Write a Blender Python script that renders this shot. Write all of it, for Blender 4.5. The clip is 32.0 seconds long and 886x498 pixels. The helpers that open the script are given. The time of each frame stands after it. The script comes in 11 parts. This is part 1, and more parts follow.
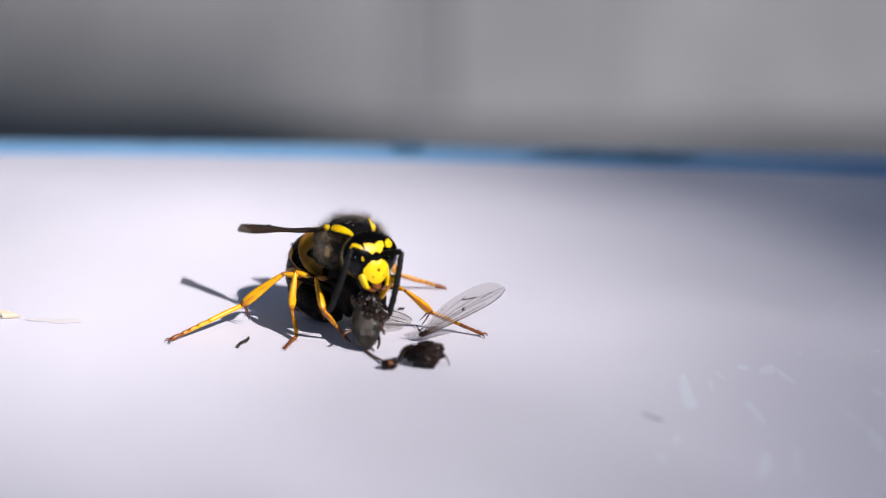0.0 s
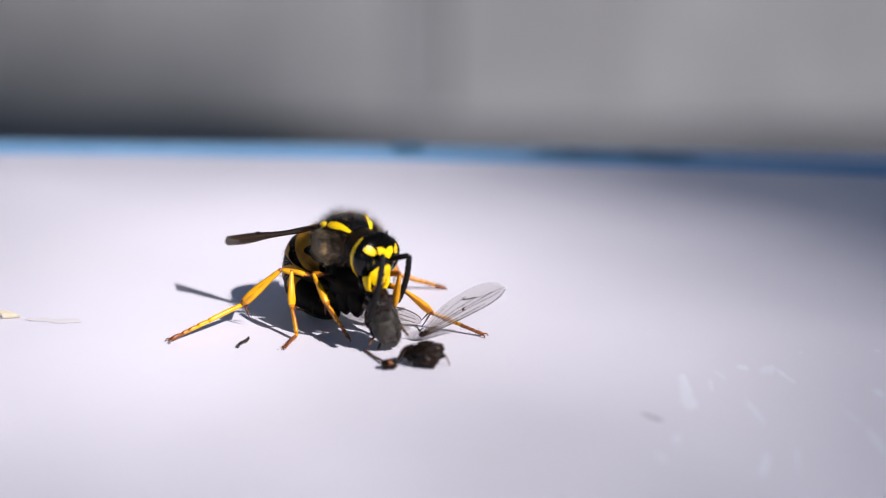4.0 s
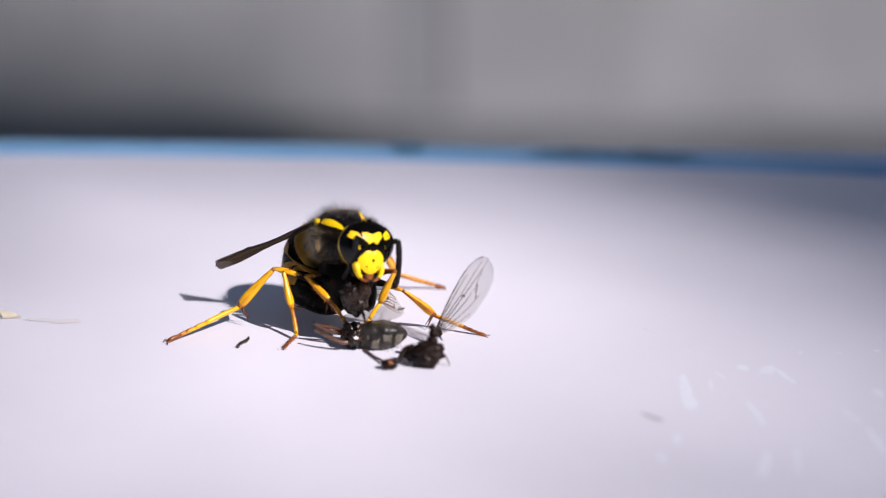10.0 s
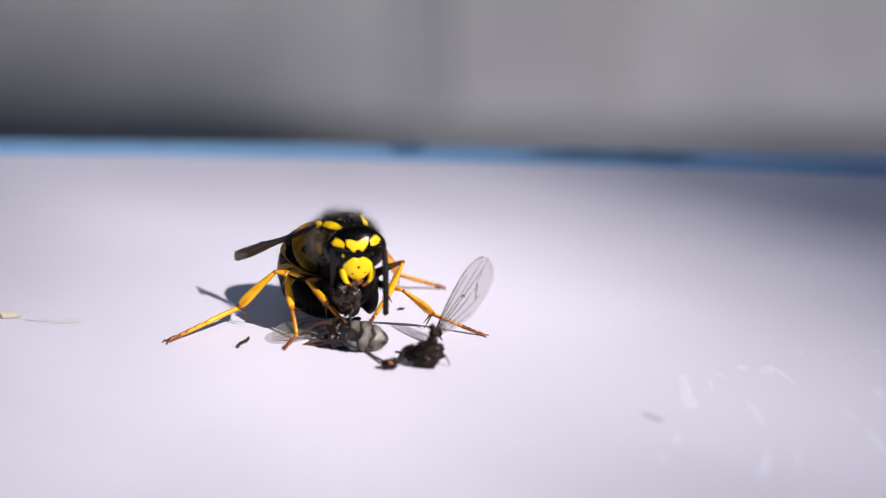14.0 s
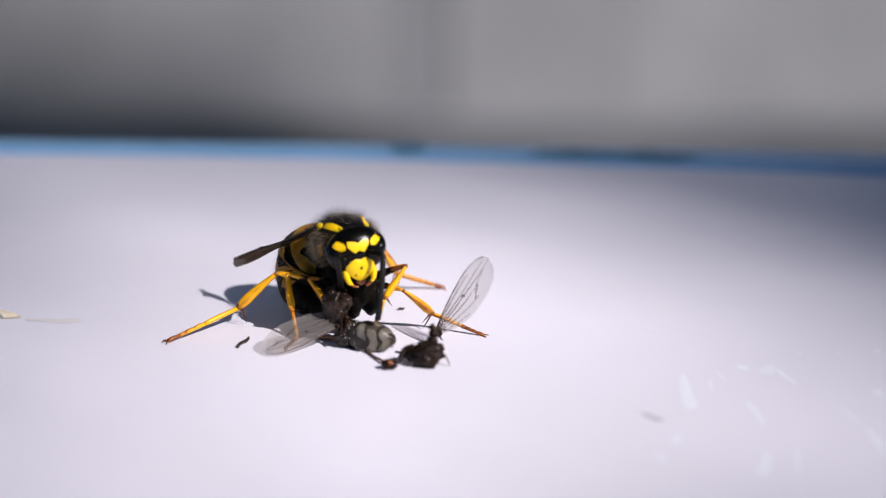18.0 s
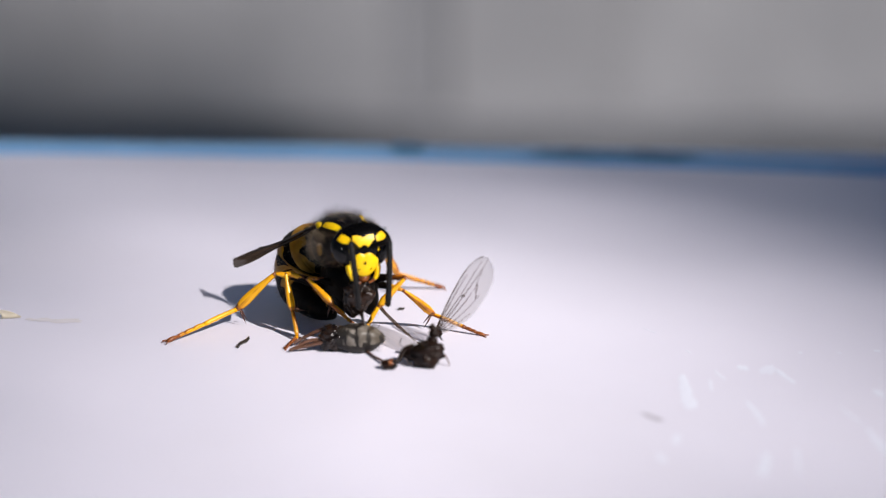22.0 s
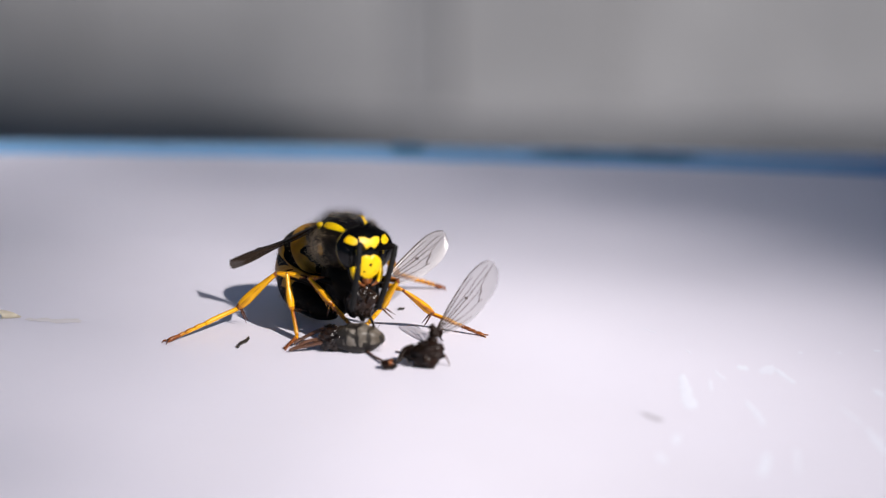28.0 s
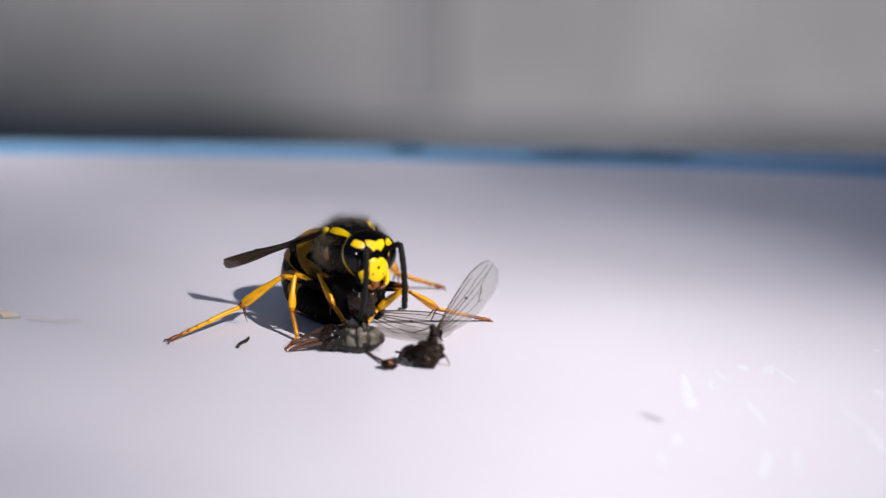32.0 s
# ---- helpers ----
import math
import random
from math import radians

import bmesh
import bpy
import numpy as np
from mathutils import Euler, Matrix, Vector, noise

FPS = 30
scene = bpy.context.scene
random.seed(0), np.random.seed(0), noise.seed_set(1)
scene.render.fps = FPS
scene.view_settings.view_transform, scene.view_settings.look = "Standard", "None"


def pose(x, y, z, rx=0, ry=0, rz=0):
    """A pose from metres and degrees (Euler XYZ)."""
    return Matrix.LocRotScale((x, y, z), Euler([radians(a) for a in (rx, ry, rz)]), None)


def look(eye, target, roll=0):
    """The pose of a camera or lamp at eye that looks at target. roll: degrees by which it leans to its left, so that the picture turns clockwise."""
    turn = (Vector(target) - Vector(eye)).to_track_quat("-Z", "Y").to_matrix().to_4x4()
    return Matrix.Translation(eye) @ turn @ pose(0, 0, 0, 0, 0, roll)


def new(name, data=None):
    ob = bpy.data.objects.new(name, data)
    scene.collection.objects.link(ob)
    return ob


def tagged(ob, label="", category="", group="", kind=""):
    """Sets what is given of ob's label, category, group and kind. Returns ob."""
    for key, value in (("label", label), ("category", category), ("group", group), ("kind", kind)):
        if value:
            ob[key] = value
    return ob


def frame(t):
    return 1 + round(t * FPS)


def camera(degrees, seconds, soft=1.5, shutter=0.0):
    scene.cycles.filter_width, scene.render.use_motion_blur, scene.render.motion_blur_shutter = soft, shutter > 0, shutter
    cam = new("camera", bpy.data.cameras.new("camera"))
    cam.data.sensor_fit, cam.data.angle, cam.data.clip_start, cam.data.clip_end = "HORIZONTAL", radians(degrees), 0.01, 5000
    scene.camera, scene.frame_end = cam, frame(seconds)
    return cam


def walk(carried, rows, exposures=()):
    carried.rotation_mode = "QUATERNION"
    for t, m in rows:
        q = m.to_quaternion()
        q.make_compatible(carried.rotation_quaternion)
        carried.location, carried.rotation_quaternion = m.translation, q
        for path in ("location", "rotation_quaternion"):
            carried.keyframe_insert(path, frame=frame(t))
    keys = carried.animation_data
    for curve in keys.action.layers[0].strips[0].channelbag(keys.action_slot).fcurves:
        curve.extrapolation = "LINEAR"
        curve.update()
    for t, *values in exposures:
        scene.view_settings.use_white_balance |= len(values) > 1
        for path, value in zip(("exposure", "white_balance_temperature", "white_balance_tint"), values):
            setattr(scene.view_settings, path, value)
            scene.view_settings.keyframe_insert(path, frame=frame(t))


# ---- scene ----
MM = 0.001


def at(x, y, z, rx=0, ry=0, rz=0):
    """A pose from millimetres and degrees."""
    return pose(x * MM, y * MM, z * MM, rx, ry, rz)


# ---- camera: a close-up lens on a stand, it does not move ----
cam = camera(25, 32.0, soft=1.15)
cam.data.dof.use_dof = True
cam.data.dof.focus_distance = 0.1256
cam.data.dof.aperture_fstop = 21
HELD = pose(0, -0.1167, 0.0424, 72.6, 0, 0)
walk(cam, [(0.0, HELD), (32.0, HELD)], [
    (0.0, 0.37, 6550, 8), (7.0, 0.34, 6550, 10), (13.0, 0.31, 6530, 11), (20.0, 0.29, 6600, 9), (28.0, 0.31, 6700, 8), (32.0, 0.32, 6750, 8)])

# ---- world, sun ----
SUN_EL, SUN_AZ = 40.0, 130.0  # the sun stands behind the camera, to its right
world = bpy.data.worlds.new("world")
scene.world = world
world.use_nodes = True
wn = world.node_tree
sky = wn.nodes.new("ShaderNodeTexSky")
sky.sky_type = "NISHITA"
sky.sun_disc = False
sky.sun_elevation = radians(SUN_EL)
sky.sun_rotation = radians(SUN_AZ)
sky.ozone_density = 5.0
sky.dust_density = 0.2
wn.links.new(sky.outputs[0], wn.nodes["Background"].inputs[0])
wn.nodes["Background"].inputs[1].default_value = 0.036
sun_from = Vector((math.sin(radians(SUN_AZ)) * math.cos(radians(SUN_EL)),
                   math.cos(radians(SUN_AZ)) * math.cos(radians(SUN_EL)), math.sin(radians(SUN_EL))))
sun_data = bpy.data.lights.new("sun", "SUN")
sun_data.energy, sun_data.angle, sun_data.color = 5.0, radians(0.53), (1.0, 0.935, 0.94)
sun = new("sun", sun_data)
sun.matrix_world = look(sun_from * 6, (0, 0, 0))


# ---- materials ----
def shader(name, base, rough=0.5, metal=0.0, vary=None, scale=200.0, bump=0.0, bump_scale=800.0, coat=0.0, spec=0.5,
           stain=None, stain_scale=20.0, stain_at=(0.5, 0.7), sss=0.0, along=1.0):
    """A principled material; vary mixes in a second colour by fine noise, stain a third by broad noise;
    along below 1 draws the noise out into streaks along the thing's x."""
    m = bpy.data.materials.new(name)
    m.use_nodes = True
    t = m.node_tree
    b = t.nodes["Principled BSDF"]
    b.inputs["Roughness"].default_value = rough
    b.inputs["Metallic"].default_value = metal
    b.inputs["Coat Weight"].default_value = coat
    b.inputs["Coat Roughness"].default_value = 0.12
    b.inputs["Specular IOR Level"].default_value = spec
    if sss:
        b.inputs["Subsurface Weight"].default_value = sss
        b.inputs["Subsurface Scale"].default_value = 0.0003
    place = t.nodes.new("ShaderNodeTexCoord").outputs["Object"]
    if along != 1.0:
        draw = t.nodes.new("ShaderNodeMapping")
        draw.inputs["Scale"].default_value = (along, 1, 1)
        t.links.new(place, draw.inputs["Vector"])
        place = draw.outputs[0]
    colour = t.nodes.new("ShaderNodeRGB")
    colour.outputs[0].default_value = (*base, 1)
    out = colour.outputs[0]

    def layer(out, tint, sc, low, high):
        n = t.nodes.new("ShaderNodeTexNoise")
        n.inputs["Scale"].default_value = sc
        n.inputs["Detail"].default_value = 5
        t.links.new(place, n.inputs["Vector"])
        r = t.nodes.new("ShaderNodeMapRange")
        r.inputs["From Min"].default_value, r.inputs["From Max"].default_value = low, high
        t.links.new(n.outputs[0], r.inputs["Value"])
        x = t.nodes.new("ShaderNodeMix")
        x.data_type = "RGBA"
        t.links.new(r.outputs[0], x.inputs[0])
        t.links.new(out, x.inputs[6])
        x.inputs[7].default_value = (*tint, 1)
        return x.outputs[2]

    if vary:
        out = layer(out, vary, scale, 0.35, 0.65)
    if stain:
        out = layer(out, stain, stain_scale, *stain_at)
    t.links.new(out, b.inputs["Base Color"])
    if bump:
        n = t.nodes.new("ShaderNodeTexNoise")
        n.inputs["Scale"].default_value = bump_scale
        n.inputs["Detail"].default_value = 4
        t.links.new(place, n.inputs["Vector"])
        bp = t.nodes.new("ShaderNodeBump")
        bp.inputs["Strength"].default_value = bump
        bp.inputs["Distance"].default_value = 0.05 * MM
        t.links.new(n.outputs[0], bp.inputs["Height"])
        t.links.new(bp.outputs[0], b.inputs["Normal"])
    return m


def membrane(name, tint, clear, gloss=0.12, rough=0.25, milk=(0.5, 0.5, 0.52)):
    """A thin wing skin: part clear, part milky, with a faint sheen."""
    m = bpy.data.materials.new(name)
    m.use_nodes = True
    t = m.node_tree
    t.nodes.remove(t.nodes["Principled BSDF"])
    see = t.nodes.new("ShaderNodeBsdfTransparent")
    see.inputs[0].default_value = (*tint, 1)
    body = t.nodes.new("ShaderNodeBsdfTranslucent")
    body.inputs[0].default_value = (*milk, 1)
    face = t.nodes.new("ShaderNodeBsdfDiffuse")
    face.inputs[0].default_value = (*milk, 1)
    shine = t.nodes.new("ShaderNodeBsdfGlossy")
    shine.inputs["Roughness"].default_value = rough
    place = t.nodes.new("ShaderNodeTexCoord").outputs["Object"]
    n = t.nodes.new("ShaderNodeTexNoise")
    n.inputs["Scale"].default_value = 900
    t.links.new(place, n.inputs["Vector"])
    bp = t.nodes.new("ShaderNodeBump")
    bp.inputs["Strength"].default_value = 0.4
    bp.inputs["Distance"].default_value = 0.05 * MM
    t.links.new(n.outputs[0], bp.inputs["Height"])
    t.links.new(bp.outputs[0], shine.inputs["Normal"])

    def mix(a, b, f):
        x = t.nodes.new("ShaderNodeMixShader")
        x.inputs[0].default_value = f
        t.links.new(a.outputs[0], x.inputs[1])
        t.links.new(b.outputs[0], x.inputs[2])
        return x

    solid = mix(body, face, 0.5)
    all_ = mix(mix(solid, see, clear), shine, gloss)
    t.links.new(all_.outputs[0], t.nodes["Material Output"].inputs[0])
    return m


BLACK = shader("black_cuticle", (0.0020, 0.0017, 0.0014), 0.42, vary=(0.0045, 0.0032, 0.002), scale=700, bump=0.35, bump_scale=9000, spec=0.06)
BACK = shader("shiny_black_back", (0.004, 0.0032, 0.0026), 0.24, vary=(0.010, 0.007, 0.005), scale=900, bump=1.0, bump_scale=1800, spec=0.62)
SHEEN = shader("brownish_black_cuticle", (0.0050, 0.0032, 0.0020), 0.34, vary=(0.0095, 0.0055, 0.003), scale=800, bump=1.0, bump_scale=2500, spec=0.14)
EYE = shader("polished_black_eye", (0.0015, 0.0013, 0.0012), 0.12, bump=0.05, bump_scale=30000, spec=0.26)
BLACK_GLOSS = shader("glossy_black_cuticle", (0.0015, 0.0014, 0.0013), 0.20, bump=0.15, bump_scale=12000, spec=0.13)
YELLOW = shader("yellow_cuticle", (0.92, 0.62, 0.003), 0.38, vary=(0.88, 0.53, 0.002), scale=900, bump=0.15, bump_scale=9000, spec=0.35)
DULL_YELLOW = shader("brownish_yellow_cuticle", (0.42, 0.21, 0.010), 0.42, vary=(0.22, 0.095, 0.008), scale=900, bump=0.3, bump_scale=9000, spec=0.3)
AMBER = shader("amber_cuticle", (0.66, 0.25, 0.004), 0.30, vary=(0.36, 0.10, 0.004), scale=2600, bump=0.5, bump_scale=5000, spec=0.45,
               stain=(0.10, 0.025, 0.003), stain_scale=3200, stain_at=(0.52, 0.66), along=0.16)
LEG = shader("orange_yellow_cuticle", (0.90, 0.47, 0.005), 0.32, vary=(0.80, 0.33, 0.004), scale=2400, bump=0.5, bump_scale=5000, spec=0.45,
             stain=(0.26, 0.06, 0.004), stain_scale=2600, stain_at=(0.48, 0.66), along=0.13)
SPUR = shader("dark_brown_spur", (0.075, 0.020, 0.005), 0.35)
RUST = shader("rusty_brown_cuticle", (0.27, 0.075, 0.008), 0.36, vary=(0.12, 0.03, 0.005), scale=1500, bump=0.2, bump_scale=9000)
HAIR = shader("black_hair", (0.006, 0.0045, 0.0032), 0.8, spec=0.05)
PALE_HAIR = shader("pale_hair", (0.46, 0.35, 0.23), 0.5, spec=0.2)
FEELER = shader("matt_black_cuticle", (0.006, 0.0056, 0.0056), 0.5, vary=(0.010, 0.0095, 0.0095), scale=2500, bump=0.4, bump_scale=6000, spec=0.18)
SMOKY_TIP = membrane("grey_brown_wing_tip_skin", (0.55, 0.46, 0.38), 0.22, 0.03, 0.35, (0.018, 0.014, 0.011))
SMOKY = membrane("smoky_wing_skin", (0.45, 0.30, 0.18), 0.13, 0.012, 0.35, (0.009, 0.0045, 0.0022))
VEIN_DARK = shader("dark_wing_vein", (0.016, 0.009, 0.005), 0.4)
CLEAR = membrane("clear_wing_skin", (0.90, 0.89, 0.88), 0.66, 0.03, 0.40, (0.72, 0.68, 0.66))
GLASSY = membrane("glassy_wing_skin", (0.88, 0.86, 0.83), 0.70, 0.05, 0.30, (0.50, 0.46, 0.43))
VEIN = shader("brown_wing_vein", (0.062, 0.036, 0.022), 0.5)
VEIN_SPOT = shader("dark_brown_wing_spot", (0.055, 0.025, 0.012), 0.5)
FLY_DARK = shader("dark_brown_fly_cuticle", (0.006, 0.0036, 0.0026), 0.36, vary=(0.018, 0.008, 0.0045), scale=900, bump=0.6, bump_scale=2500, spec=0.14)
FLY_GREY = shader("dusty_grey_fly_cuticle", (0.20, 0.18, 0.152), 0.40, vary=(0.085, 0.070, 0.052), scale=1100, bump=0.6, bump_scale=3000, spec=0.3)
FLY_STRIPE = shader("dark_grey_fly_cuticle", (0.012, 0.010, 0.009), 0.40, vary=(0.040, 0.035, 0.028), scale=1500, bump=0.4, bump_scale=4000, spec=0.25)
BELLY = shader("dull_grey_fly_belly", (0.095, 0.084, 0.074), 0.42, vary=(0.04, 0.033, 0.027), scale=1300, bump=1.0, bump_scale=1800, spec=0.3)
FLESH = shader("chewed_prey_flesh", (0.006, 0.0035, 0.0024), 0.26, vary=(0.022, 0.010, 0.005), scale=900, bump=0.8, bump_scale=1600, spec=0.35)
FLY_LEG = shader("brown_fly_leg", (0.15, 0.070, 0.040), 0.36, vary=(0.06, 0.026, 0.015), scale=2200, along=0.2)
DEBRIS = shader("dark_crumb", (0.014, 0.011, 0.009), 0.45, vary=(0.04, 0.03, 0.02), scale=900)
FLAKE = shader("pale_flake", (0.62, 0.56, 0.44), 0.5, vary=(0.50, 0.44, 0.33), scale=600)
CHIP = shader("pale_blue_paint_chip", (0.81, 0.835, 0.915), 0.35, vary=(0.785, 0.795, 0.885), scale=500)
SMUDGE = shader("grey_smudge", (0.44, 0.42, 0.46), 0.6, vary=(0.56, 0.54, 0.60), scale=700)
GRIME = shader("dark_teal_grime", (0.06, 0.17, 0.29), 0.6, vary=(0.10, 0.25, 0.40), scale=300)
TAN = shader("tan_smear", (0.70, 0.66, 0.66), 0.6, vary=(0.74, 0.71, 0.74), scale=500)


# ---- mesh helpers, in millimetres ----
MOVING = {}  # parts by their full names, for motions()


def part(name, bm, material, parent=None, label="", smooth=True):
    """Links a bmesh as one mesh object under a thing or a part."""
    me = bpy.data.meshes.new(name)
    for v in bm.verts:
        v.co *= MM
    if smooth:
        for f in bm.faces:
            f.smooth = True
    bm.to_mesh(me)
    bm.free()
    for m in material if isinstance(material, (list, tuple)) else [material]:
        me.materials.append(m)
    ob = new(name.replace("_left", "").replace("_right", ""), me)
    MOVING[name] = ob
    if parent:
        ob.parent = parent
    if label:
        ob["label"] = label
    return ob


def grid(bm, f, nu, nv, close_u=True, mat=None):
    """A skin over f(u, v), u and v from 0 to 1; poles at v = 0 and 1 are welded."""
    rows = []
    for j in range(nv + 1):
        rows.append([bm.verts.new(f(i / nu, j / nv)) for i in range(nu if close_u else nu + 1)])
    faces = []
    for j in range(nv):
        for i in range(nu):
            k = (i + 1) % nu if close_u else i + 1
            fc = bm.faces.new((rows[j][i], rows[j][k], rows[j + 1][k], rows[j + 1][i]))
            if mat:
                fc.material_index = mat(fc.calc_center_median())
            faces.append(fc)
    bmesh.ops.remove_doubles(bm, verts=[v for v in rows[0] + rows[-1]], dist=1e-5)
    return faces


def tube(bm, pts, radii, n=10, flat=1.0, mat=0):
    """A closed tube along pts, with a radius at each of them."""
    pts = [Vector(p) for p in pts]
    ring_before, side = None, None
    for i, p in enumerate(pts):
        d = (pts[min(i + 1, len(pts) - 1)] - pts[max(i - 1, 0)]).normalized()
        if side is None:
            side = d.cross(Vector((0.13, 1, 0.07)) if abs(d.y) < 0.9 else Vector((1, 0, 0.1))).normalized()
        side = (side - d * side.dot(d)).normalized()
        other = d.cross(side)
        ring = [bm.verts.new(p + (side * math.cos(a) + other * math.sin(a) * flat) * radii[i])
                for a in (math.tau * k / n for k in range(n))]
        if ring_before:
            for k in range(n):
                bm.faces.new((ring_before[k], ring_before[(k + 1) % n], ring[(k + 1) % n], ring[k])).material_index = mat
        else:
            bm.faces.new(ring[::-1]).material_index = mat
        ring_before = ring
    bm.faces.new(ring_before).material_index = mat


def smooth_path(pts, n):
    """n + 1 points on a smooth line through pts."""
    pts = [Vector(p) for p in pts]
    out = []
    for i in range(n + 1):
        s = i / n * (len(pts) - 1)
        k = min(int(s), len(pts) - 2)
        t = s - k
        p0, p1, p2, p3 = pts[max(k - 1, 0)], pts[k], pts[k + 1], pts[min(k + 2, len(pts) - 1)]
        out.append(0.5 * (2 * p1 + (p2 - p0) * t + (2 * p0 - 5 * p1 + 4 * p2 - p3) * t * t + (3 * p1 - p0 - 3 * p2 + p3) * t ** 3))
    return out


def blob(bm, centre, size, rough=0.0, freq=1.0, nu=32, nv=20, mat=None, power=1.0, seed=0.0):
    """An ellipsoid with an uneven skin."""
    c, s = Vector(centre), Vector(size)

    def f(u, v):
        a, b = math.tau * u, math.pi * v
        d = Vector((math.sin(b) * math.cos(a), math.sin(b) * math.sin(a), math.cos(b)))
        if power != 1.0:
            d = Vector([math.copysign(abs(x) ** power, x) for x in d])
        k = 1 + rough * noise.noise(d * freq * 2 + Vector((seed, seed * 2, 0))) + rough * 0.5 * noise.noise(d * freq * 5 + Vector((seed, 0, 3)))
        return c + Vector((d.x * s.x, d.y * s.y, d.z * s.z)) * k

    return grid(bm, f, nu, nv, mat=mat)


def hair(bm, root, tip, r, bend):
    """One bristle: a thin bent three-sided spike."""
    root, tip = Vector(root), Vector(tip)
    d = tip - root
    side = d.orthogonal().normalized()
    other = d.cross(side).normalized()
    mid = root + d * 0.55 + bend
    rings = []
    for p, q in ((root, r), (mid, r * 0.7)):
        rings.append([bm.verts.new(p + (side * math.cos(a) + other * math.sin(a)) * q) for a in (0, 2.09, 4.19)])
    end = bm.verts.new(tip + bend * 1.6)
    for k in range(3):
        bm.faces.new((rings[0][k], rings[0][(k + 1) % 3], rings[1][(k + 1) % 3], rings[1][k]))
        bm.faces.new((rings[1][k], rings[1][(k + 1) % 3], end))


# ---- the ledge and what lies behind it ----
def box(bm, lo, hi):
    v = [bm.verts.new((x, y, z)) for z in (lo[2], hi[2]) for y in (lo[1], hi[1]) for x in (lo[0], hi[0])]
    for q in ((0, 2, 3, 1), (4, 5, 7, 6), (0, 1, 5, 4), (2, 6, 7, 3), (0, 4, 6, 2), (1, 3, 7, 5)):
        bm.faces.new([v[i] for i in q])


def build_setting():
    paint = shader("white_gloss_paint", (0.77, 0.752, 0.84), 0.45, vary=(0.745, 0.728, 0.815), scale=60, stain=(0.72, 0.70, 0.77),
                   stain_scale=25, stain_at=(0.55, 0.75), bump=0.06, bump_scale=500)
    blue = shader("worn_blue_paint", (0.20, 0.44, 0.72), 0.45, vary=(0.25, 0.50, 0.78), scale=120, stain=(0.035, 0.12, 0.24),
                  stain_scale=45, stain_at=(0.56, 0.68), bump=0.3, bump_scale=600)
    bm = bmesh.new()
    # the top of the ledge ends in a line that runs slightly askew to the view
    n = 60
    far = [(x, 42.8 - 0.099 * x - 0.00085 * x * x, 0) for x in (-300 + 600 * i / n for i in range(n + 1))]
    top = [[bm.verts.new((p[0], y, 0)) for y in (-400, -60, -20, 10)] + [bm.verts.new(p)] for p in far]
    low = [[bm.verts.new((p[0], -400, -750)), bm.verts.new((p[0], p[1], -750))] for p in far]
    for i in range(n):
        for j in range(4):
            bm.faces.new((top[i][j], top[i + 1][j], top[i + 1][j + 1], top[i][j + 1]))
        bm.faces.new((top[i][4], top[i + 1][4], low[i + 1][1], low[i][1]))
        bm.faces.new((low[i][0], low[i + 1][0], top[i + 1][0], top[i][0]))
    tagged(part("ledge", bm, paint, smooth=False), "white painted ledge, glossy and lightly scuffed", "ledge", kind="structure")
    # blue rounded lip along the far edge
    bm = bmesh.new()
    rows = []
    prof = [(0, -20), (0, 0.05), (0.4, 0.25), (2.5, 0.3), (5.8, 0.25), (7.0, 0.0), (7.6, -0.8), (7.6, -20)]
    for p in far:
        wide = max(0.6, min(1.6, 0.74 + 0.0057 * p[0] + 0.00009 * p[0] * p[0]))
        rows.append([bm.verts.new((p[0], p[1] + a * wide, b)) for a, b in prof])
    for i in range(n):
        for j in range(len(prof) - 1):
            bm.faces.new((rows[i][j], rows[i + 1][j], rows[i + 1][j + 1], rows[i][j + 1]))
    tagged(part("ledge_lip", bm, blue), "worn blue painted lip along the ledge's edge", "ledge edge", kind="structure")
    # ground
    soil = shader("dry_grey_ground", (0.16, 0.15, 0.14), 0.9, vary=(0.10, 0.095, 0.09), scale=30, bump=0.5, bump_scale=60)
    bm = bmesh.new()
    s = 60000
    q = [bm.verts.new(p) for p in ((-s, -s, -750), (s, -s, -750), (s, s, -750), (-s, s, -750))]
    bm.faces.new(q)
    tagged(part("ground", bm, soil, smooth=False), "dry grey ground round the ledge", "ground", kind="structure")


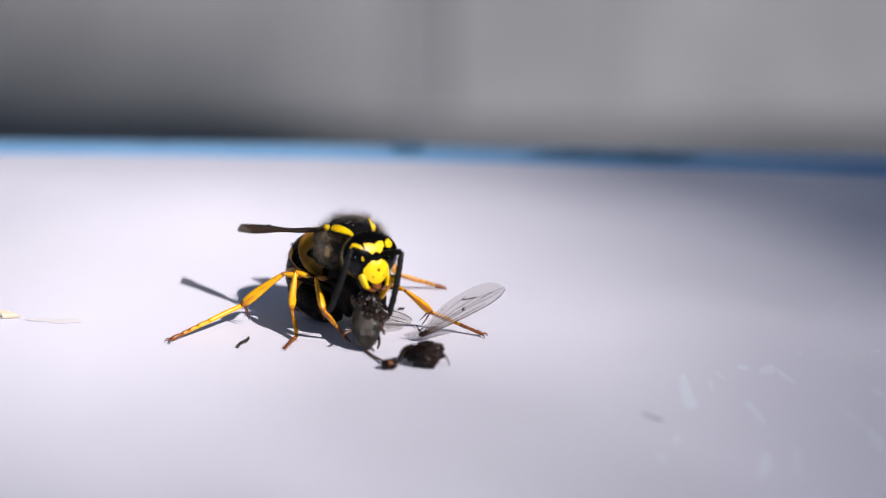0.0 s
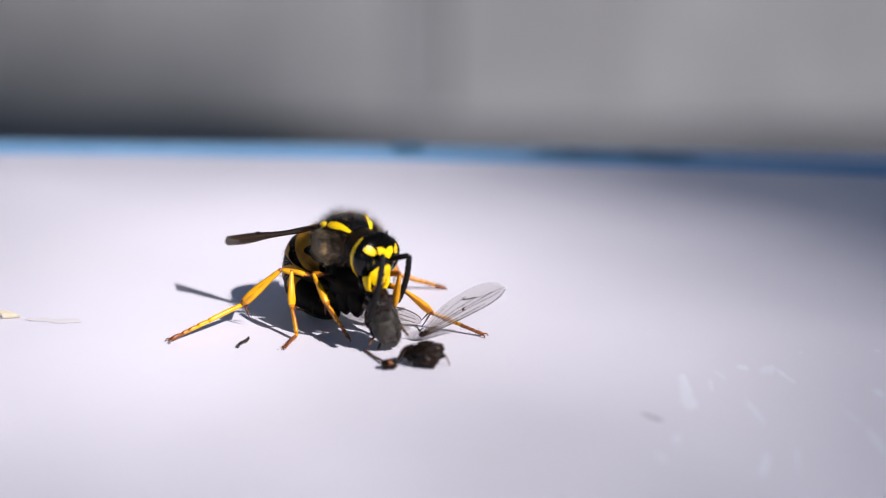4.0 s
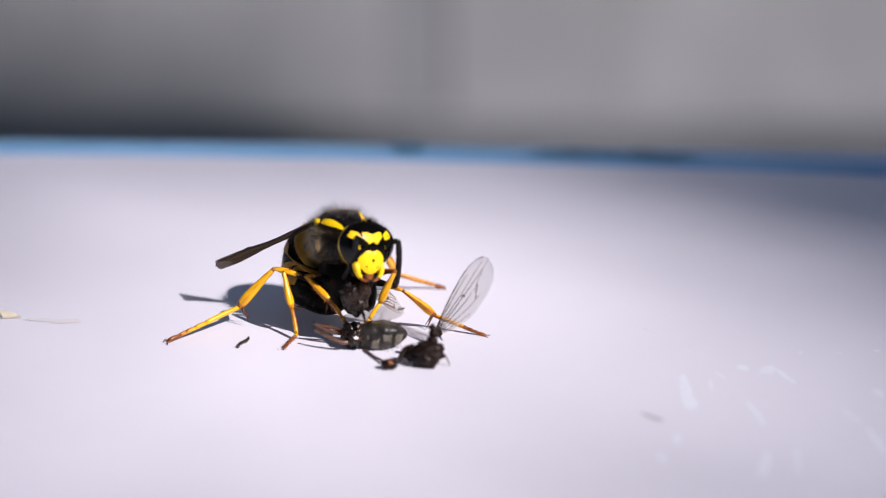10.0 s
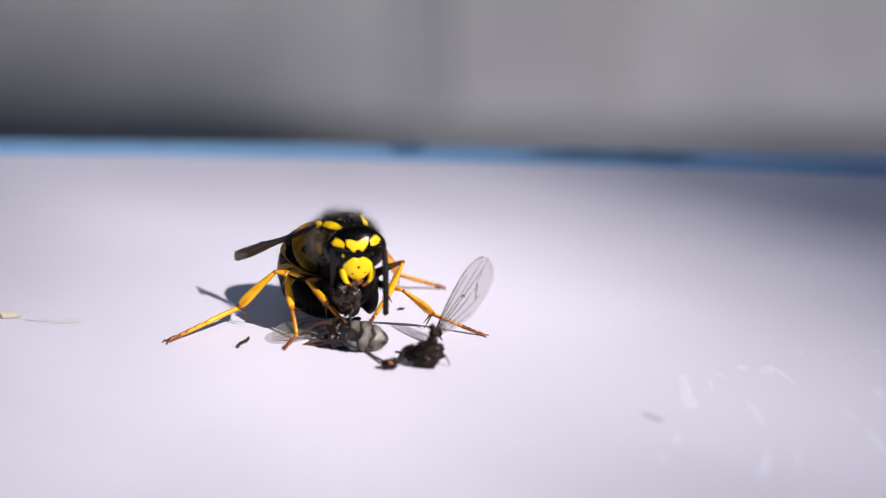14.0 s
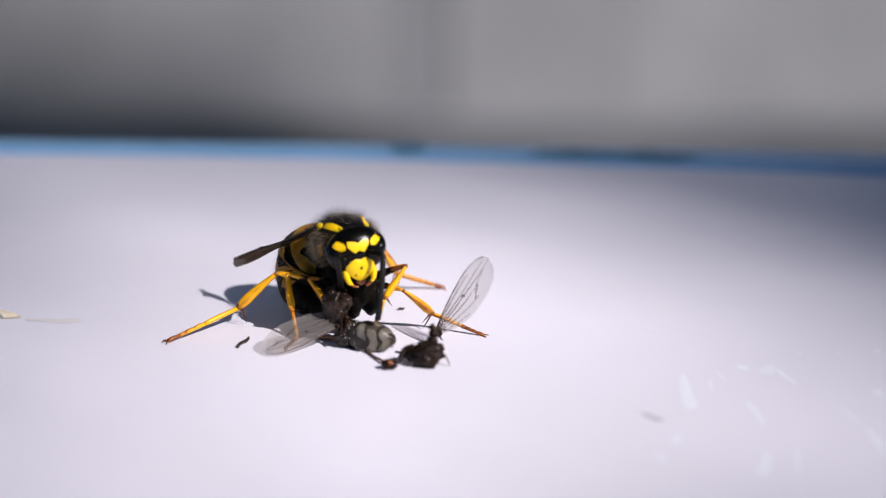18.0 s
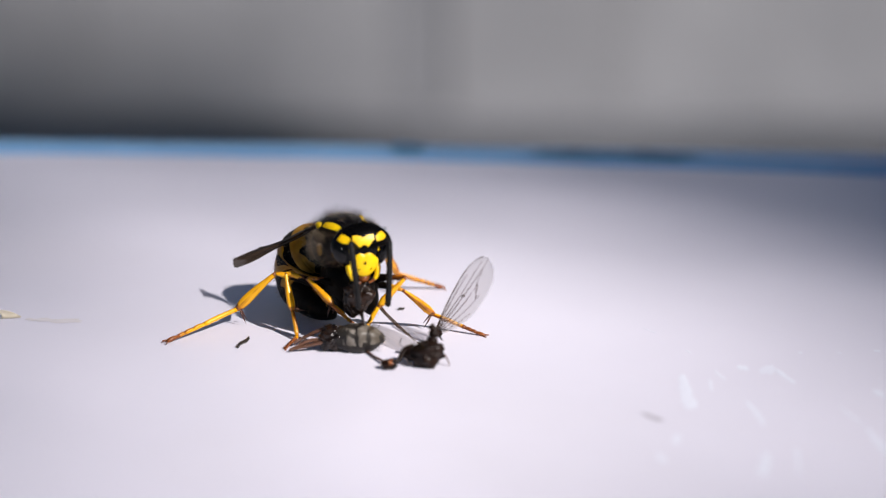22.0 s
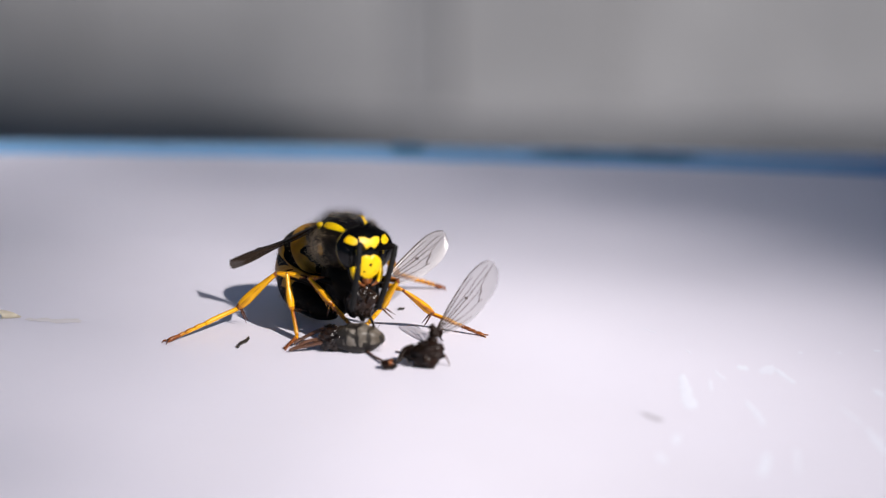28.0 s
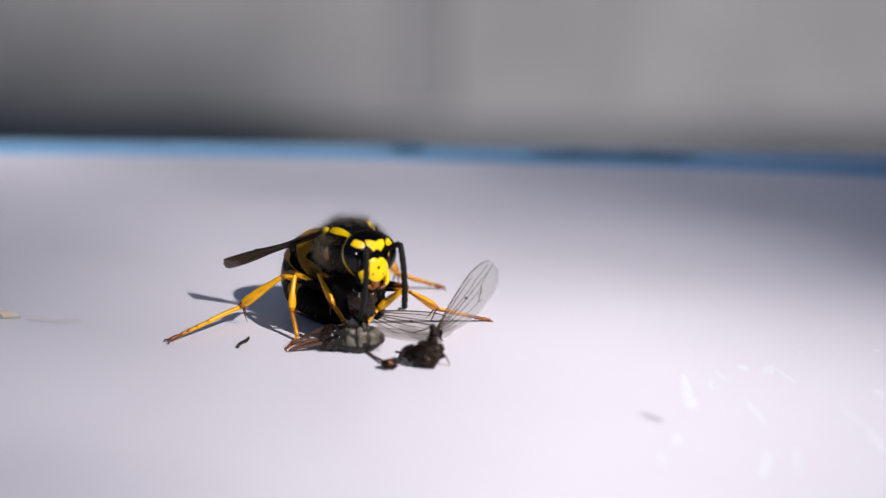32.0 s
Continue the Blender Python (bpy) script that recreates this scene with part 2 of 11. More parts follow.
def build_fence():
    grey = shader("weathered_grey_wood", (0.292, 0.297, 0.308), 0.8, vary=(0.240, 0.245, 0.256), scale=14, bump=0.5, bump_scale=40,
                  stain=(0.23, 0.232, 0.24), stain_scale=5, stain_at=(0.5, 0.7))
    dull = shader("weathered_dull_wood", (0.225, 0.232, 0.245), 0.8, vary=(0.195, 0.20, 0.213), scale=14, bump=0.5, bump_scale=40)
    fence = new("fence")
    fence.location = (0, 0.75, -0.75)
    # planks butted side by side; a narrow one between two of them is sunken
    x = -23.0 - 59.0 - 23 * 72
    for i in range(46):
        narrow = i == 23
        wide = 26 if narrow else 72
        sunk = 2 if narrow else (i % 3) * 1.5
        x = -23.0 if narrow else x
        bm = bmesh.new()
        box(bm, (x + 0.3, -10 + sunk, 20), (x + wide - 0.3, 10 + sunk, 1500))
        part("plank", bm, dull if narrow else grey, fence, smooth=False)
        x += wide
        if i == 22:
            bm = bmesh.new()
            box(bm, (x + 0.3, -9, 20), (-23.3, 10, 1500))
            part("plank", bm, grey, fence, smooth=False)
    for z in (300, 1200):
        bm = bmesh.new()
        box(bm, (-1700, 16, z), (1700, 56, z + 80))
        part("rail", bm, grey, fence, smooth=False)
    bm = bmesh.new()
    box(bm, (-1700, -34, 470), (1700, -11, 588))
    part("gravel_board", bm, dull, fence, smooth=False)
    tagged(fence, "weathered grey wooden board fence behind the ledge", "fence")


LEAF_ACROSS = Vector((0, 0, 1)).cross(sun_from).normalized()
LEAF_UP = sun_from.cross(LEAF_ACROSS)


def leafage(count, spread, gap, thin, leaf_size=(5.5, 8.5), deep=120, seed=5):
    """Leaves scattered across the sun's rays; gap: where there are none."""
    rnd = random.Random(seed)
    bm = bmesh.new()
    for k in range(count):
        x, y = rnd.uniform(*spread[0]), rnd.uniform(*spread[1])
        if gap(x, y) or rnd.random() < thin:
            continue
        p = Vector((x, y, 0) if deep < 300 else (x, 0, y))
        c = LEAF_ACROSS * p.dot(LEAF_ACROSS) + LEAF_UP * p.dot(LEAF_UP) + sun_from * rnd.uniform(-deep, deep)
        turn = rnd.uniform(0, math.tau)
        u = (LEAF_ACROSS * math.cos(turn) + LEAF_UP * math.sin(turn) + sun_from * rnd.gauss(0, 0.3)).normalized()
        w = (sun_from.cross(u).normalized() + sun_from * rnd.gauss(0, 0.3)).normalized()
        size = rnd.uniform(*leaf_size)
        fold = u.cross(w) * size * 0.15
        rim = [(-1, 0), (-0.5, 0.42), (0.1, 0.5), (0.6, 0.3), (1, 0), (0.6, -0.3), (0.1, -0.5), (-0.5, -0.42)]
        vs = [bm.verts.new(c + u * q[0] * size + w * q[1] * size + (fold if q[1] else Vector())) for q in rim]
        bm.faces.new((vs[0], vs[1], vs[2], vs[3], vs[4]))
        bm.faces.new((vs[4], vs[5], vs[6], vs[7], vs[0]))
    return bm


def canopy(centre, spread, count, leaf_size, seed):
    """The rest of an unseen crown, in clumps; it keeps clear of the sun's way to the ledge and to the fence behind it.
    """
    rnd = random.Random(seed)
    clumps = [Vector((rnd.gauss(0, 0.42), rnd.gauss(0, 0.42), rnd.gauss(0.1, 0.34))) for _ in range(46)]
    bm = bmesh.new()
    for _ in range(count):
        c = rnd.choice(clumps) + Vector((rnd.gauss(0, 0.11), rnd.gauss(0, 0.11), rnd.gauss(0, 0.09)))
        p = Vector((centre.x + c.x * spread, centre.y + c.y * spread, centre.z + c.z * spread))
        on_ledge = p - sun_from * (p.z / sun_from.z)
        on_fence = p - sun_from * ((p.y - 735) / sun_from.y)
        if (abs(on_ledge.x) < 420 and abs(on_ledge.y) < 420) or (abs(on_fence.x) < 620 and -700 < on_fence.z < 500):
            continue
        u = Vector((rnd.gauss(0, 1), rnd.gauss(0, 1), rnd.gauss(-0.4, 0.5))).normalized()
        w = u.cross(Vector((rnd.gauss(0, 0.3), rnd.gauss(0, 0.3), 1))).normalized()
        size = rnd.uniform(*leaf_size)
        q = p - centre
        vs = [bm.verts.new(q + u * a * size + w * e * size) for a, e in ((-1, 0), (-0.2, 0.45), (0.5, 0.34), (1, 0), (0.5, -0.34), (-0.2, -0.45))]
        bm.faces.new(vs)
    return bm


def build_shade_tree():
    """A small unseen tree, added on the sun's side so its leaves throw soft dappled shade on the ledge."""
    bark = shader("grey_brown_bark", (0.13, 0.10, 0.075), 0.9, vary=(0.08, 0.06, 0.045), scale=40, bump=0.8, bump_scale=80)
    leaf = shader("green_leaf", (0.06, 0.11, 0.025), 0.45, vary=(0.045, 0.085, 0.02), scale=20)
    tree = new("tree")
    far = sun_from * 3600
    foot = Vector((far.x + 700, far.y - 500, -750))
    tree.location = foot * MM
    hub = Vector((far.x, far.y, far.z)) - foot
    bm = bmesh.new()
    tube(bm, smooth_path([(0, 0, 0), (20, 30, 900), (-30, 60, 1900), (-90, 90, 2700), (-120, 120, 3600)], 24), [85 - 2.6 * i for i in range(25)], 14)
    part("trunk", bm, bark, tree, "grey-brown trunk")
    for d in ((0, 160), (80, -60), (-140, -90)):
        bm = bmesh.new()
        end = hub + Vector((d[0] - 120, d[1] + 160, 160))
        tube(bm, smooth_path([(-60, 75, 2300), Vector((-60, 75, 2300)).lerp(end, 0.5) + Vector((0, 0, 120)), end], 14), [28 - 1.4 * i for i in range(15)], 9)
        part("limb", bm, bark, tree)
    # leaves set round an opening that shapes the patch of sun
    def opening(x, y):
        return math.hypot(x / 31, y / 30.5) < 1 + 0.10 * noise.noise(Vector((x / 15, y / 15, 0)))

    # a still spray, added to keep the far corner of the ledge in shade
    bm = leafage(170, ((16, 110), (-6, 34)), lambda x, y: x < 30 - 0.40 * y, 0.25)
    still = part("shade_spray", bm, leaf, tree, "green leaves added to shade the ledge")
    still.location = hub * MM
    tagged(still, kind="stuff")
    bm = leafage(1650, ((-130, 130), (-150, 150)), opening, 0.42, seed=6)
    ob = part("crown", bm, leaf, tree, "green leaves added to shade the ledge")
    ob.location = hub * MM
    tagged(ob, kind="stuff")
    outer = part("foliage", canopy(far, 1500, 4200, (26, 48), 21), leaf, tree, "green leaves added to shade the ledge in clumps")
    outer.location = hub * MM
    tagged(outer, kind="stuff")
    tagged(tree, "unseen green leafy tree added sunward to shade the ledge", "tree")
    return ob


def build_fence_shade_tree():
    """A taller unseen tree, added far off towards the sun to shade the lower fence softly."""
    bark = shader("dark_bark", (0.10, 0.08, 0.06), 0.9, vary=(0.07, 0.055, 0.04), scale=20, bump=0.8, bump_scale=50)
    leaf = shader("dark_green_leaf", (0.05, 0.095, 0.022), 0.45, vary=(0.04, 0.075, 0.018), scale=10)
    tree = new("fence_shade_tree")
    hub = Vector((-150, 735, -170)) + sun_from * 7000
    foot = Vector((hub.x - 60, hub.y + 40, -750))
    tree.location = foot * MM
    bm = bmesh.new()
    tube(bm, smooth_path([(0, 0, 0), (30, 20, 1500), (-20, 30, 3000), (20, 0, 4300)], 24), [130 - 4 * i for i in range(25)], 14)
    part("trunk", bm, bark, tree, "dark trunk")
    end = hub - foot
    for lift, turn in ((40, 20), (-100, -150)):
        bm = bmesh.new()
        tube(bm, smooth_path([(0, 15, 3600), Vector((0, 10, 4000)).lerp(end, 0.5) + Vector((lift, 0, 0)), end + Vector((turn, 0, -20))], 16), [40 - 2 * i for i in range(17)], 9)
        part("limb", bm, bark, tree)
    bm = leafage(2100, ((-380, 560), (-340, 120)), lambda x, y: y > (16 - 0.12 * x + 8 * math.sin(x / 40) if x < 72 else -44 + 8 * math.sin(x / 30)), 0.34, (22, 36), 400, 8)
    crown = part("crown", bm, leaf, tree, "dense dark green leaves added to shade the fence")
    crown.location = end * MM
    tagged(crown, kind="stuff")
    outer = part("foliage", canopy(hub, 2600, 5200, (45, 80), 22), leaf, tree, "dark green leaves added to shade the ledge in clumps")
    outer.location = end * MM
    tagged(outer, kind="stuff")
    tagged(tree, "tall dark green tree added out of view to shade the fence", "tree")


build_setting()
build_fence()
build_fence_shade_tree()
SHADE_CROWN = build_shade_tree()


# ---- the wasp ----
def build_head(wasp):
    def mark(c):
        # face seen from the front: y across, z up
        y, z, x = abs(c.y), c.z, c.x
        if x < -0.05:
            return 1 if y > 0.6 and -1.35 < z < 1.15 and -0.66 < x < -0.05 else 0
        crown = z < 0.70 + 0.10 * (y / 0.62) ** 2 - 0.04 * math.cos(9 * y) and z > 0.12 + 0.09 * math.cos(9 * y) * (y < 0.3) + 1.05 * max(y - 0.34, 0) and y < 0.67
        sinus = ((y - 1.16) / 0.40) ** 2 + ((z - 0.58 - 0.22 * (y - 1.16)) / 0.26) ** 2 < 1 and y > 0.77 + 0.12 * (0.6 - z)
        inner = 0.88 < y < 0.96 and -0.26 < z < 0.0
        return 1 if crown or sinus or inner else 0

    bm = bmesh.new()

    def f(u, v):
        a, b = math.tau * u, math.pi * v
        dx, dy, dz = math.sin(b) * math.cos(a), math.sin(b) * math.sin(a), math.cos(b)
        z = (1.47 if dz > 0 else 1.60) * dz - 0.05
        # narrows to the jaws, flat behind
        wide = 1.80 * (1 - 0.16 * max(-dz, 0) ** 1.5)
        x = dx * (1.02 if dx > 0 else 0.95) * (1 - 0.18 * max(dz, 0) ** 2)
        return Vector((x, wide * math.copysign(abs(dy) ** 0.86, dy), z))

    grid(bm, f, 264, 170, mat=mark)
    head = part("head", bm, [BLACK_GLOSS, YELLOW], wasp, "glossy black head with yellow face marks")
    # shield between the jaws and the feelers
    bm = bmesh.new()

    def shield(u, v):
        a = math.tau * u
        r = v
        y = 0.90 * math.cos(a) * (1 - 0.22 * max(-math.sin(a), 0))
        z = 0.82 * math.sin(a)
        if math.sin(a) > 0:
            z *= 1 - 0.22 * math.exp(-(math.cos(a) / 0.28) ** 2)
        bulge = 0.24 * (1 - r ** 3.0)
        y, z = y * r, z * r - 0.97
        back = 1.0 - 0.10 * (y / 0.8) ** 2 - 0.10 * ((z + 0.97) / 0.8) * -1
        return Vector((back - 0.12 + bulge * 0.75, y, z))

    def dots(c):
        for y, z, r in ((0, -0.93, 0.10), (0.37, -1.33, 0.055), (-0.37, -1.33, 0.055)):
            if (c.y - y) ** 2 + (c.z - z) ** 2 < r * r:
                return 1
        return 0

    grid(bm, shield, 72, 40, mat=dots)
    part("clypeus", bm, [YELLOW, BLACK_GLOSS], head, "yellow face shield with three black dots")
    # kidney eyes
    for s in (1, -1):
        bm = bmesh.new()

        def eye(u, v):
            # v runs from the middle to the rim
            a = math.tau * u
            h = math.sin(a)
            inner = 46 + 16 * math.exp(-((h - 0.48) / 0.24) ** 2) - 12 * math.exp(-((h + 0.35) / 0.4) ** 2)
            outer = 91 - 3 * h * h
            c, w = (inner + outer) / 2, (outer - inner) / 2
            theta = radians(c + w * v * math.copysign(abs(math.cos(a)) ** 0.8, math.cos(a)))
            p = f(0.25 * theta / (math.pi / 2), math.acos(max(-1, min(1, 0.80 * h * v))) / math.pi)
            k = 1.012 + 0.075 * (1 - v ** 3.5) - 0.05 * max(v - 0.92, 0) / 0.08
            return Vector((p.x * k, s * p.y * k, p.z * (1 + (k - 1) * 0.5)))

        grid(bm, eye, 64, 24)
        if s < 0:
            bmesh.ops.reverse_faces(bm, faces=bm.faces)
        part("eye", bm, EYE, head, "shiny black compound eye")
        # jaw
        bm = bmesh.new()
        tube(bm, smooth_path([(0.45, s * 0.88, -1.15), (0.60, s * 0.86, -1.50), (0.68, s * 0.74, -1.88), (0.72, s * 0.46, -2.14), (0.74, s * 0.24, -2.20)], 18),
             [0.29 + 0.03 * math.sin(i * 0.35) - 0.011 * i for i in range(19)], 14, 0.75)
        for fc in bm.faces:
            c = fc.calc_center_median()
            fc.material_index = 1 if c.z < -1.98 + 0.1 * noise.noise(c * 5) else 0
        part("mandible", bm, [YELLOW, RUST], head, "yellow jaw with a rusty brown cutting edge")
    # mouthparts behind the jaws
    bm = bmesh.new()
    blob(bm, (0.05, 0, -1.55), (0.62, 0.95, 0.85), 0.18, 1.5, 28, 20, seed=3)
    part("mouthparts", bm, BLACK_GLOSS, head, "black mouthparts")
    bm = bmesh.new()
    blob(bm, (0.60, 0, -1.90), (0.18, 0.30, 0.28), 0.25, 1.6, 28, 20, seed=5)
    part("labrum", bm, RUST, head, "shiny rusty brown lip between the jaws")
    # small eyes on the crown
    for y, x in ((0, 0.42), (0.24, 0.18), (-0.24, 0.18)):
        bm = bmesh.new()
        blob(bm, (x, y, 1.47), (0.09, 0.09, 0.07), nu=12, nv=8)
        part("ocellus", bm, BLACK_GLOSS, head)
    # short bristles
    bm = bmesh.new()
    for _ in range(420):
        a, b = random.uniform(0, math.tau), random.uniform(0.05, 1.3)
        p = f(a / math.tau, b / math.pi)
        d = Vector((p.x, p.y * 0.4, p.z)).normalized()
        q = p + d * random.uniform(0.12, 0.38)
        hair(bm, p * 0.99, q, 0.008, Vector((random.gauss(0, 0.02), random.gauss(0, 0.02), 0)))
    tagged(part("bristles", bm, HAIR, head, "fine black bristles"), kind="stuff")
    # feelers: stalk and whip
    for s in ("left", "right"):
        bm = bmesh.new()
        tube(bm, [(0, 0, 0), (0.12, 0, 0), (0.7, 0, 0), (1.1, 0, 0), (1.2, 0, 0)], [0.12, 0.16, 0.185, 0.175, 0.12], 14)
        part("antenna_stalk_" + s, bm, BLACK, head, "black base joint of the feeler")
        bm = bmesh.new()
        p = smooth_path([(0, 0, 0), (0.25, 0, 0.05), (1.5, 0, 0.16), (2.9, 0, 0.10), (4.1, 0, -0.12)], 44)
        r = [0.115 + 0.070 * min(i / 14, 1) + (0.010 if i % 4 else -0.014) for i in range(45)]
        r[0], r[-1], r[-2] = 0.08, 0.04, 0.12
        tube(bm, p, r, 12)
        part("antenna_whip_" + s, bm, FEELER, head, "matt black ringed feeler")
    return head


def build_thorax(wasp):
    size = (2.45, 1.96, 1.90)

    def f(u, v):
        a, b = math.tau * u, math.pi * v
        d = Vector((math.sin(b) * math.cos(a), math.sin(b) * math.sin(a), math.cos(b)))
        x = size[0] * d.x
        k = 1 - 0.10 * max(d.x, 0) ** 2
        return Vector((x, size[1] * d.y * k, size[2] * d.z * k + 0.10 * (1 - d.x * d.x)))

    def mark(c):
        y = abs(c.y)
        # spots: below the wing, and behind on the back
        if ((c.x - 0.35) / 0.26) ** 2 + ((c.z - 0.05) / 0.38) ** 2 < 1 and y > 1.3:
            return 2
        if -1.75 < c.x < -1.25 and 0.25 < y < 0.95 and c.z > 0.6:
            return 1
        # shoulder bands, from the wing roots forward, closing towards the neck
        q = (c.x + 0.05) / 1.75
        if 0 < q < 1 and c.z > 0.3:
            middle = 1.30 - 0.62 * q ** 1.6
            if abs(y - middle) < 0.04 + 0.19 * math.sin(math.pi * (0.10 + 0.86 * q)) ** 0.7 * (1 - 0.35 * q):
                return 1
        if -0.9 < c.x < 1.9 and y < 1.05 - 0.2 * c.x and c.z > 0.6:
            return 3
        return 0

    bm = bmesh.new()
    grid(bm, f, 320, 200, mat=mark)
    thorax = part("thorax", bm, [SHEEN, YELLOW, DULL_YELLOW, BACK], wasp, "furry black thorax with yellow shoulder bands")
    # seams of the back plate
    bm = bmesh.new()
    for y in (0.0, 0.62, -0.62):
        p = []
        for i in range(13):
            x = -0.6 + 2.1 * i / 12
            k = math.sqrt(max(0, 1 - (x / 2.45) ** 2))
            p.append((x, y * (1 - 0.2 * i / 12), (1.90 * math.sqrt(max(0.01, k * k - (y / 1.96) ** 2)) + 0.1 * k * k) * 0.995))
        tube(bm, p, [0.035] * 13, 6)
    part("back_seams", bm, BLACK_GLOSS, thorax)
    for s in (1, -1):
        bm = bmesh.new()
        blob(bm, (-0.50, s * 1.42, 1.36), (0.30, 0.24, 0.24), nu=20, nv=14)
        part("wing_cap", bm, YELLOW, thorax, "yellow cap over the wing root")
    # neck
    bm = bmesh.new()
    tube(bm, [(1.6, 0, 0.1), (2.2, 0, 0.15), (2.9, 0, 0.2)], [1.35, 1.15, 0.7], 24)
    part("neck", bm, SHEEN, thorax)
    # fur: dark and long above, paler on the flanks and short on the collar
    for name, n, lo, hi, mat in (("fur", 5500, 0.30, 1.0, HAIR), ("flank_fur", 5200, -0.5, 0.55, PALE_HAIR)):
        bm = bmesh.new()
        for _ in range(n):
            z = random.uniform(lo, hi)
            a = random.uniform(0, math.tau)
            p = f(a / math.tau, math.acos(z) / math.pi)
            if p.x > (2.35 if name == "flank_fur" else 1.7) or mark(p) == 1:
                continue
            if name == "fur" and abs(p.y) < 0.85 and -0.7 < p.x and random.random() < 0.93:
                continue
            if name == "flank_fur" and p.x > 0.9 and random.random() < 0.45:
                continue
            nrm = Vector((p.x / 6.0, p.y / 3.9, p.z / 3.8)).normalized()
            lean = Vector((random.gauss(-0.12, 0.25), random.gauss(0, 0.25), random.gauss(0, 0.25)))
            long = random.uniform(0.4, 0.85) if name == "fur" and random.random() < 0.5 else random.uniform(0.15, 0.4)
            if name == "flank_fur":
                long = random.uniform(0.12, 0.28) if p.x > 0.9 else random.uniform(0.3, 0.65)
            hair(bm, p * 0.985, p + (nrm + lean).normalized() * long, 0.0034, Vector((random.gauss(-0.04, 0.05), random.gauss(0, 0.05), random.gauss(-0.02, 0.04))))
        tagged(part(name, bm, mat, thorax, "black fur" if name == "fur" else "pale greyish fur"), kind="stuff")
    # pale hairs lying flat on the shiny back
    bm = bmesh.new()
    for _ in range(150):
        x, y = random.uniform(-0.9, 1.5), random.uniform(-0.75, 0.75)
        p = f(0.5 * (math.atan2(y / size[1], x / size[0]) / math.pi) % 1.0, math.acos(math.sqrt(max(0, 1 - (x / size[0]) ** 2 - (y / size[1]) ** 2))) / math.pi)
        d = Vector((random.gauss(-0.5, 0.2), random.gauss(0, 0.3), random.uniform(0.1, 0.35))).normalized()
        hair(bm, p * 0.99, p + d * random.uniform(0.2, 0.5), 0.0065, Vector((0, 0, -0.03)))
    tagged(part("back_hair", bm, PALE_HAIR, thorax, "pale hairs on the back"), kind="stuff")
    return thorax


def build_abdomen(wasp):
    spine = smooth_path([(0, 0, 0), (-1.1, -0.1, -0.5), (-2.0, -0.3, -1.45), (-1.9, -0.8, -2.6), (-0.4, -1.2, -3.25), (1.8, -1.0, -4.05)], 60)
    reach = [0.35, 1.36, 1.98, 2.24, 2.24, 2.0, 1.75, 1.42, 0.98, 0.12]

    def radius(s):
        k = s * (len(reach) - 1)
        i = min(int(k), len(reach) - 2)
        return reach[i] * (1 - k + i) + reach[i + 1] * (k - i)

    # a hidden core carries the plates
    bm = bmesh.new()
    tube(bm, spine, [radius(i / 60) * 0.93 for i in range(61)], 40)
    abdomen = part("abdomen", bm, BLACK, wasp, "yellow and black banded abdomen curled down")
    cuts = [0.02, 0.26, 0.43, 0.59, 0.74, 0.87, 1.0]
    for q in range(6):
        bm = bmesh.new()
        s0, s1 = cuts[q] - (0.02 if q else 0), cuts[q + 1]

        def ring(u, v):
            s = s0 + (s1 - s0) * v
            k = s * 60
            i = min(int(k), 59)
            p = spine[i].lerp(spine[i + 1], k - i)
            d = (spine[min(i + 2, 60)] - spine[max(i - 1, 0)]).normalized()
            side = (Vector((0, 1, 0)) - d * d.y).normalized()
            top = side.cross(d)
            r = radius(s) * (0.955 + 0.05 * min(v * 1.6, 1)) * (1 if v < 0.97 else 0.965)
            return p + (side * math.cos(math.tau * u) + top * math.sin(math.tau * u)) * r

        faces = grid(bm, ring, 160, 36)
        for idx, fc in enumerate(faces):
            u, v = (idx % 160 + 0.5) / 160, (idx // 160 + 0.5) / 36
            wave = 0.52 + 0.10 * math.cos(6 * math.tau * u) + 0.05 * math.cos(12 * math.tau * u + 1)
            fc.material_index = 1 if wave < v < 0.965 and q < 4 and fc.calc_center_median().z > -2.6 else 0
        part("abdomen_plate", bm, [BLACK, DULL_YELLOW], abdomen)
    bm = bmesh.new()
    for _ in range(1600):
        s, u = random.uniform(0.1, 0.9), random.random()
        k = s * 60
        p0 = spine[int(k)]
        d = (spine[min(int(k) + 2, 60)] - spine[max(int(k) - 1, 0)]).normalized()
        side = Vector((0, 1, 0))
        top = side.cross(d)
        nrm = side * math.cos(math.tau * u) + top * math.sin(math.tau * u)
        p = p0 + nrm * radius(s)
        hair(bm, p * 0.999, p + (nrm + d * 0.5).normalized() * random.uniform(0.15, 0.42), 0.0045, Vector((0, 0, random.gauss(-0.03, 0.03))))
    tagged(part("abdomen_hair", bm, PALE_HAIR, abdomen, "thin pale hair"), kind="stuff")
    return abdomen


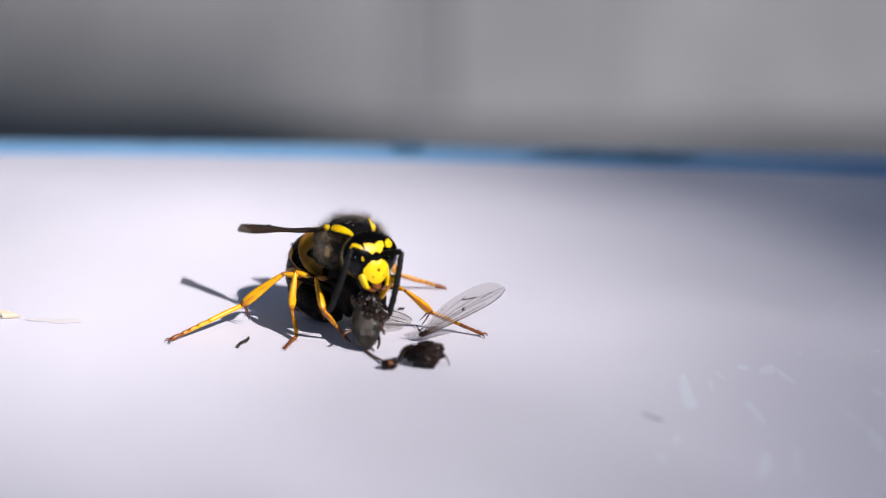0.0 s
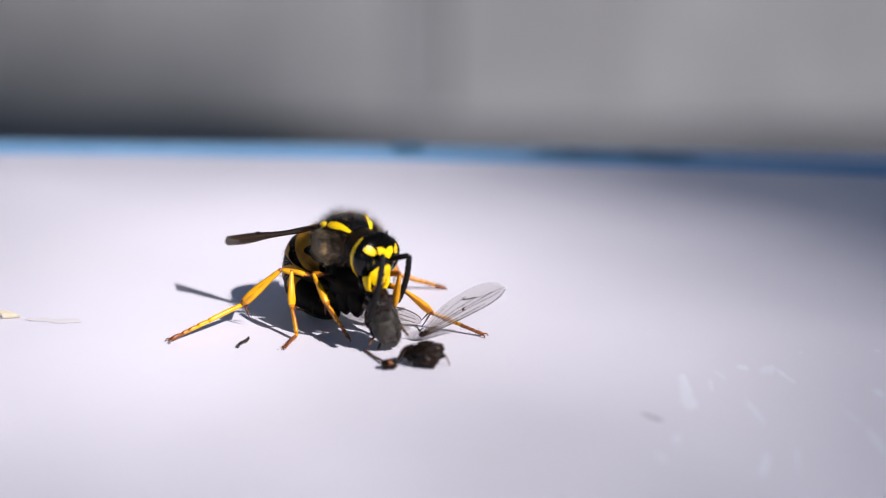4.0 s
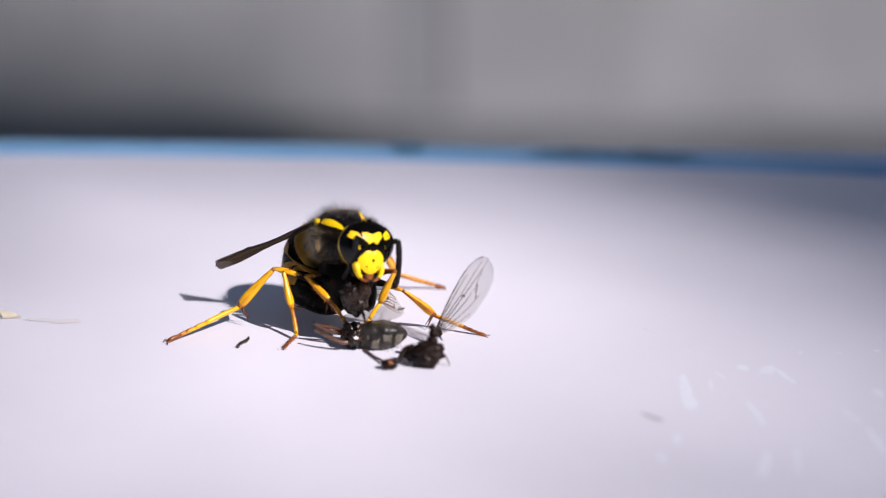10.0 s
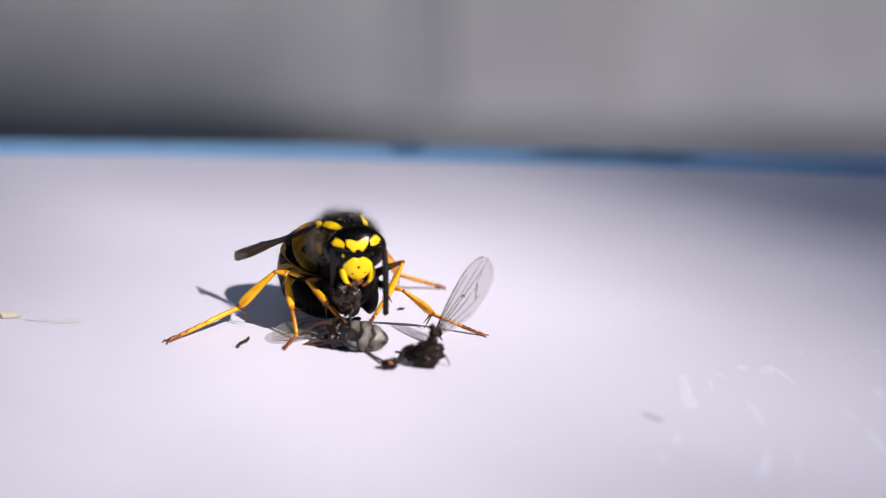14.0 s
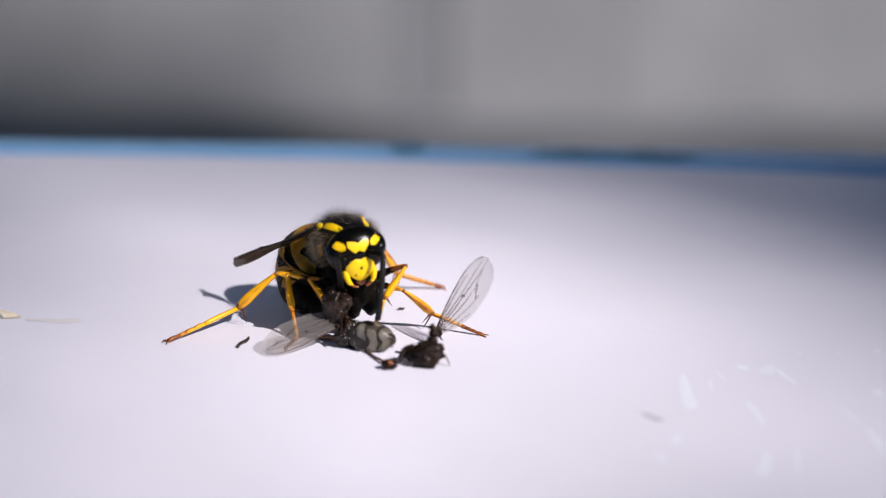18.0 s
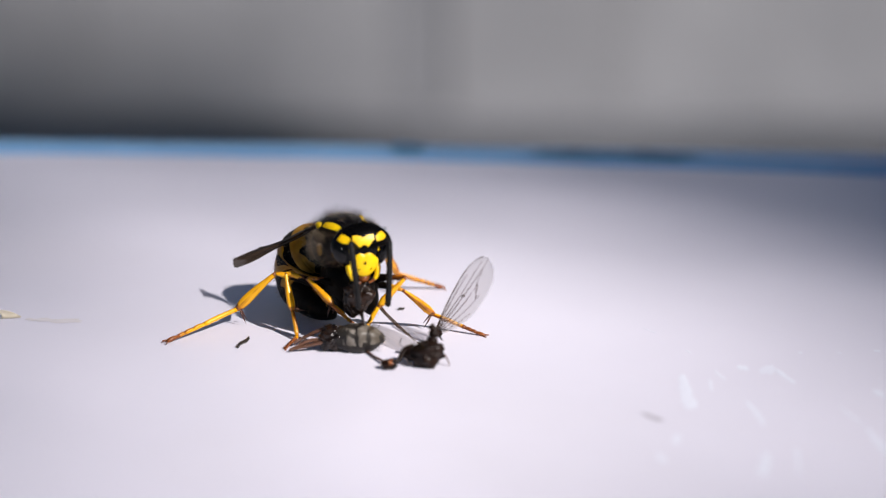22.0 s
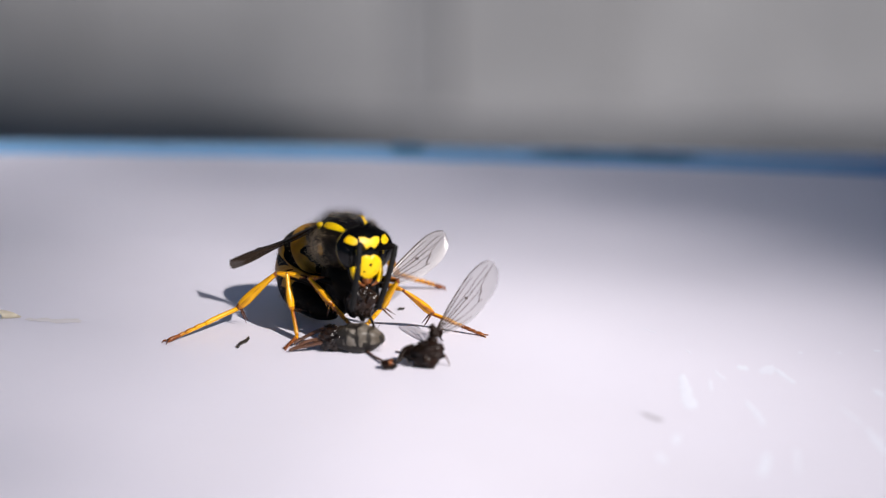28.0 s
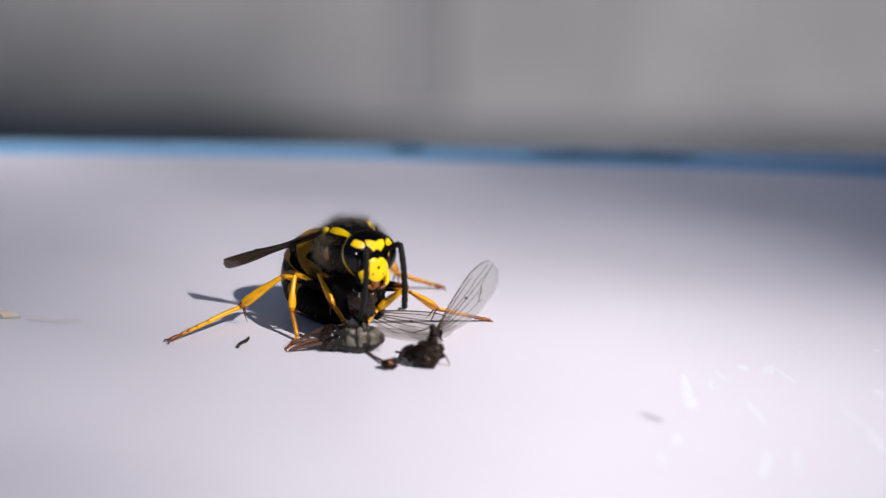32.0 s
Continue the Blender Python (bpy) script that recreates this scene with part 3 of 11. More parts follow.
def build_wasp_wing(wasp, side):
    # folded lengthwise into a narrow strip; runs along +x from its root
    bm = bmesh.new()
    n = 40

    def f(u, v):
        w = 0.24 + 0.66 * v ** 1.1
        ragged = 0.05 * math.sin(u * 17) + 0.03 * math.sin(u * 41 + 1)
        x = 8.9 * v + max(v - 0.8, 0) / 0.2 * (ragged - 1.3 * (u - 0.15) ** 2 if u > 0.15 else ragged)
        e = u - 0.38
        return Vector((x, e * w * 1.25, 0.10 * math.sin(u * 9) * (1 - 0.6 * v) - 0.18 * math.sin(v * 2.4) + 0.05 * math.sin(v * 11 + u * 3)))

    faces = grid(bm, f, 24, n, close_u=False)
    for idx, fc in enumerate(faces):
        u, v = (idx % 24 + 0.5) / 24, idx // 24 / n
        fc.material_index = 1 if v > 0.76 + 0.20 * (1 - u) + 0.04 * math.sin(9 * u) else 0
    wing = part("wing_" + side, bm, [SMOKY, SMOKY_TIP], wasp, "smoky brown folded wing with a ragged grey tip")
    for u, r in ((0.0, 0.065), (0.22, 0.04), (0.5, 0.03), (0.8, 0.022)):
        bm = bmesh.new()
        tube(bm, [f(u, i / n * (0.97 if u else 0.95)) for i in range(n + 1)], [r * (1.15 - 0.75 * i / n) for i in range(n + 1)], 7)
        part("vein", bm, VEIN_DARK, wing)
    bm = bmesh.new()
    tube(bm, [f(0.03, 0.62), f(0.06, 0.66), f(0.08, 0.72)], [0.04, 0.11, 0.03], 8)
    part("wing_spot", bm, VEIN_DARK, wing, "dark spot on the front edge")
    return wing


def limb(name, pts, radii, mats, wasp, split=None, label="", n=14, flat=1.0):
    """A leg joint along +x; split: where its tint changes."""
    bm = bmesh.new()
    tube(bm, pts, radii, n, flat)
    if split is not None:
        for fc in bm.faces:
            c = fc.calc_center_median()
            w = split + 0.30 * noise.noise(c * 3) - 0.8 * c.z
            fc.material_index = 1 if c.x < w else (2 if len(mats) > 2 and c.x < w + 0.30 + 0.3 * noise.noise(c * 6) else 0)
    return part(name, bm, mats, wasp, label)


def build_leg(wasp, which, side, lf, lt, ls, bend):
    """Femur, tibia and foot, each along +x from its upper joint."""
    k = {"hind": 0.98, "mid": 0.82, "front": 0.84}[which]
    tag = which + "_%s_" + side

    def shape(length, rr, bow, m=20):
        p, r = [], []
        for i in range(m + 1):
            s = i / m
            j = s * (len(rr) - 1)
            a = min(int(j), len(rr) - 2)
            p.append((length * s, 0, bow * math.sin(math.pi * s)))
            r.append((rr[a] * (1 - j + a) + rr[a + 1] * (j - a)) * k)
        return p, r

    p, r = shape(lf, [0.16, 0.30, 0.33, 0.30, 0.25, 0.21, 0.20, 0.12], 0.10)
    limb(tag % "femur", p, r, [AMBER if which == "front" else LEG, BLACK, RUST], wasp, lf - {"hind": 0.95, "mid": 0.95, "front": 0.75}[which], "thigh, black at its root and yellow at the knee")
    p, r = shape(lt, [0.13, 0.17, 0.20, 0.24, 0.28, 0.31, 0.33, 0.30, 0.18], 0.05)
    bm = bmesh.new()
    tube(bm, p, r, 18, 0.8)
    for fc in bm.faces:
        c = fc.calc_center_median()
        edge = noise.noise(c * 2.3) * 0.5 + noise.noise(c * 7) * 0.25
        s = c.x / lt
        dark = c.x < 0.14 or s > 0.975 + 0.03 * edge
        # shade on the underside is put into the colour; the end is truly darker
        under = fc.normal.z < -0.62 + 0.5 * edge or s > 0.90 + 0.06 * edge
        fc.material_index = 1 if dark else (2 if under else 0)
    tibia = part(tag % "tibia", bm, [LEG, RUST, AMBER], wasp, "orange-yellow shin, its underside coloured darker as shade")
    for y in (0.10, -0.12):
        bm = bmesh.new()
        tube(bm, [(lt * 0.95, y, -0.1), (lt * 1.0, y * 1.7, -0.50), (lt * 1.05, y * 2.4, -1.02)], [0.06, 0.048, 0.012], 7)
        part("spur", bm, SPUR, tibia, "rusty brown spur")
    bm = bmesh.new()
    for _ in range(60):
        a, x = random.uniform(0, math.tau), random.uniform(0.2, lt)
        d = Vector((0, math.cos(a), math.sin(a)))
        hair(bm, Vector((x, 0, 0)) + d * 0.2, Vector((x + 0.15, 0, 0)) + d * random.uniform(0.28, 0.42), 0.004, Vector((0, 0, 0)))
    tagged(part("shin_hair", bm, LEG, tibia), kind="stuff")
    # foot: one long joint, then four short ones, claws; the short ones bend away
    def crook(bm):
        turn = Matrix.Rotation(radians(bend), 3, "Y")
        knee = Vector((ls * 0.5, 0, 0))
        for v in bm.verts:
            if v.co.x > knee.x:
                v.co = knee + turn @ (v.co - knee)

    bm = bmesh.new()
    cuts = [0, 0.48, 0.63, 0.75, 0.85, 1.0]
    for q in range(5):
        a, b = cuts[q] * ls, cuts[q + 1] * ls
        m = 8 if q == 0 else 5
        rad = [0.165, 0.150, 0.142, 0.134, 0.125][q] * k
        tube(bm, [(a + (b - a) * i / m, 0, 0.03 * math.sin(3 * i / m)) for i in range(m + 1)],
             [rad * (0.86 + 0.14 * min(1, 2.2 * i / m)) * (0.82 if i == m else 1) * (1.2 if q == 4 and i > 1 else 1) for i in range(m + 1)], 11)
    for fc in bm.faces:
        c = fc.calc_center_median()
        near = min(abs(c.x - x * ls) for x in cuts[1:])
        fc.material_index = 1 if c.x > ls * (0.84 if which == "hind" else 0.60) + 0.25 * noise.noise(c * 3) or near < 0.05 else 0
    crook(bm)
    foot = part(tag % "foot", bm, [LEG, RUST], wasp, "jointed foot, rusty brown towards its end")
    for y in (0.14, -0.14):
        bm = bmesh.new()
        tube(bm, [(ls * 0.97, y * 0.5, 0), (ls + 0.2, y * 1.5, 0.06), (ls + 0.34, y * 2.2, -0.12)], [0.06, 0.05, 0.012], 7)
        crook(bm)
        part("claw", bm, RUST, foot, "small brown claw")
    bm = bmesh.new()
    for _ in range(60):
        a, x = random.uniform(0, math.tau), random.uniform(0.1, ls)
        d = Vector((0, math.cos(a), math.sin(a)))
        hair(bm, Vector((x, 0, 0)) + d * 0.1, Vector((x + 0.12, 0, 0)) + d * random.uniform(0.2, 0.3), 0.006, Vector((0, 0, 0)))
    crook(bm)
    tagged(part("foot_hair", bm, RUST, foot), kind="stuff")


def build_wasp():
    wasp = new("wasp")
    wasp.location = (0, 0, 0)
    build_thorax(wasp)
    build_head(wasp)
    build_abdomen(wasp)
    build_wasp_wing(wasp, "right")
    build_wasp_wing(wasp, "left")
    for which, side, lf, lt, ls, bend in LEGS:
        build_leg(wasp, which, side, lf, lt, ls, bend)
    # breast between the leg roots
    bm = bmesh.new()
    blob(bm, (-0.1, 0, -0.25), (2.3, 1.65, 1.85), 0.10, 1.5, 40, 26)
    breast = part("breast", bm, BLACK, wasp, "black underside carrying the legs")
    for x, y, r in ((1.35, 0.6, 0.65), (0.3, 0.85, 0.72), (-0.8, 0.85, 0.72)):
        for s in (1, -1):
            bm = bmesh.new()
            blob(bm, (x, s * y, -1.1), (r, 0.58, 1.2), 0.08, 1.5, 24, 16)
            part("hip_joint", bm, BLACK, breast)
    tagged(wasp, "black and yellow wasp feeding on a fly on the ledge", "wasp")


# ---- the fly, torn to pieces ----
def wing_outline(v):
    up = 0.12 + 0.58 * math.sin(min(v * 1.08, 1) * math.pi / 2) ** 0.8
    lo = 0.16 + 1.12 * math.sin(min(v * 1.95, 1) * math.pi / 2) ** 0.75
    end = math.sqrt(max(0.0, 1 - (max(v - 0.62, 0) / 0.38) ** 2.3))
    return up * end, -lo * end


def build_fly_wing(label, skin):
    """Root at the origin, runs along +x, front edge towards +y."""
    long = 5.9

    def f(u, v):
        hi, lo = wing_outline(v)
        y = hi + (lo - hi) * u
        return Vector((long * v, y, 0.10 * math.sin(v * 2.6) + 0.05 * math.sin(5 * u + 2 * v)))

    bm = bmesh.new()
    grid(bm, f, 16, 40, close_u=False)
    wing = part("fly_wing", bm, skin)
    lines = [
        ([(0.0, v) for v in np.linspace(0, 0.985, 24)], 0.045),
        ([(0.10 + 0.02 * v, v) for v in np.linspace(0.02, 0.72, 14)], 0.03),
        ([(0.20 + 0.16 * v - 0.30 * max(v - 0.6, 0), v) for v in np.linspace(0.02, 0.93, 20)], 0.028),
        ([(0.30 + 0.16 * v, v) for v in np.linspace(0.02, 0.97, 20)], 0.03),
        ([(0.42 + 0.22 * v, v) for v in np.linspace(0.04, 0.66, 16)] + [(0.50, 0.74), (0.46, 0.86)], 0.026),
        ([(0.55 + 0.40 * v, v) for v in np.linspace(0.04, 0.62, 14)], 0.022),
        ([(0.75 + 0.36 * v, v) for v in np.linspace(0.04, 0.40, 10)], 0.018),
    ]
    for pts, r in lines:
        bm = bmesh.new()
        p = [f(u, v) for u, v in pts]
        tube(bm, p, [r * 0.98 * (1.2 - 0.7 * i / len(p)) for i in range(len(p))], 6)
        part("vein", bm, VEIN, wing)
    for a, b, r in (((0.33, 0.49), (0.42, 0.51), 0.12), ((0.76, 0.56), (0.68, 0.60), 0.06), ((0.68, 0.60), (0.56, 0.70), 0.06)):
        bm = bmesh.new()
        p = [f(*a), f((a[0] + b[0]) / 2, (a[1] + b[1]) / 2 + 0.01), f(*b)]
        tube(bm, p, [r * 0.8, r, r * 0.7], 7, 0.5)
        part("cross_vein", bm, VEIN_SPOT, wing, "dark spot where veins cross")
    bm = bmesh.new()
    blob(bm, (0.0, -0.05, 0), (0.30, 0.22, 0.10), 0.3, 1.5, 14, 10)
    part("wing_root", bm, FLY_DARK, wing, "dark torn wing root")
    return tagged(wing, label, "fly wing", "torn fly wings")


def build_fly_trunk():
    """The lump of the fly's fore body, with a leg and a bit of its head."""
    bm = bmesh.new()
    blob(bm, (0.2, 0, 0.76), (1.0, 0.88, 0.78), 0.26, 0.9, 64, 44, seed=4)
    trunk = part("fly_fore_body", bm, FLY_DARK)
    bm = bmesh.new()
    blob(bm, (-0.75, 0.2, 0.7), (0.45, 0.4, 0.5), 0.4, 1.6, 20, 14, seed=2)
    part("torn_shoulder", bm, FLY_DARK, trunk)
    bm = bmesh.new()
    tube(bm, smooth_path([(-0.6, 0.3, 1.1), (-1.15, 0.1, 0.95), (-1.5, -0.3, 0.45), (-1.95, -0.55, 0.38)], 14), [0.20 - 0.006 * i for i in range(15)], 9)
    part("leg_stub", bm, FLY_DARK, trunk)
    bm = bmesh.new()
    # the narrow rusty strip on top is a glint put into the colour
    blob(bm, (-2.05, -0.65, 0.31), (0.50, 0.30, 0.30), 0.25, 1.2, 24, 16, seed=7, mat=lambda c: 1 if abs(c.x + 1.95) < 0.07 and c.z > 0.42 else 0)
    part("leg_root", bm, [FLY_DARK, RUST], trunk, "dark brown joint with a painted rusty glint")
    bm = bmesh.new()
    tube(bm, smooth_path([(-2.1, -0.3, 0.28), (-2.9, 1.0, 0.13), (-3.7, 2.6, 0.09)], 12), [0.085] * 12 + [0.04], 7)
    part("leg", bm, FLY_LEG, trunk, "thin brown leg")
    bm = bmesh.new()
    for _ in range(45):
        d = Vector((random.gauss(0, 1), random.gauss(0, 1), random.uniform(0, 1.2))).normalized()
        p = Vector((d.x * 0.95, d.y * 0.85, 0.66 + d.z * 0.6))
        hair(bm, p, p + d * random.uniform(0.2, 0.5), 0.012, Vector((random.gauss(0, 0.03), 0, random.gauss(0, 0.03))))
    tagged(part("bristles", bm, HAIR, trunk), kind="stuff")
    # its foot is the origin, so that it can be pulled up with the wing
    bm = bmesh.new()
    tube(bm, smooth_path([(0, 0, -0.2), (0.02, 0.05, 0.4), (0.16, 0.1, 0.8), (-0.1, 0.1, 1.2)], 14), [0.34 - 0.009 * i + 0.05 * math.sin(i * 1.9) for i in range(15)], 12, 0.8)
    blob(bm, (0.1, 0.05, 0.75), (0.30, 0.24, 0.22), 0.4, 2, 18, 12, seed=6)
    part("wing_stump", bm, FLY_DARK, trunk, "black stump that carries the wing")
    bm = bmesh.new()
    tube(bm, [(1.25, -0.1, 0.75), (1.4, -0.1, 0.45), (1.55, -0.15, 0.05)], [0.05, 0.045, 0.03], 7)
    part("bristle_leg", bm, FLY_LEG, trunk)
    return tagged(trunk, "dark brown torn fore body of a fly lying on the ledge", "fly part")


def build_fly_abdomen():
    """Barrel along +x (tail end), chequered grey and dark, with legs trailing from the torn end."""
    def mark(c):
        w = 0.05 * noise.noise(c * 3) + 0.03 * noise.noise(c * 9)
        if c.x + w < -0.95:
            return 1
        a = math.atan2(c.z, c.y) + w
        if -2.9 < a < -0.25:
            # belly: dark, with a paler glassy patch
            return 2 if abs(c.x - 0.1 + w) < 0.75 and abs(a + 1.6 + w) < 0.5 else 1
        # dusty rings with dark front edges, broken into patches
        ring = (c.x + 1.6 + 1.5 * w + 0.08 * math.sin(3 * a)) / 0.72
        broken = noise.noise(Vector((int(ring) * 3.1, a * 1.3, c.x * 0.8)))
        return 1 if (ring % 1.0) < 0.30 + 0.10 * math.sin(5 * a) or broken > 0.20 else 0

    def f(u, v):
        x = -1.55 + 3.10 * v
        r = max((0.98 + 0.05 * noise.noise(Vector((x * 1.5, math.cos(math.tau * u), math.sin(math.tau * u))))) * math.sin(math.pi * min(0.10 + 0.90 * v, 1)) ** 0.55 + 0.025 * math.sin(v * 26), 0)
        a = math.tau * u
        square = 1 + 0.07 * math.cos(4 * a + math.pi)
        return Vector((x, r * square * math.cos(a), r * square * 0.90 * math.sin(a) + 0.02 * noise.noise(Vector((x * 2, a, 0)))))

    bm = bmesh.new()
    grid(bm, f, 120, 110, mat=mark)
    ab = part("fly_abdomen", bm, [FLY_GREY, FLY_STRIPE, BELLY])
    bm = bmesh.new()
    blob(bm, (-1.70, 0, -0.05), (0.80, 0.84, 0.78), 0.30, 1.3, 48, 32, seed=9)
    part("torn_end", bm, FLESH, ab, "dark torn front end")
    # legs, each with its origin at its root in the torn end
    for name, root, pts in (("front_fly_leg", (-1.7, -0.3, -0.1), [(0, 0, 0), (-1.1, -0.3, -0.2), (-2.5, -0.5, -0.52)]),
                            ("middle_fly_leg", (-1.7, -0.4, -0.2), [(0, 0, 0), (-1.2, 0.0, 0.1), (-2.55, -0.45, -0.45)]),
                            ("hind_fly_leg", (-1.6, 0.3, 0.1), [(0, 0, 0), (-0.8, 0.4, 0.1), (-1.8, 0.2, -0.3), (-2.5, -0.2, -0.6)])):
        bm = bmesh.new()
        tube(bm, smooth_path(pts, 16), [0.17 - 0.006 * i for i in range(17)], 9)
        part(name, bm, FLY_LEG, ab, "brown fly leg").location = Vector(root) * MM
    bm = bmesh.new()
    for _ in range(160):
        u, v = random.random(), random.uniform(0.15, 0.95)
        p = f(u, v)
        d = Vector((0.5, math.cos(math.tau * u), math.sin(math.tau * u))).normalized()
        if random.random() < 0.8:
            hair(bm, p, p + d * random.uniform(0.15, 0.4), 0.009, Vector((0, 0, 0.01)))
    tagged(part("bristles", bm, HAIR, ab), kind="stuff")
    return tagged(ab, "grey chequered fly abdomen with trailing brown legs", "fly part")


def build_morsel():
    """The chewed lump between the wasp's jaws."""
    bm = bmesh.new()
    blob(bm, (0, 0, 0), (0.92, 0.80, 1.05), 0.26, 1.2, 72, 48, seed=12)
    for c, r in (((0.5, -0.45, 0.3), 0.42), ((-0.45, -0.5, 0.1), 0.40), ((0.2, -0.6, -0.45), 0.38), ((-0.3, -0.3, -0.8), 0.34), ((0.55, 0.2, -0.5), 0.36)):
        blob(bm, c, (r, r * 0.8, r * 1.15), 0.25, 1.2, 24, 16, seed=c[0] * 7)
    for v in bm.verts:
        k = 0.85 + 0.25 * max(-1, min(v.co.z + 0.1, 1))
        v.co.x, v.co.y = v.co.x * k, v.co.y * k
    lump = part("prey_morsel", bm, FLESH)
    for pts in ([(0.3, 0.5, -0.5), (0.5, 1.2, -0.9), (0.4, 1.9, -0.8)], [(0.2, -0.4, -0.6), (0.3, -1.0, -1.2), (0.2, -1.2, -1.6)]):
        bm = bmesh.new()
        tube(bm, smooth_path(pts, 10), [0.11 - 0.006 * i for i in range(11)], 8)
        part("leg", bm, FLY_DARK, lump, "dark fly leg")
    bm = bmesh.new()
    for _ in range(45):
        d = Vector((random.gauss(0, 1), random.gauss(0, 1), random.gauss(0, 1))).normalized()
        p = Vector((d.x * 1.05, d.y * 0.85, d.z * 1.0))
        hair(bm, p, p + d * random.uniform(0.15, 0.4), 0.010, Vector((random.gauss(0, 0.03), 0, random.gauss(0, 0.03))))
    tagged(part("bristles", bm, HAIR, lump), kind="stuff")
    return tagged(lump, "dark brown chewed lump of prey in the wasp's jaws", "prey")


LEGS = [("hind", "right", 3.48, 3.53, 5.24, 0.0), ("mid", "right", 3.35, 2.40, 3.40, 55.9), ("front", "right", 2.50, 2.40, 2.40, 0.0), ("hind", "left", 3.60, 4.43, 3.16, 0.0), ("mid", "left", 2.99, 2.81, 3.51, 0.0), ("front", "left", 3.00, 2.50, 2.40, 0.0)]
build_wasp()
build_fly_trunk().matrix_world = at(-1.15, -4.7, 0)
build_fly_abdomen()
build_morsel()
WING_ONE = build_fly_wing("clear veined fly wing raised beside the fly's body", CLEAR)
bm = bmesh.new()
tube(bm, [(-0.06, -0.09, 0.03), (-0.1, -0.33, 0.14), (-0.07, -0.67, 0.34)], [0.07, 0.06, 0.03], 8)
tube(bm, [(-0.1, -0.33, 0.14), (0.21, -0.33, 0.16)], [0.06, 0.03], 8)
part("torn_muscle", bm, FLY_DARK, WING_ONE, "dark forked shred at the wing's root")
WING_THREE = build_fly_wing("clear fly wing dragged about by the wasp", GLASSY)


# ---- crumbs and scuffs on the ledge ----
def build_crumb(x, y, size, turn, label):
    bm = bmesh.new()
    a, b, c = size
    tube(bm, smooth_path([(-a, 0, c), (-a * 0.3, b * 0.6, c * 1.3), (a * 0.4, -b * 0.2, c * 1.1), (a, b * 0.7, c * 1.4)], 12),
         [c * (0.5 + 0.8 * math.sin(math.pi * (0.15 + 0.8 * i / 12)) + 0.2 * math.sin(i * 2.1)) for i in range(13)], 9)
    ob = part("crumb", bm, DEBRIS)
    ob.matrix_world = at(x, y, 0, 0, 0, turn)
    tagged(ob, label, "crumb", "crumbs on the ledge")


build_crumb(-12.27, -0.9, (0.90, 0.14, 0.085), 70, "small dark curved crumb on the white ledge")
build_crumb(-2.7, 5.4, (0.22, 0.12, 0.065), 20, "tiny dark crumb on the white ledge")


def build_scuff(name, x, y, long, wide, turn, mat, label, seed, lift=0.0):
    """A thin chip or smear of paint lying on the surface."""
    rnd = random.Random(seed)
    bm = bmesh.new()
    n = 18
    ring, inner = [], []
    for i in range(n):
        a = math.tau * i / n
        k = 1 + rnd.uniform(-0.35, 0.3)
        ring.append(bm.verts.new((long * math.cos(a) * k, wide * math.sin(a) * k, 0.004)))
        inner.append(bm.verts.new((long * math.cos(a) * k * 0.8, wide * math.sin(a) * k * 0.8, 0.012)))
    for i in range(n):
        bm.faces.new((ring[i], ring[(i + 1) % n], inner[(i + 1) % n], inner[i]))
    bm.faces.new(inner)
    ob = part(name, bm, mat)
    ob.matrix_world = at(x, y, 0.0006 * seed + lift, 0, 0, turn)
    tagged(ob, label, "paint scuff", "scuffs on the ledge")


def build_streak(line, widths, seed):
    """A thin scraped streak of paint along a line, with uneven sides and a raised middle."""
    rnd = random.Random(seed)
    n = 9 * (len(line) - 1)
    mid = smooth_path([(*q, 0) for q in line], n)
    bm = bmesh.new()
    rows = []
    for i, p in enumerate(mid):
        k = i / n * (len(widths) - 1)
        j = min(int(k), len(widths) - 2)
        w = 1.5 * (widths[j] * (1 - k + j) + widths[j + 1] * (k - j)) * (0.25 + 0.75 * math.sin(math.pi * (0.04 + 0.92 * i / n)) ** 0.5)
        d = (mid[min(i + 1, n)] - mid[max(i - 1, 0)]).normalized()
        side = Vector((1, 0, 0)) if abs(d.y) > abs(d.x) else Vector((0, 3.2, 0))
        a, b = w * rnd.uniform(0.65, 1.25), w * rnd.uniform(0.65, 1.25)
        rows.append([bm.verts.new(p + side * e + Vector((0, 0, z))) for e, z in ((-a, 0.003), (-a * 0.7, 0.012), (b * 0.7, 0.012), (b, 0.003))])
    for i in range(n):
        for j in range(3):
            bm.faces.new((rows[i][j], rows[i][j + 1], rows[i + 1][j + 1], rows[i + 1][j]))
    bmesh.ops.recalc_face_normals(bm, faces=bm.faces)
    tagged(part("paint_streak", bm, CHIP), "pale blue scraped streak of paint on the white ledge", "paint scuff", "scuffs on the ledge")


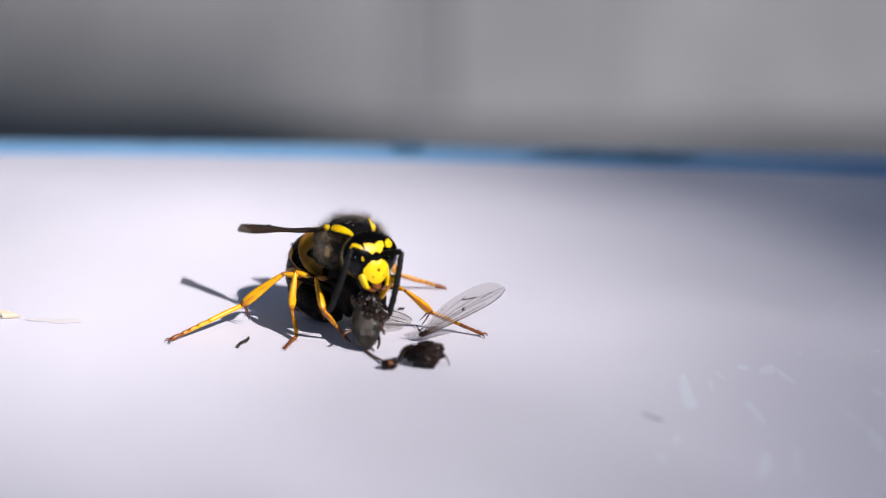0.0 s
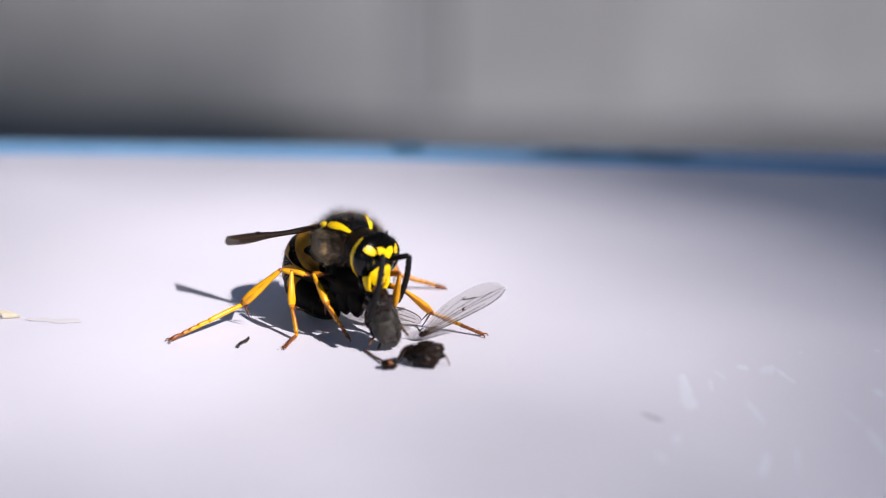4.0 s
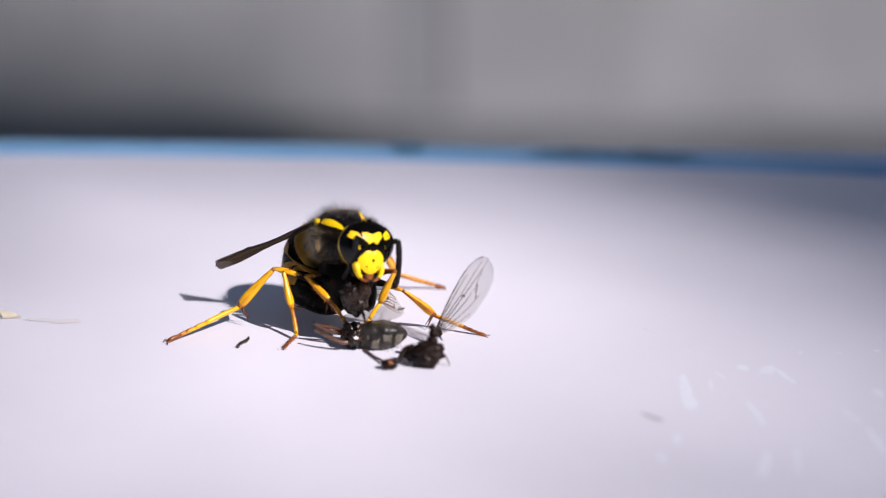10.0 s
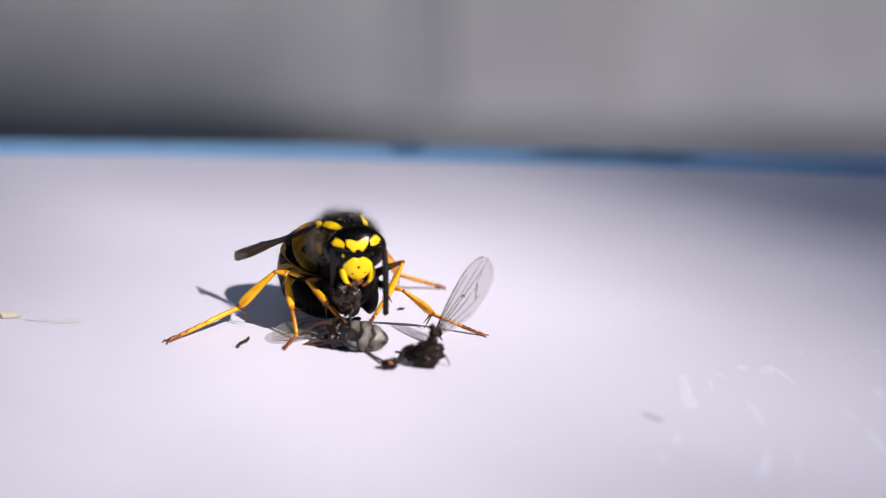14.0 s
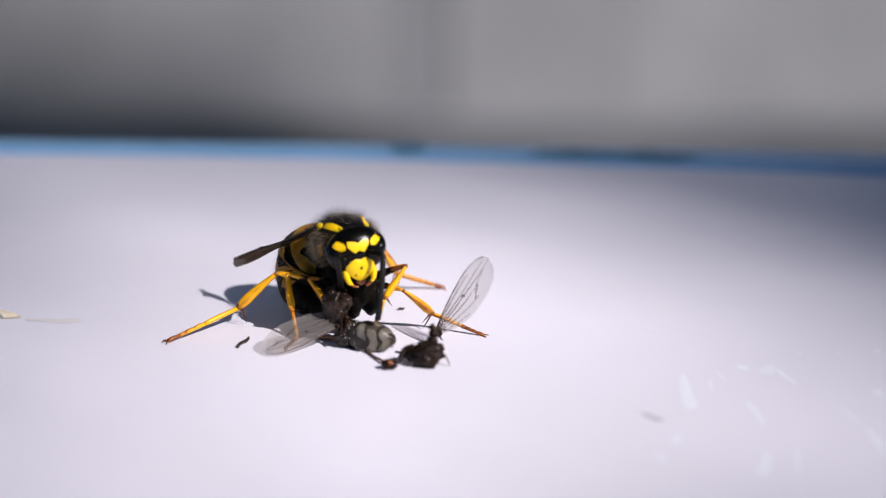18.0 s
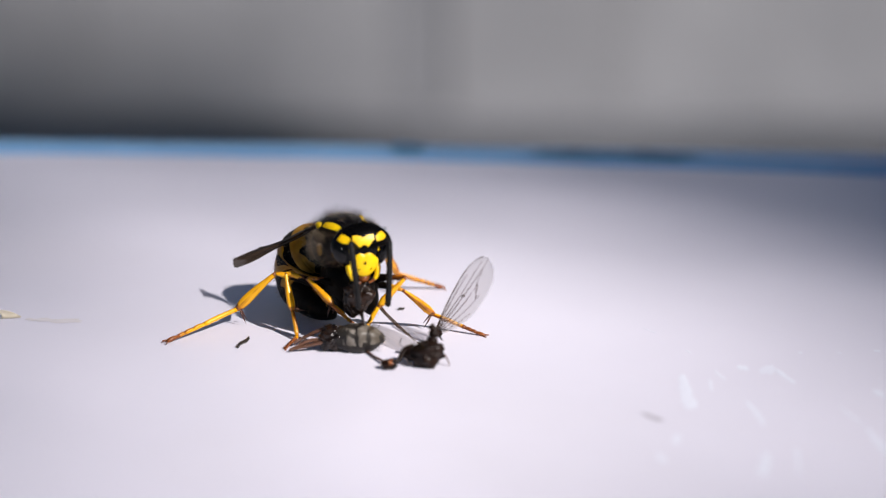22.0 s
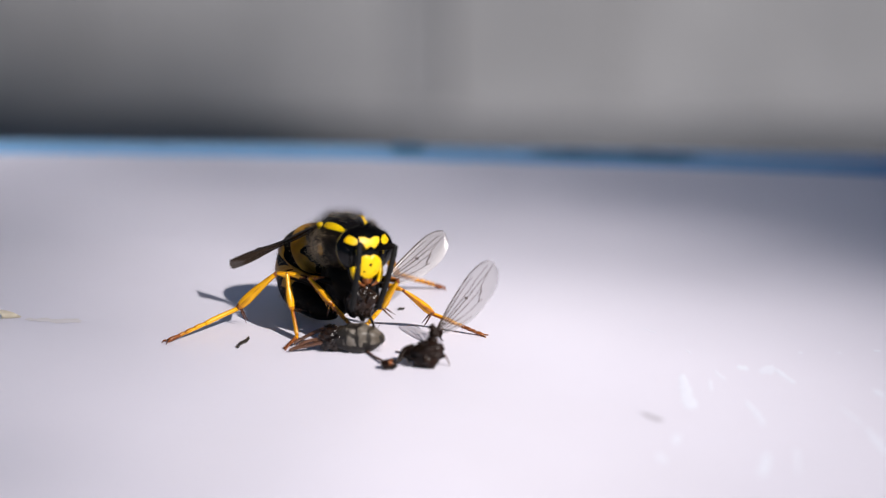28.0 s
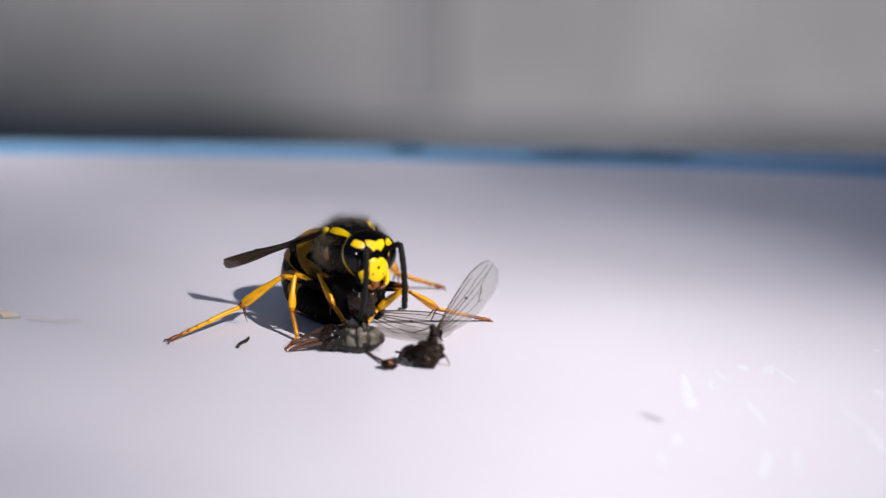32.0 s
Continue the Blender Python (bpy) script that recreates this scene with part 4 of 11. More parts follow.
for i, (line, widths) in enumerate([
    ([(14.14, -6.24), (14.05, -8.63), (14.01, -11.65)], (0.20, 0.20, 0.38)),
    ([(15.65, -7.07), (15.53, -8.94)], (0.08, 0.05)),
    ([(16.09, -5.46), (16.57, -7.07)], (0.05, 0.08)),
    ([(18.79, -5.78), (19.75, -5.13)], (0.13, 0.15)),
    ([(19.75, -5.13), (20.55, -7.7)], (0.15, 0.1)),
    ([(17.28, -10.46), (17.63, -12.24), (17.75, -14.07)], (0.08, 0.15, 0.13)),
    ([(17.31, -17.89), (16.63, -20.97)], (0.20, 0.20)),
    ([(19.03, -17.26), (18.54, -20.77)], (0.10, 0.08)),
    ([(12.82, -15.36), (12.59, -16.72)], (0.18, 0.13)),
    ([(11.35, -18.31), (11.91, -18.84)], (0.13, 0.10)),
    ([(24.86, -8.94), (25.42, -9.49)], (0.10, 0.13)),
    ([(23.39, -14.41), (23.57, -16.45), (23.74, -18.05)], (0.10, 0.20, 0.20)),
    ([(22.45, -11.18), (23.22, -13.96)], (0.05, 0.08)),
    ([(12.57, 2.00), (13.35, 0.98)], (0.04, 0.05)),
    ([(14.81, -2.05), (15.08, -2.59)], (0.04, 0.04)),
    ([(21.65, -2.46), (21.87, -2.53)], (0.04, 0.03)),
    ([(26.30, -2.18), (26.67, -2.25)], (0.05, 0.04)),
    ([(24.03, -2.46), (24.24, -2.59)], (0.03, 0.03)),
    ([(17.55, -5.00), (18.22, -5.20)], (0.10, 0.08)),
]):
    build_streak(line, widths, i)
build_scuff("smudge", 11.78, -12.97, 0.95, 0.26, -48, SMUDGE, "dull grey smudge on the white ledge", 31)
build_scuff("smear", -25.52, 3.43, 1.01, 0.32, 0, TAN, "faint tan smear on the white ledge", 40)
build_scuff("smear", -23.87, 3.21, 1.08, 0.43, 0, TAN, "faint tan smear on the white ledge", 41)
build_scuff("smear", -26.37, 3.54, 0.36, 0.22, 0, TAN, "faint tan smear on the white ledge", 42)


def build_flake(x, y):
    """A curled flake of paint standing up from the ledge."""
    bm = bmesh.new()
    def f(u, v):
        a = 2.2 * v - 0.2
        return 0.8 * Vector((-0.75 + 1.5 * u + 0.12 * math.sin(5 * v), 0.35 * math.sin(a) - 0.2, 0.02 + 0.42 * (1 - math.cos(a)) * (1 - 0.8 * u ** 2)))
    top = grid(bm, f, 14, 10, close_u=False)
    low = bmesh.ops.extrude_face_region(bm, geom=top)
    for g in low["geom"]:
        if isinstance(g, bmesh.types.BMVert):
            g.co += Vector((0, -0.05, 0.03))
    ob = part("paint_flake", bm, FLAKE)
    ob.matrix_world = at(x, y, 0, 0, 0, 8)
    tagged(ob, "cream curled flake of old paint", "paint flake")


build_flake(-27.70, 3.97)
build_scuff("grime", -2.9, 45.7, 1.6, 2.2, -4, GRIME, "dark teal grime on the blue lip", 60, 0.30)
build_scuff("grime", 11.5, 44.0, 3.0, 1.6, -4, GRIME, "dark teal grime on the blue lip", 61, 0.30)
build_scuff("grime", 17.1, 43.3, 4.2, 1.8, -4, GRIME, "dark teal grime on the blue lip", 62, 0.30)
build_scuff("grime", 8.7, 44.2, 1.6, 1.2, -4, GRIME, "dark teal grime on the blue lip", 63, 0.30)


def motions():
    """Everything that moves: the wasp's parts, and the pieces of its prey."""
    def key(ob, rows):
        walk(ob, [(t, at(*p)) for t, *p in rows])

    key(MOVING["thorax"], [(0, -5.673, 2.3, 5.207, 0, -4, -60), (0.5, -5.723, 2.3, 5.377, 0, -4, -60), (1, -5.775, 2.3, 5.436, 0, -4, -60), (1.5, -5.777, 2.3, 5.322, 0, -4, -60), (2, -5.673, 2.3, 5.207, 0, -4, -60), (2.5, -5.83, 2.3, 5.547, 0, -4, -60), (3, -5.776, 2.3, 5.377, 0, -4, -60), (3.5, -5.832, 2.3, 5.377, 0, -4, -60), (4.2, -5.869, 2.3, 5.437, 0, -4, -60), (4.9, -5.905, 2.3, 5.496, 0, -4, -60), (5.5, -5.936, 2.3, 5.547, 0, -4, -60), (6, -5.936, 2.3, 5.492, 0, -4, -60), (6.5, -5.937, 2.3, 5.436, 0, -4, -60), (6.6, -6.012, 2.3, 5.592, 0, -4, -60), (7, -6.31, 2.3, 6.037, 0, -4, -60), (7.5, -6.418, 2.3, 6.025, 0, -4, -60), (8, -6.424, 2.3, 5.436, 0, -4, -60), (8.4, -6.51, 2.3, 5.525, 0, -4, -60), (8.5, -6.531, 2.3, 5.547, 0, -4, -60), (8.7, -6.467, 2.3, 5.525, 0, -4, -60), (9, -6.37, 2.3, 5.492, 0, -4, -60), (9.5, -6.369, 2.3, 5.547, 0, -4, -60), (10, -6.259, 2.3, 5.606, 0, -4, -60), (10.4, -6.129, 2.3, 5.65, 0, -4, -60), (10.5, -6.096, 2.3, 5.661, 0, -4, -60), (11, -6.208, 2.3, 5.492, 0, -4, -60), (11.5, -6.155, 2.3, 5.492, 0, -4, -60), (12, -6.155, 2.3, 5.492, 0, -4, -60), (12.5, -6.157, 2.3, 5.377, 0, -4, -60), (13, -6.155, 2.3, 5.492, 0, -4, -60), (13.5, -6.156, 2.3, 5.436, 0, -4, -60), (14, -6.156, 2.3, 5.436, 0, -4, -60), (14.5, -6.155, 2.3, 5.492, 0, -4, -60), (15.2, -6.193, 2.3, 5.413, 0, -4, -60), (15.9, -6.231, 2.3, 5.334, 0, -4, -60), (16.5, -6.264, 2.3, 5.267, 0, -4, -60), (17, -6.21, 2.3, 5.322, 0, -4, -60), (17.5, -6.157, 2.3, 5.322, 0, -4, -60), (18, -6.101, 2.3, 5.322, 0, -4, -60), (18.5, -6.103, 2.3, 5.207, 0, -4, -60), (19, -6.103, 2.3, 5.207, 0, -4, -60), (19.5, -6.102, 2.3, 5.267, 0, -4, -60), (20, -6.21, 2.3, 5.322, 0, -4, -60), (20.5, -6.159, 2.3, 5.207, 0, -4, -60), (21, -6.21, 2.3, 5.322, 0, -4, -60), (21.5, -6.157, 2.3, 5.322, 0, -4, -60), (22, -6.157, 2.3, 5.377, 0, -4, -60), (22.5, -6.157, 2.3, 5.377, 0, -4, -60), (23, -6.1, 2.3, 5.377, 0, -4, -60), (23.5, -6.099, 2.3, 5.436, 0, -4, -60), (24, -6.101, 2.3, 5.322, 0, -4, -60), (24.5, -6.101, 2.3, 5.322, 0, -4, -60), (25, -6.047, 2.3, 5.377, 0, -4, -60), (25.5, -6.048, 2.3, 5.322, 0, -4, -60), (26.2, -6.048, 2.3, 5.322, 0, -4, -60), (26.9, -6.048, 2.3, 5.322, 0, -4, -60), (27.5, -6.048, 2.3, 5.322, 0, -4, -60), (28, -6.1, 2.3, 5.377, 0, -4, -60), (28.5, -6.1, 2.3, 5.377, 0, -4, -60), (29, -6.1, 2.3, 5.377, 0, -4, -60), (29.5, -6.048, 2.3, 5.322, 0, -4, -60), (30, -6.101, 2.3, 5.322, 0, -4, -60), (30.5, -6.049, 2.3, 5.267, 0, -4, -60), (31, -5.997, 2.3, 5.207, 0, -4, -60), (31.5, -5.838, 2.3, 4.982, 0, -4, -60), (32, -5.728, 2.3, 5.041, 0, -4, -60)])
    key(MOVING["breast"], [(0, -5.334, 1.713, 3.4, 0, -4, -60), (0.5, -5.384, 1.713, 3.57, 0, -4, -60), (1, -5.436, 1.713, 3.629, 0, -4, -60), (1.5, -5.438, 1.713, 3.515, 0, -4, -60), (2, -5.334, 1.713, 3.4, 0, -4, -60), (2.5, -5.491, 1.713, 3.74, 0, -4, -60), (3, -5.437, 1.713, 3.57, 0, -4, -60), (3.5, -5.494, 1.713, 3.57, 0, -4, -60), (4.2, -5.53, 1.713, 3.63, 0, -4, -60), (4.9, -5.566, 1.713, 3.689, 0, -4, -60), (5.5, -5.597, 1.713, 3.74, 0, -4, -60), (6, -5.598, 1.713, 3.685, 0, -4, -60), (6.5, -5.598, 1.713, 3.629, 0, -4, -60), (6.6, -5.673, 1.713, 3.685, 0, -4, -60), (7, -5.971, 1.713, 3.909, 0, -4, -60), (7.5, -6.079, 1.713, 3.968, 0, -4, -60), (8, -6.085, 1.713, 3.629, 0, -4, -60), (8.4, -6.171, 1.713, 3.718, 0, -4, -60), (8.5, -6.192, 1.713, 3.74, 0, -4, -60), (8.7, -6.128, 1.713, 3.718, 0, -4, -60), (9, -6.031, 1.713, 3.685, 0, -4, -60), (9.5, -6.03, 1.713, 3.74, 0, -4, -60), (10, -5.92, 1.713, 3.799, 0, -4, -60), (10.4, -5.79, 1.713, 3.843, 0, -4, -60), (10.5, -5.757, 1.713, 3.854, 0, -4, -60), (11, -5.869, 1.713, 3.685, 0, -4, -60), (11.5, -5.816, 1.713, 3.685, 0, -4, -60), (12, -5.816, 1.713, 3.685, 0, -4, -60), (12.5, -5.818, 1.713, 3.57, 0, -4, -60), (13, -5.816, 1.713, 3.685, 0, -4, -60), (13.5, -5.817, 1.713, 3.629, 0, -4, -60), (14, -5.817, 1.713, 3.629, 0, -4, -60), (14.5, -5.816, 1.713, 3.685, 0, -4, -60), (15.2, -5.854, 1.713, 3.606, 0, -4, -60), (15.9, -5.892, 1.713, 3.527, 0, -4, -60), (16.5, -5.925, 1.713, 3.459, 0, -4, -60), (17, -5.871, 1.713, 3.515, 0, -4, -60), (17.5, -5.819, 1.713, 3.515, 0, -4, -60), (18, -5.762, 1.713, 3.515, 0, -4, -60), (18.5, -5.764, 1.713, 3.4, 0, -4, -60), (19, -5.764, 1.713, 3.4, 0, -4, -60), (19.5, -5.763, 1.713, 3.459, 0, -4, -60), (20, -5.871, 1.713, 3.515, 0, -4, -60), (20.5, -5.82, 1.713, 3.4, 0, -4, -60), (21, -5.871, 1.713, 3.515, 0, -4, -60), (21.5, -5.819, 1.713, 3.515, 0, -4, -60), (22, -5.818, 1.713, 3.57, 0, -4, -60), (22.5, -5.818, 1.713, 3.57, 0, -4, -60), (23, -5.761, 1.713, 3.57, 0, -4, -60), (23.5, -5.76, 1.713, 3.629, 0, -4, -60), (24, -5.762, 1.713, 3.515, 0, -4, -60), (24.5, -5.762, 1.713, 3.515, 0, -4, -60), (25, -5.708, 1.713, 3.57, 0, -4, -60), (25.5, -5.709, 1.713, 3.515, 0, -4, -60), (26.2, -5.709, 1.713, 3.515, 0, -4, -60), (26.9, -5.709, 1.713, 3.515, 0, -4, -60), (27.5, -5.709, 1.713, 3.515, 0, -4, -60), (28, -5.761, 1.713, 3.57, 0, -4, -60), (28.5, -5.761, 1.713, 3.57, 0, -4, -60), (29, -5.761, 1.713, 3.57, 0, -4, -60), (29.5, -5.709, 1.713, 3.515, 0, -4, -60), (30, -5.762, 1.713, 3.515, 0, -4, -60), (30.5, -5.71, 1.713, 3.459, 0, -4, -60), (31, -5.658, 1.713, 3.4, 0, -4, -60), (31.5, -5.499, 1.713, 3.175, 0, -4, -60), (32, -5.389, 1.713, 3.234, 0, -4, -60)])
    key(MOVING["head"], [(0, -4.555, -0.512, 5.645, -1.4, -13.5, -57.3), (0.5, -4.533, -0.517, 5.765, -13, 5.2, -41), (1, -4.396, -0.635, 5.528, -19.4, 6.8, -49.5), (1.5, -4.351, -0.718, 5.136, -13.7, -1.7, -48.8), (2, -4.214, -0.702, 5.097, -7.8, -10.6, -50.3), (2.5, -4.341, -0.505, 6.004, -7.6, -0.5, -46.2), (3, -4.133, -0.585, 5.567, -7, 9.6, -42.4), (3.5, -4.169, -0.579, 5.592, -7.8, 7.7, -42.8), (4.2, -4.218, -0.588, 5.634, -8.9, 5, -43.4), (4.9, -4.266, -0.598, 5.676, -9.9, 2.4, -43.8), (5.5, -4.307, -0.607, 5.713, -10.7, 0.3, -44.2), (6, -4.341, -0.586, 5.737, -11.3, -1.4, -44.5), (6.5, -4.388, -0.516, 5.93, -7.2, -0.3, -45.5), (6.6, -4.482, -0.461, 6.166, -6.3, 0, -45.7), (7, -4.716, -0.441, 6.371, -5.8, -6.3, -48.8), (7.5, -4.954, -0.453, 6.426, -6.1, -7.8, -49.9), (8, -4.804, -0.394, 6.149, -18.2, 0, -39), (8.4, -5.051, -0.388, 6.39, -14.3, -9.6, -54.3), (8.5, -5.116, -0.364, 6.495, -11.1, -10.1, -53.5), (8.7, -5.082, -0.361, 6.503, -4.5, -11.3, -53.1), (9, -4.94, -0.468, 6.144, -10.8, -5.6, -59.1), (9.5, -4.851, -0.466, 6.216, -10, -8, -57.7), (10, -4.76, -0.466, 6.29, -9.2, -10.3, -56.2), (10.4, -4.81, -0.407, 6.425, -12.9, -6.2, -51.6), (10.5, -4.669, -0.431, 6.426, -6, -12.9, -68.8), (11, -5.1, -0.47, 6.15, -10.8, -5.7, -85.6), (11.5, -5.147, -0.434, 6.213, -4.9, -7.1, -84.4), (12, -4.979, -0.426, 6.224, 1.1, -8.8, -83.6), (12.5, -4.639, -0.403, 6.201, 4.2, -4.6, -86.6), (13, -5.097, -0.429, 6.267, 5.1, -2.5, -81.8), (13.5, -4.935, -0.379, 6.346, 3.2, -2.1, -79.6), (14, -5.363, -0.469, 6.049, 1.1, -0.4, -76.7), (14.5, -4.874, -0.425, 6.224, 1.8, -3, -81.6), (15.2, -4.803, -0.44, 6.109, 4.5, -6.6, -93.9), (15.9, -4.978, -0.428, 6.072, 2.9, -4.9, -91), (16.5, -5.085, -0.423, 6.031, 2.3, -4, -91.1), (17, -5.13, -0.372, 6.259, 2.1, -3.1, -92.2), (17.5, -5.406, -0.421, 6.113, 2.2, -3.6, -76.3), (18, -5.364, -0.472, 5.995, 5.8, 0.9, -71), (18.5, -5.249, -0.429, 5.963, 6.2, -2.2, -74.7), (19, -5.122, -0.426, 5.941, 11.8, -5.5, -95.9), (19.5, -4.984, -0.381, 6.128, 9.6, -4.8, -97.4), (20, -4.96, -0.366, 6.218, 7.2, -4.2, -98.4), (20.5, -5.513, -0.413, 5.957, 3, -3.9, -75.3), (21, -5.322, -0.365, 6.251, 4.4, -4.9, -72.2), (21.5, -5.177, -0.449, 5.977, 2.4, -5.6, -73.4), (22, -5.029, -0.393, 6.204, 0.6, -6.2, -74.8), (22.5, -5.155, -0.394, 6.192, 1.3, -6.7, -71.9), (23, -5.013, -0.379, 6.233, 2.2, -7, -69.6), (23.5, -5.066, -0.407, 6.231, 4.5, -4.7, -66.9), (24, -5.16, -0.405, 6.158, 7, -2.6, -64.8), (24.5, -5.144, -0.377, 6.238, 4.6, -3.9, -69.7), (25, -4.926, -0.413, 6.176, 3, -5.3, -77.2), (25.5, -4.931, -0.401, 6.147, 1.4, -5.9, -73.7), (26.2, -4.927, -0.409, 6.113, -0.8, -7, -69.5), (26.9, -4.91, -0.418, 6.08, -2.9, -8, -65.8), (27.5, -4.889, -0.426, 6.053, -4.6, -8.7, -63.1), (28, -4.867, -0.448, 6.036, -6, -9.3, -61.1), (28.5, -4.851, -0.442, 6.052, -3, -9.5, -64.1), (29, -4.824, -0.435, 6.072, 0.2, -9.5, -67.9), (29.5, -4.795, -0.427, 6.039, -5.5, -8.8, -59.1), (30, -4.723, -0.431, 6.024, -10.2, -7.3, -53), (30.5, -4.778, -0.407, 6.042, -11.4, -12.4, -54.7), (31, -4.837, -0.388, 6.06, -12.6, -17.6, -55.9), (31.5, -4.709, -0.378, 5.887, -10, -16.3, -54), (32, -4.574, -0.453, 5.736, -7.4, -15.5, -52.2)])
    key(MOVING["abdomen"], [(0, -6.605, 3.914, 4.626, 0, -4, -60), (0.5, -6.655, 3.914, 4.796, 0, -4, -59.8), (1, -6.707, 3.914, 4.855, 0, -4, -59.7), (1.5, -6.709, 3.914, 4.74, 0, -4, -59.5), (2, -6.605, 3.914, 4.626, 0, -4, -59.3), (2.5, -6.762, 3.914, 4.966, 0, -4, -59.2), (3, -6.708, 3.914, 4.796, 0, -4, -59), (3.5, -6.764, 3.914, 4.796, 0, -4, -58.8), (4.2, -6.801, 3.914, 4.855, 0, -4, -58.6), (4.9, -6.837, 3.914, 4.915, 0, -4, -58.4), (5.5, -6.868, 3.914, 4.966, 0, -4, -58.2), (6, -6.868, 3.914, 4.91, 0, -4, -58), (6.5, -6.644, 3.914, 4.93, 0, -4, -58), (6.6, -6.674, 3.914, 5.001, 0, -4.2, -58), (7, -6.792, 3.914, 5.285, 0, -4.9, -58), (7.5, -6.9, 3.914, 5.344, 0, -5.8, -58), (8, -6.906, 3.914, 5.005, 0, -5.9, -58), (8.4, -6.992, 3.914, 5.093, 0, -6, -58), (8.5, -7.013, 3.914, 5.116, 0, -6, -58), (8.7, -6.949, 3.914, 5.093, 0, -6.1, -58), (9, -6.852, 3.914, 5.06, 0, -6.2, -58), (9.5, -6.851, 3.914, 5.116, 0, -6.3, -57.7), (10, -6.824, 3.914, 5.147, 0, -6.4, -57.3), (10.4, -6.76, 3.914, 5.17, 0, -5.2, -57.1), (10.5, -6.743, 3.914, 5.175, 0, -4.9, -57), (11, -6.938, 3.914, 4.978, 0, -3.4, -56.7), (11.5, -6.896, 3.914, 4.974, 0, -3.2, -56.3), (12, -6.907, 3.914, 4.97, 0, -2.9, -56), (12.5, -6.92, 3.914, 4.852, 0, -2.7, -55.7), (13, -6.929, 3.914, 4.963, 0, -2.4, -55.4), (13.5, -6.942, 3.914, 4.904, 0, -2.2, -55.1), (14, -6.953, 3.914, 4.9, 0, -2, -54.8), (14.5, -6.974, 3.914, 4.947, 0, -1.7, -54.5), (15.2, -7.044, 3.914, 4.858, 0, -1.4, -54.1), (15.9, -7.114, 3.914, 4.769, 0, -1, -53.7), (16.5, -7.173, 3.914, 4.692, 0, -1, -53.3), (17, -7.142, 3.914, 4.74, 0, -1, -53), (17.5, -7.089, 3.914, 4.74, 0, -1, -53), (18, -7.033, 3.914, 4.74, 0, -1, -53), (18.5, -7.035, 3.914, 4.626, 0, -1, -53), (19, -7.035, 3.914, 4.626, 0, -1, -53), (19.5, -7.034, 3.914, 4.685, 0, -1, -53), (20, -7.142, 3.914, 4.74, 0, -1, -53), (20.5, -7.091, 3.914, 4.626, 0, -1, -53), (21, -7.142, 3.914, 4.74, 0, -1, -53), (21.5, -7.089, 3.914, 4.74, 0, -1, -53), (22, -7.089, 3.914, 4.796, 0, -1, -53), (22.5, -7.089, 3.914, 4.796, 0, -1, -53), (23, -7.032, 3.914, 4.796, 0, -1, -53), (23.5, -7.031, 3.914, 4.855, 0, -1, -53), (24, -7.033, 3.914, 4.74, 0, -1, -53), (24.5, -7.033, 3.914, 4.74, 0, -1, -53), (25, -6.979, 3.914, 4.796, 0, -1, -53), (25.5, -6.98, 3.914, 4.74, 0, -1, -53), (26.2, -6.98, 3.914, 4.74, 0, -1, -53), (26.9, -6.98, 3.914, 4.74, 0, -1, -53), (27.5, -6.98, 3.914, 4.74, 0, -1, -53), (28, -7.032, 3.914, 4.796, 0, -1, -53), (28.5, -7.032, 3.914, 4.796, 0, -1, -53), (29, -7.032, 3.914, 4.796, 0, -1, -53), (29.5, -6.98, 3.914, 4.74, 0, -1, -53), (30, -7.033, 3.914, 4.74, 0, -1, -53), (30.5, -6.981, 3.914, 4.685, 0, -1, -53), (31, -6.929, 3.914, 4.626, 0, -1, -53), (31.5, -6.77, 3.914, 4.401, 0, -1, -53), (32, -6.66, 3.914, 4.46, 0, -1, -53)])
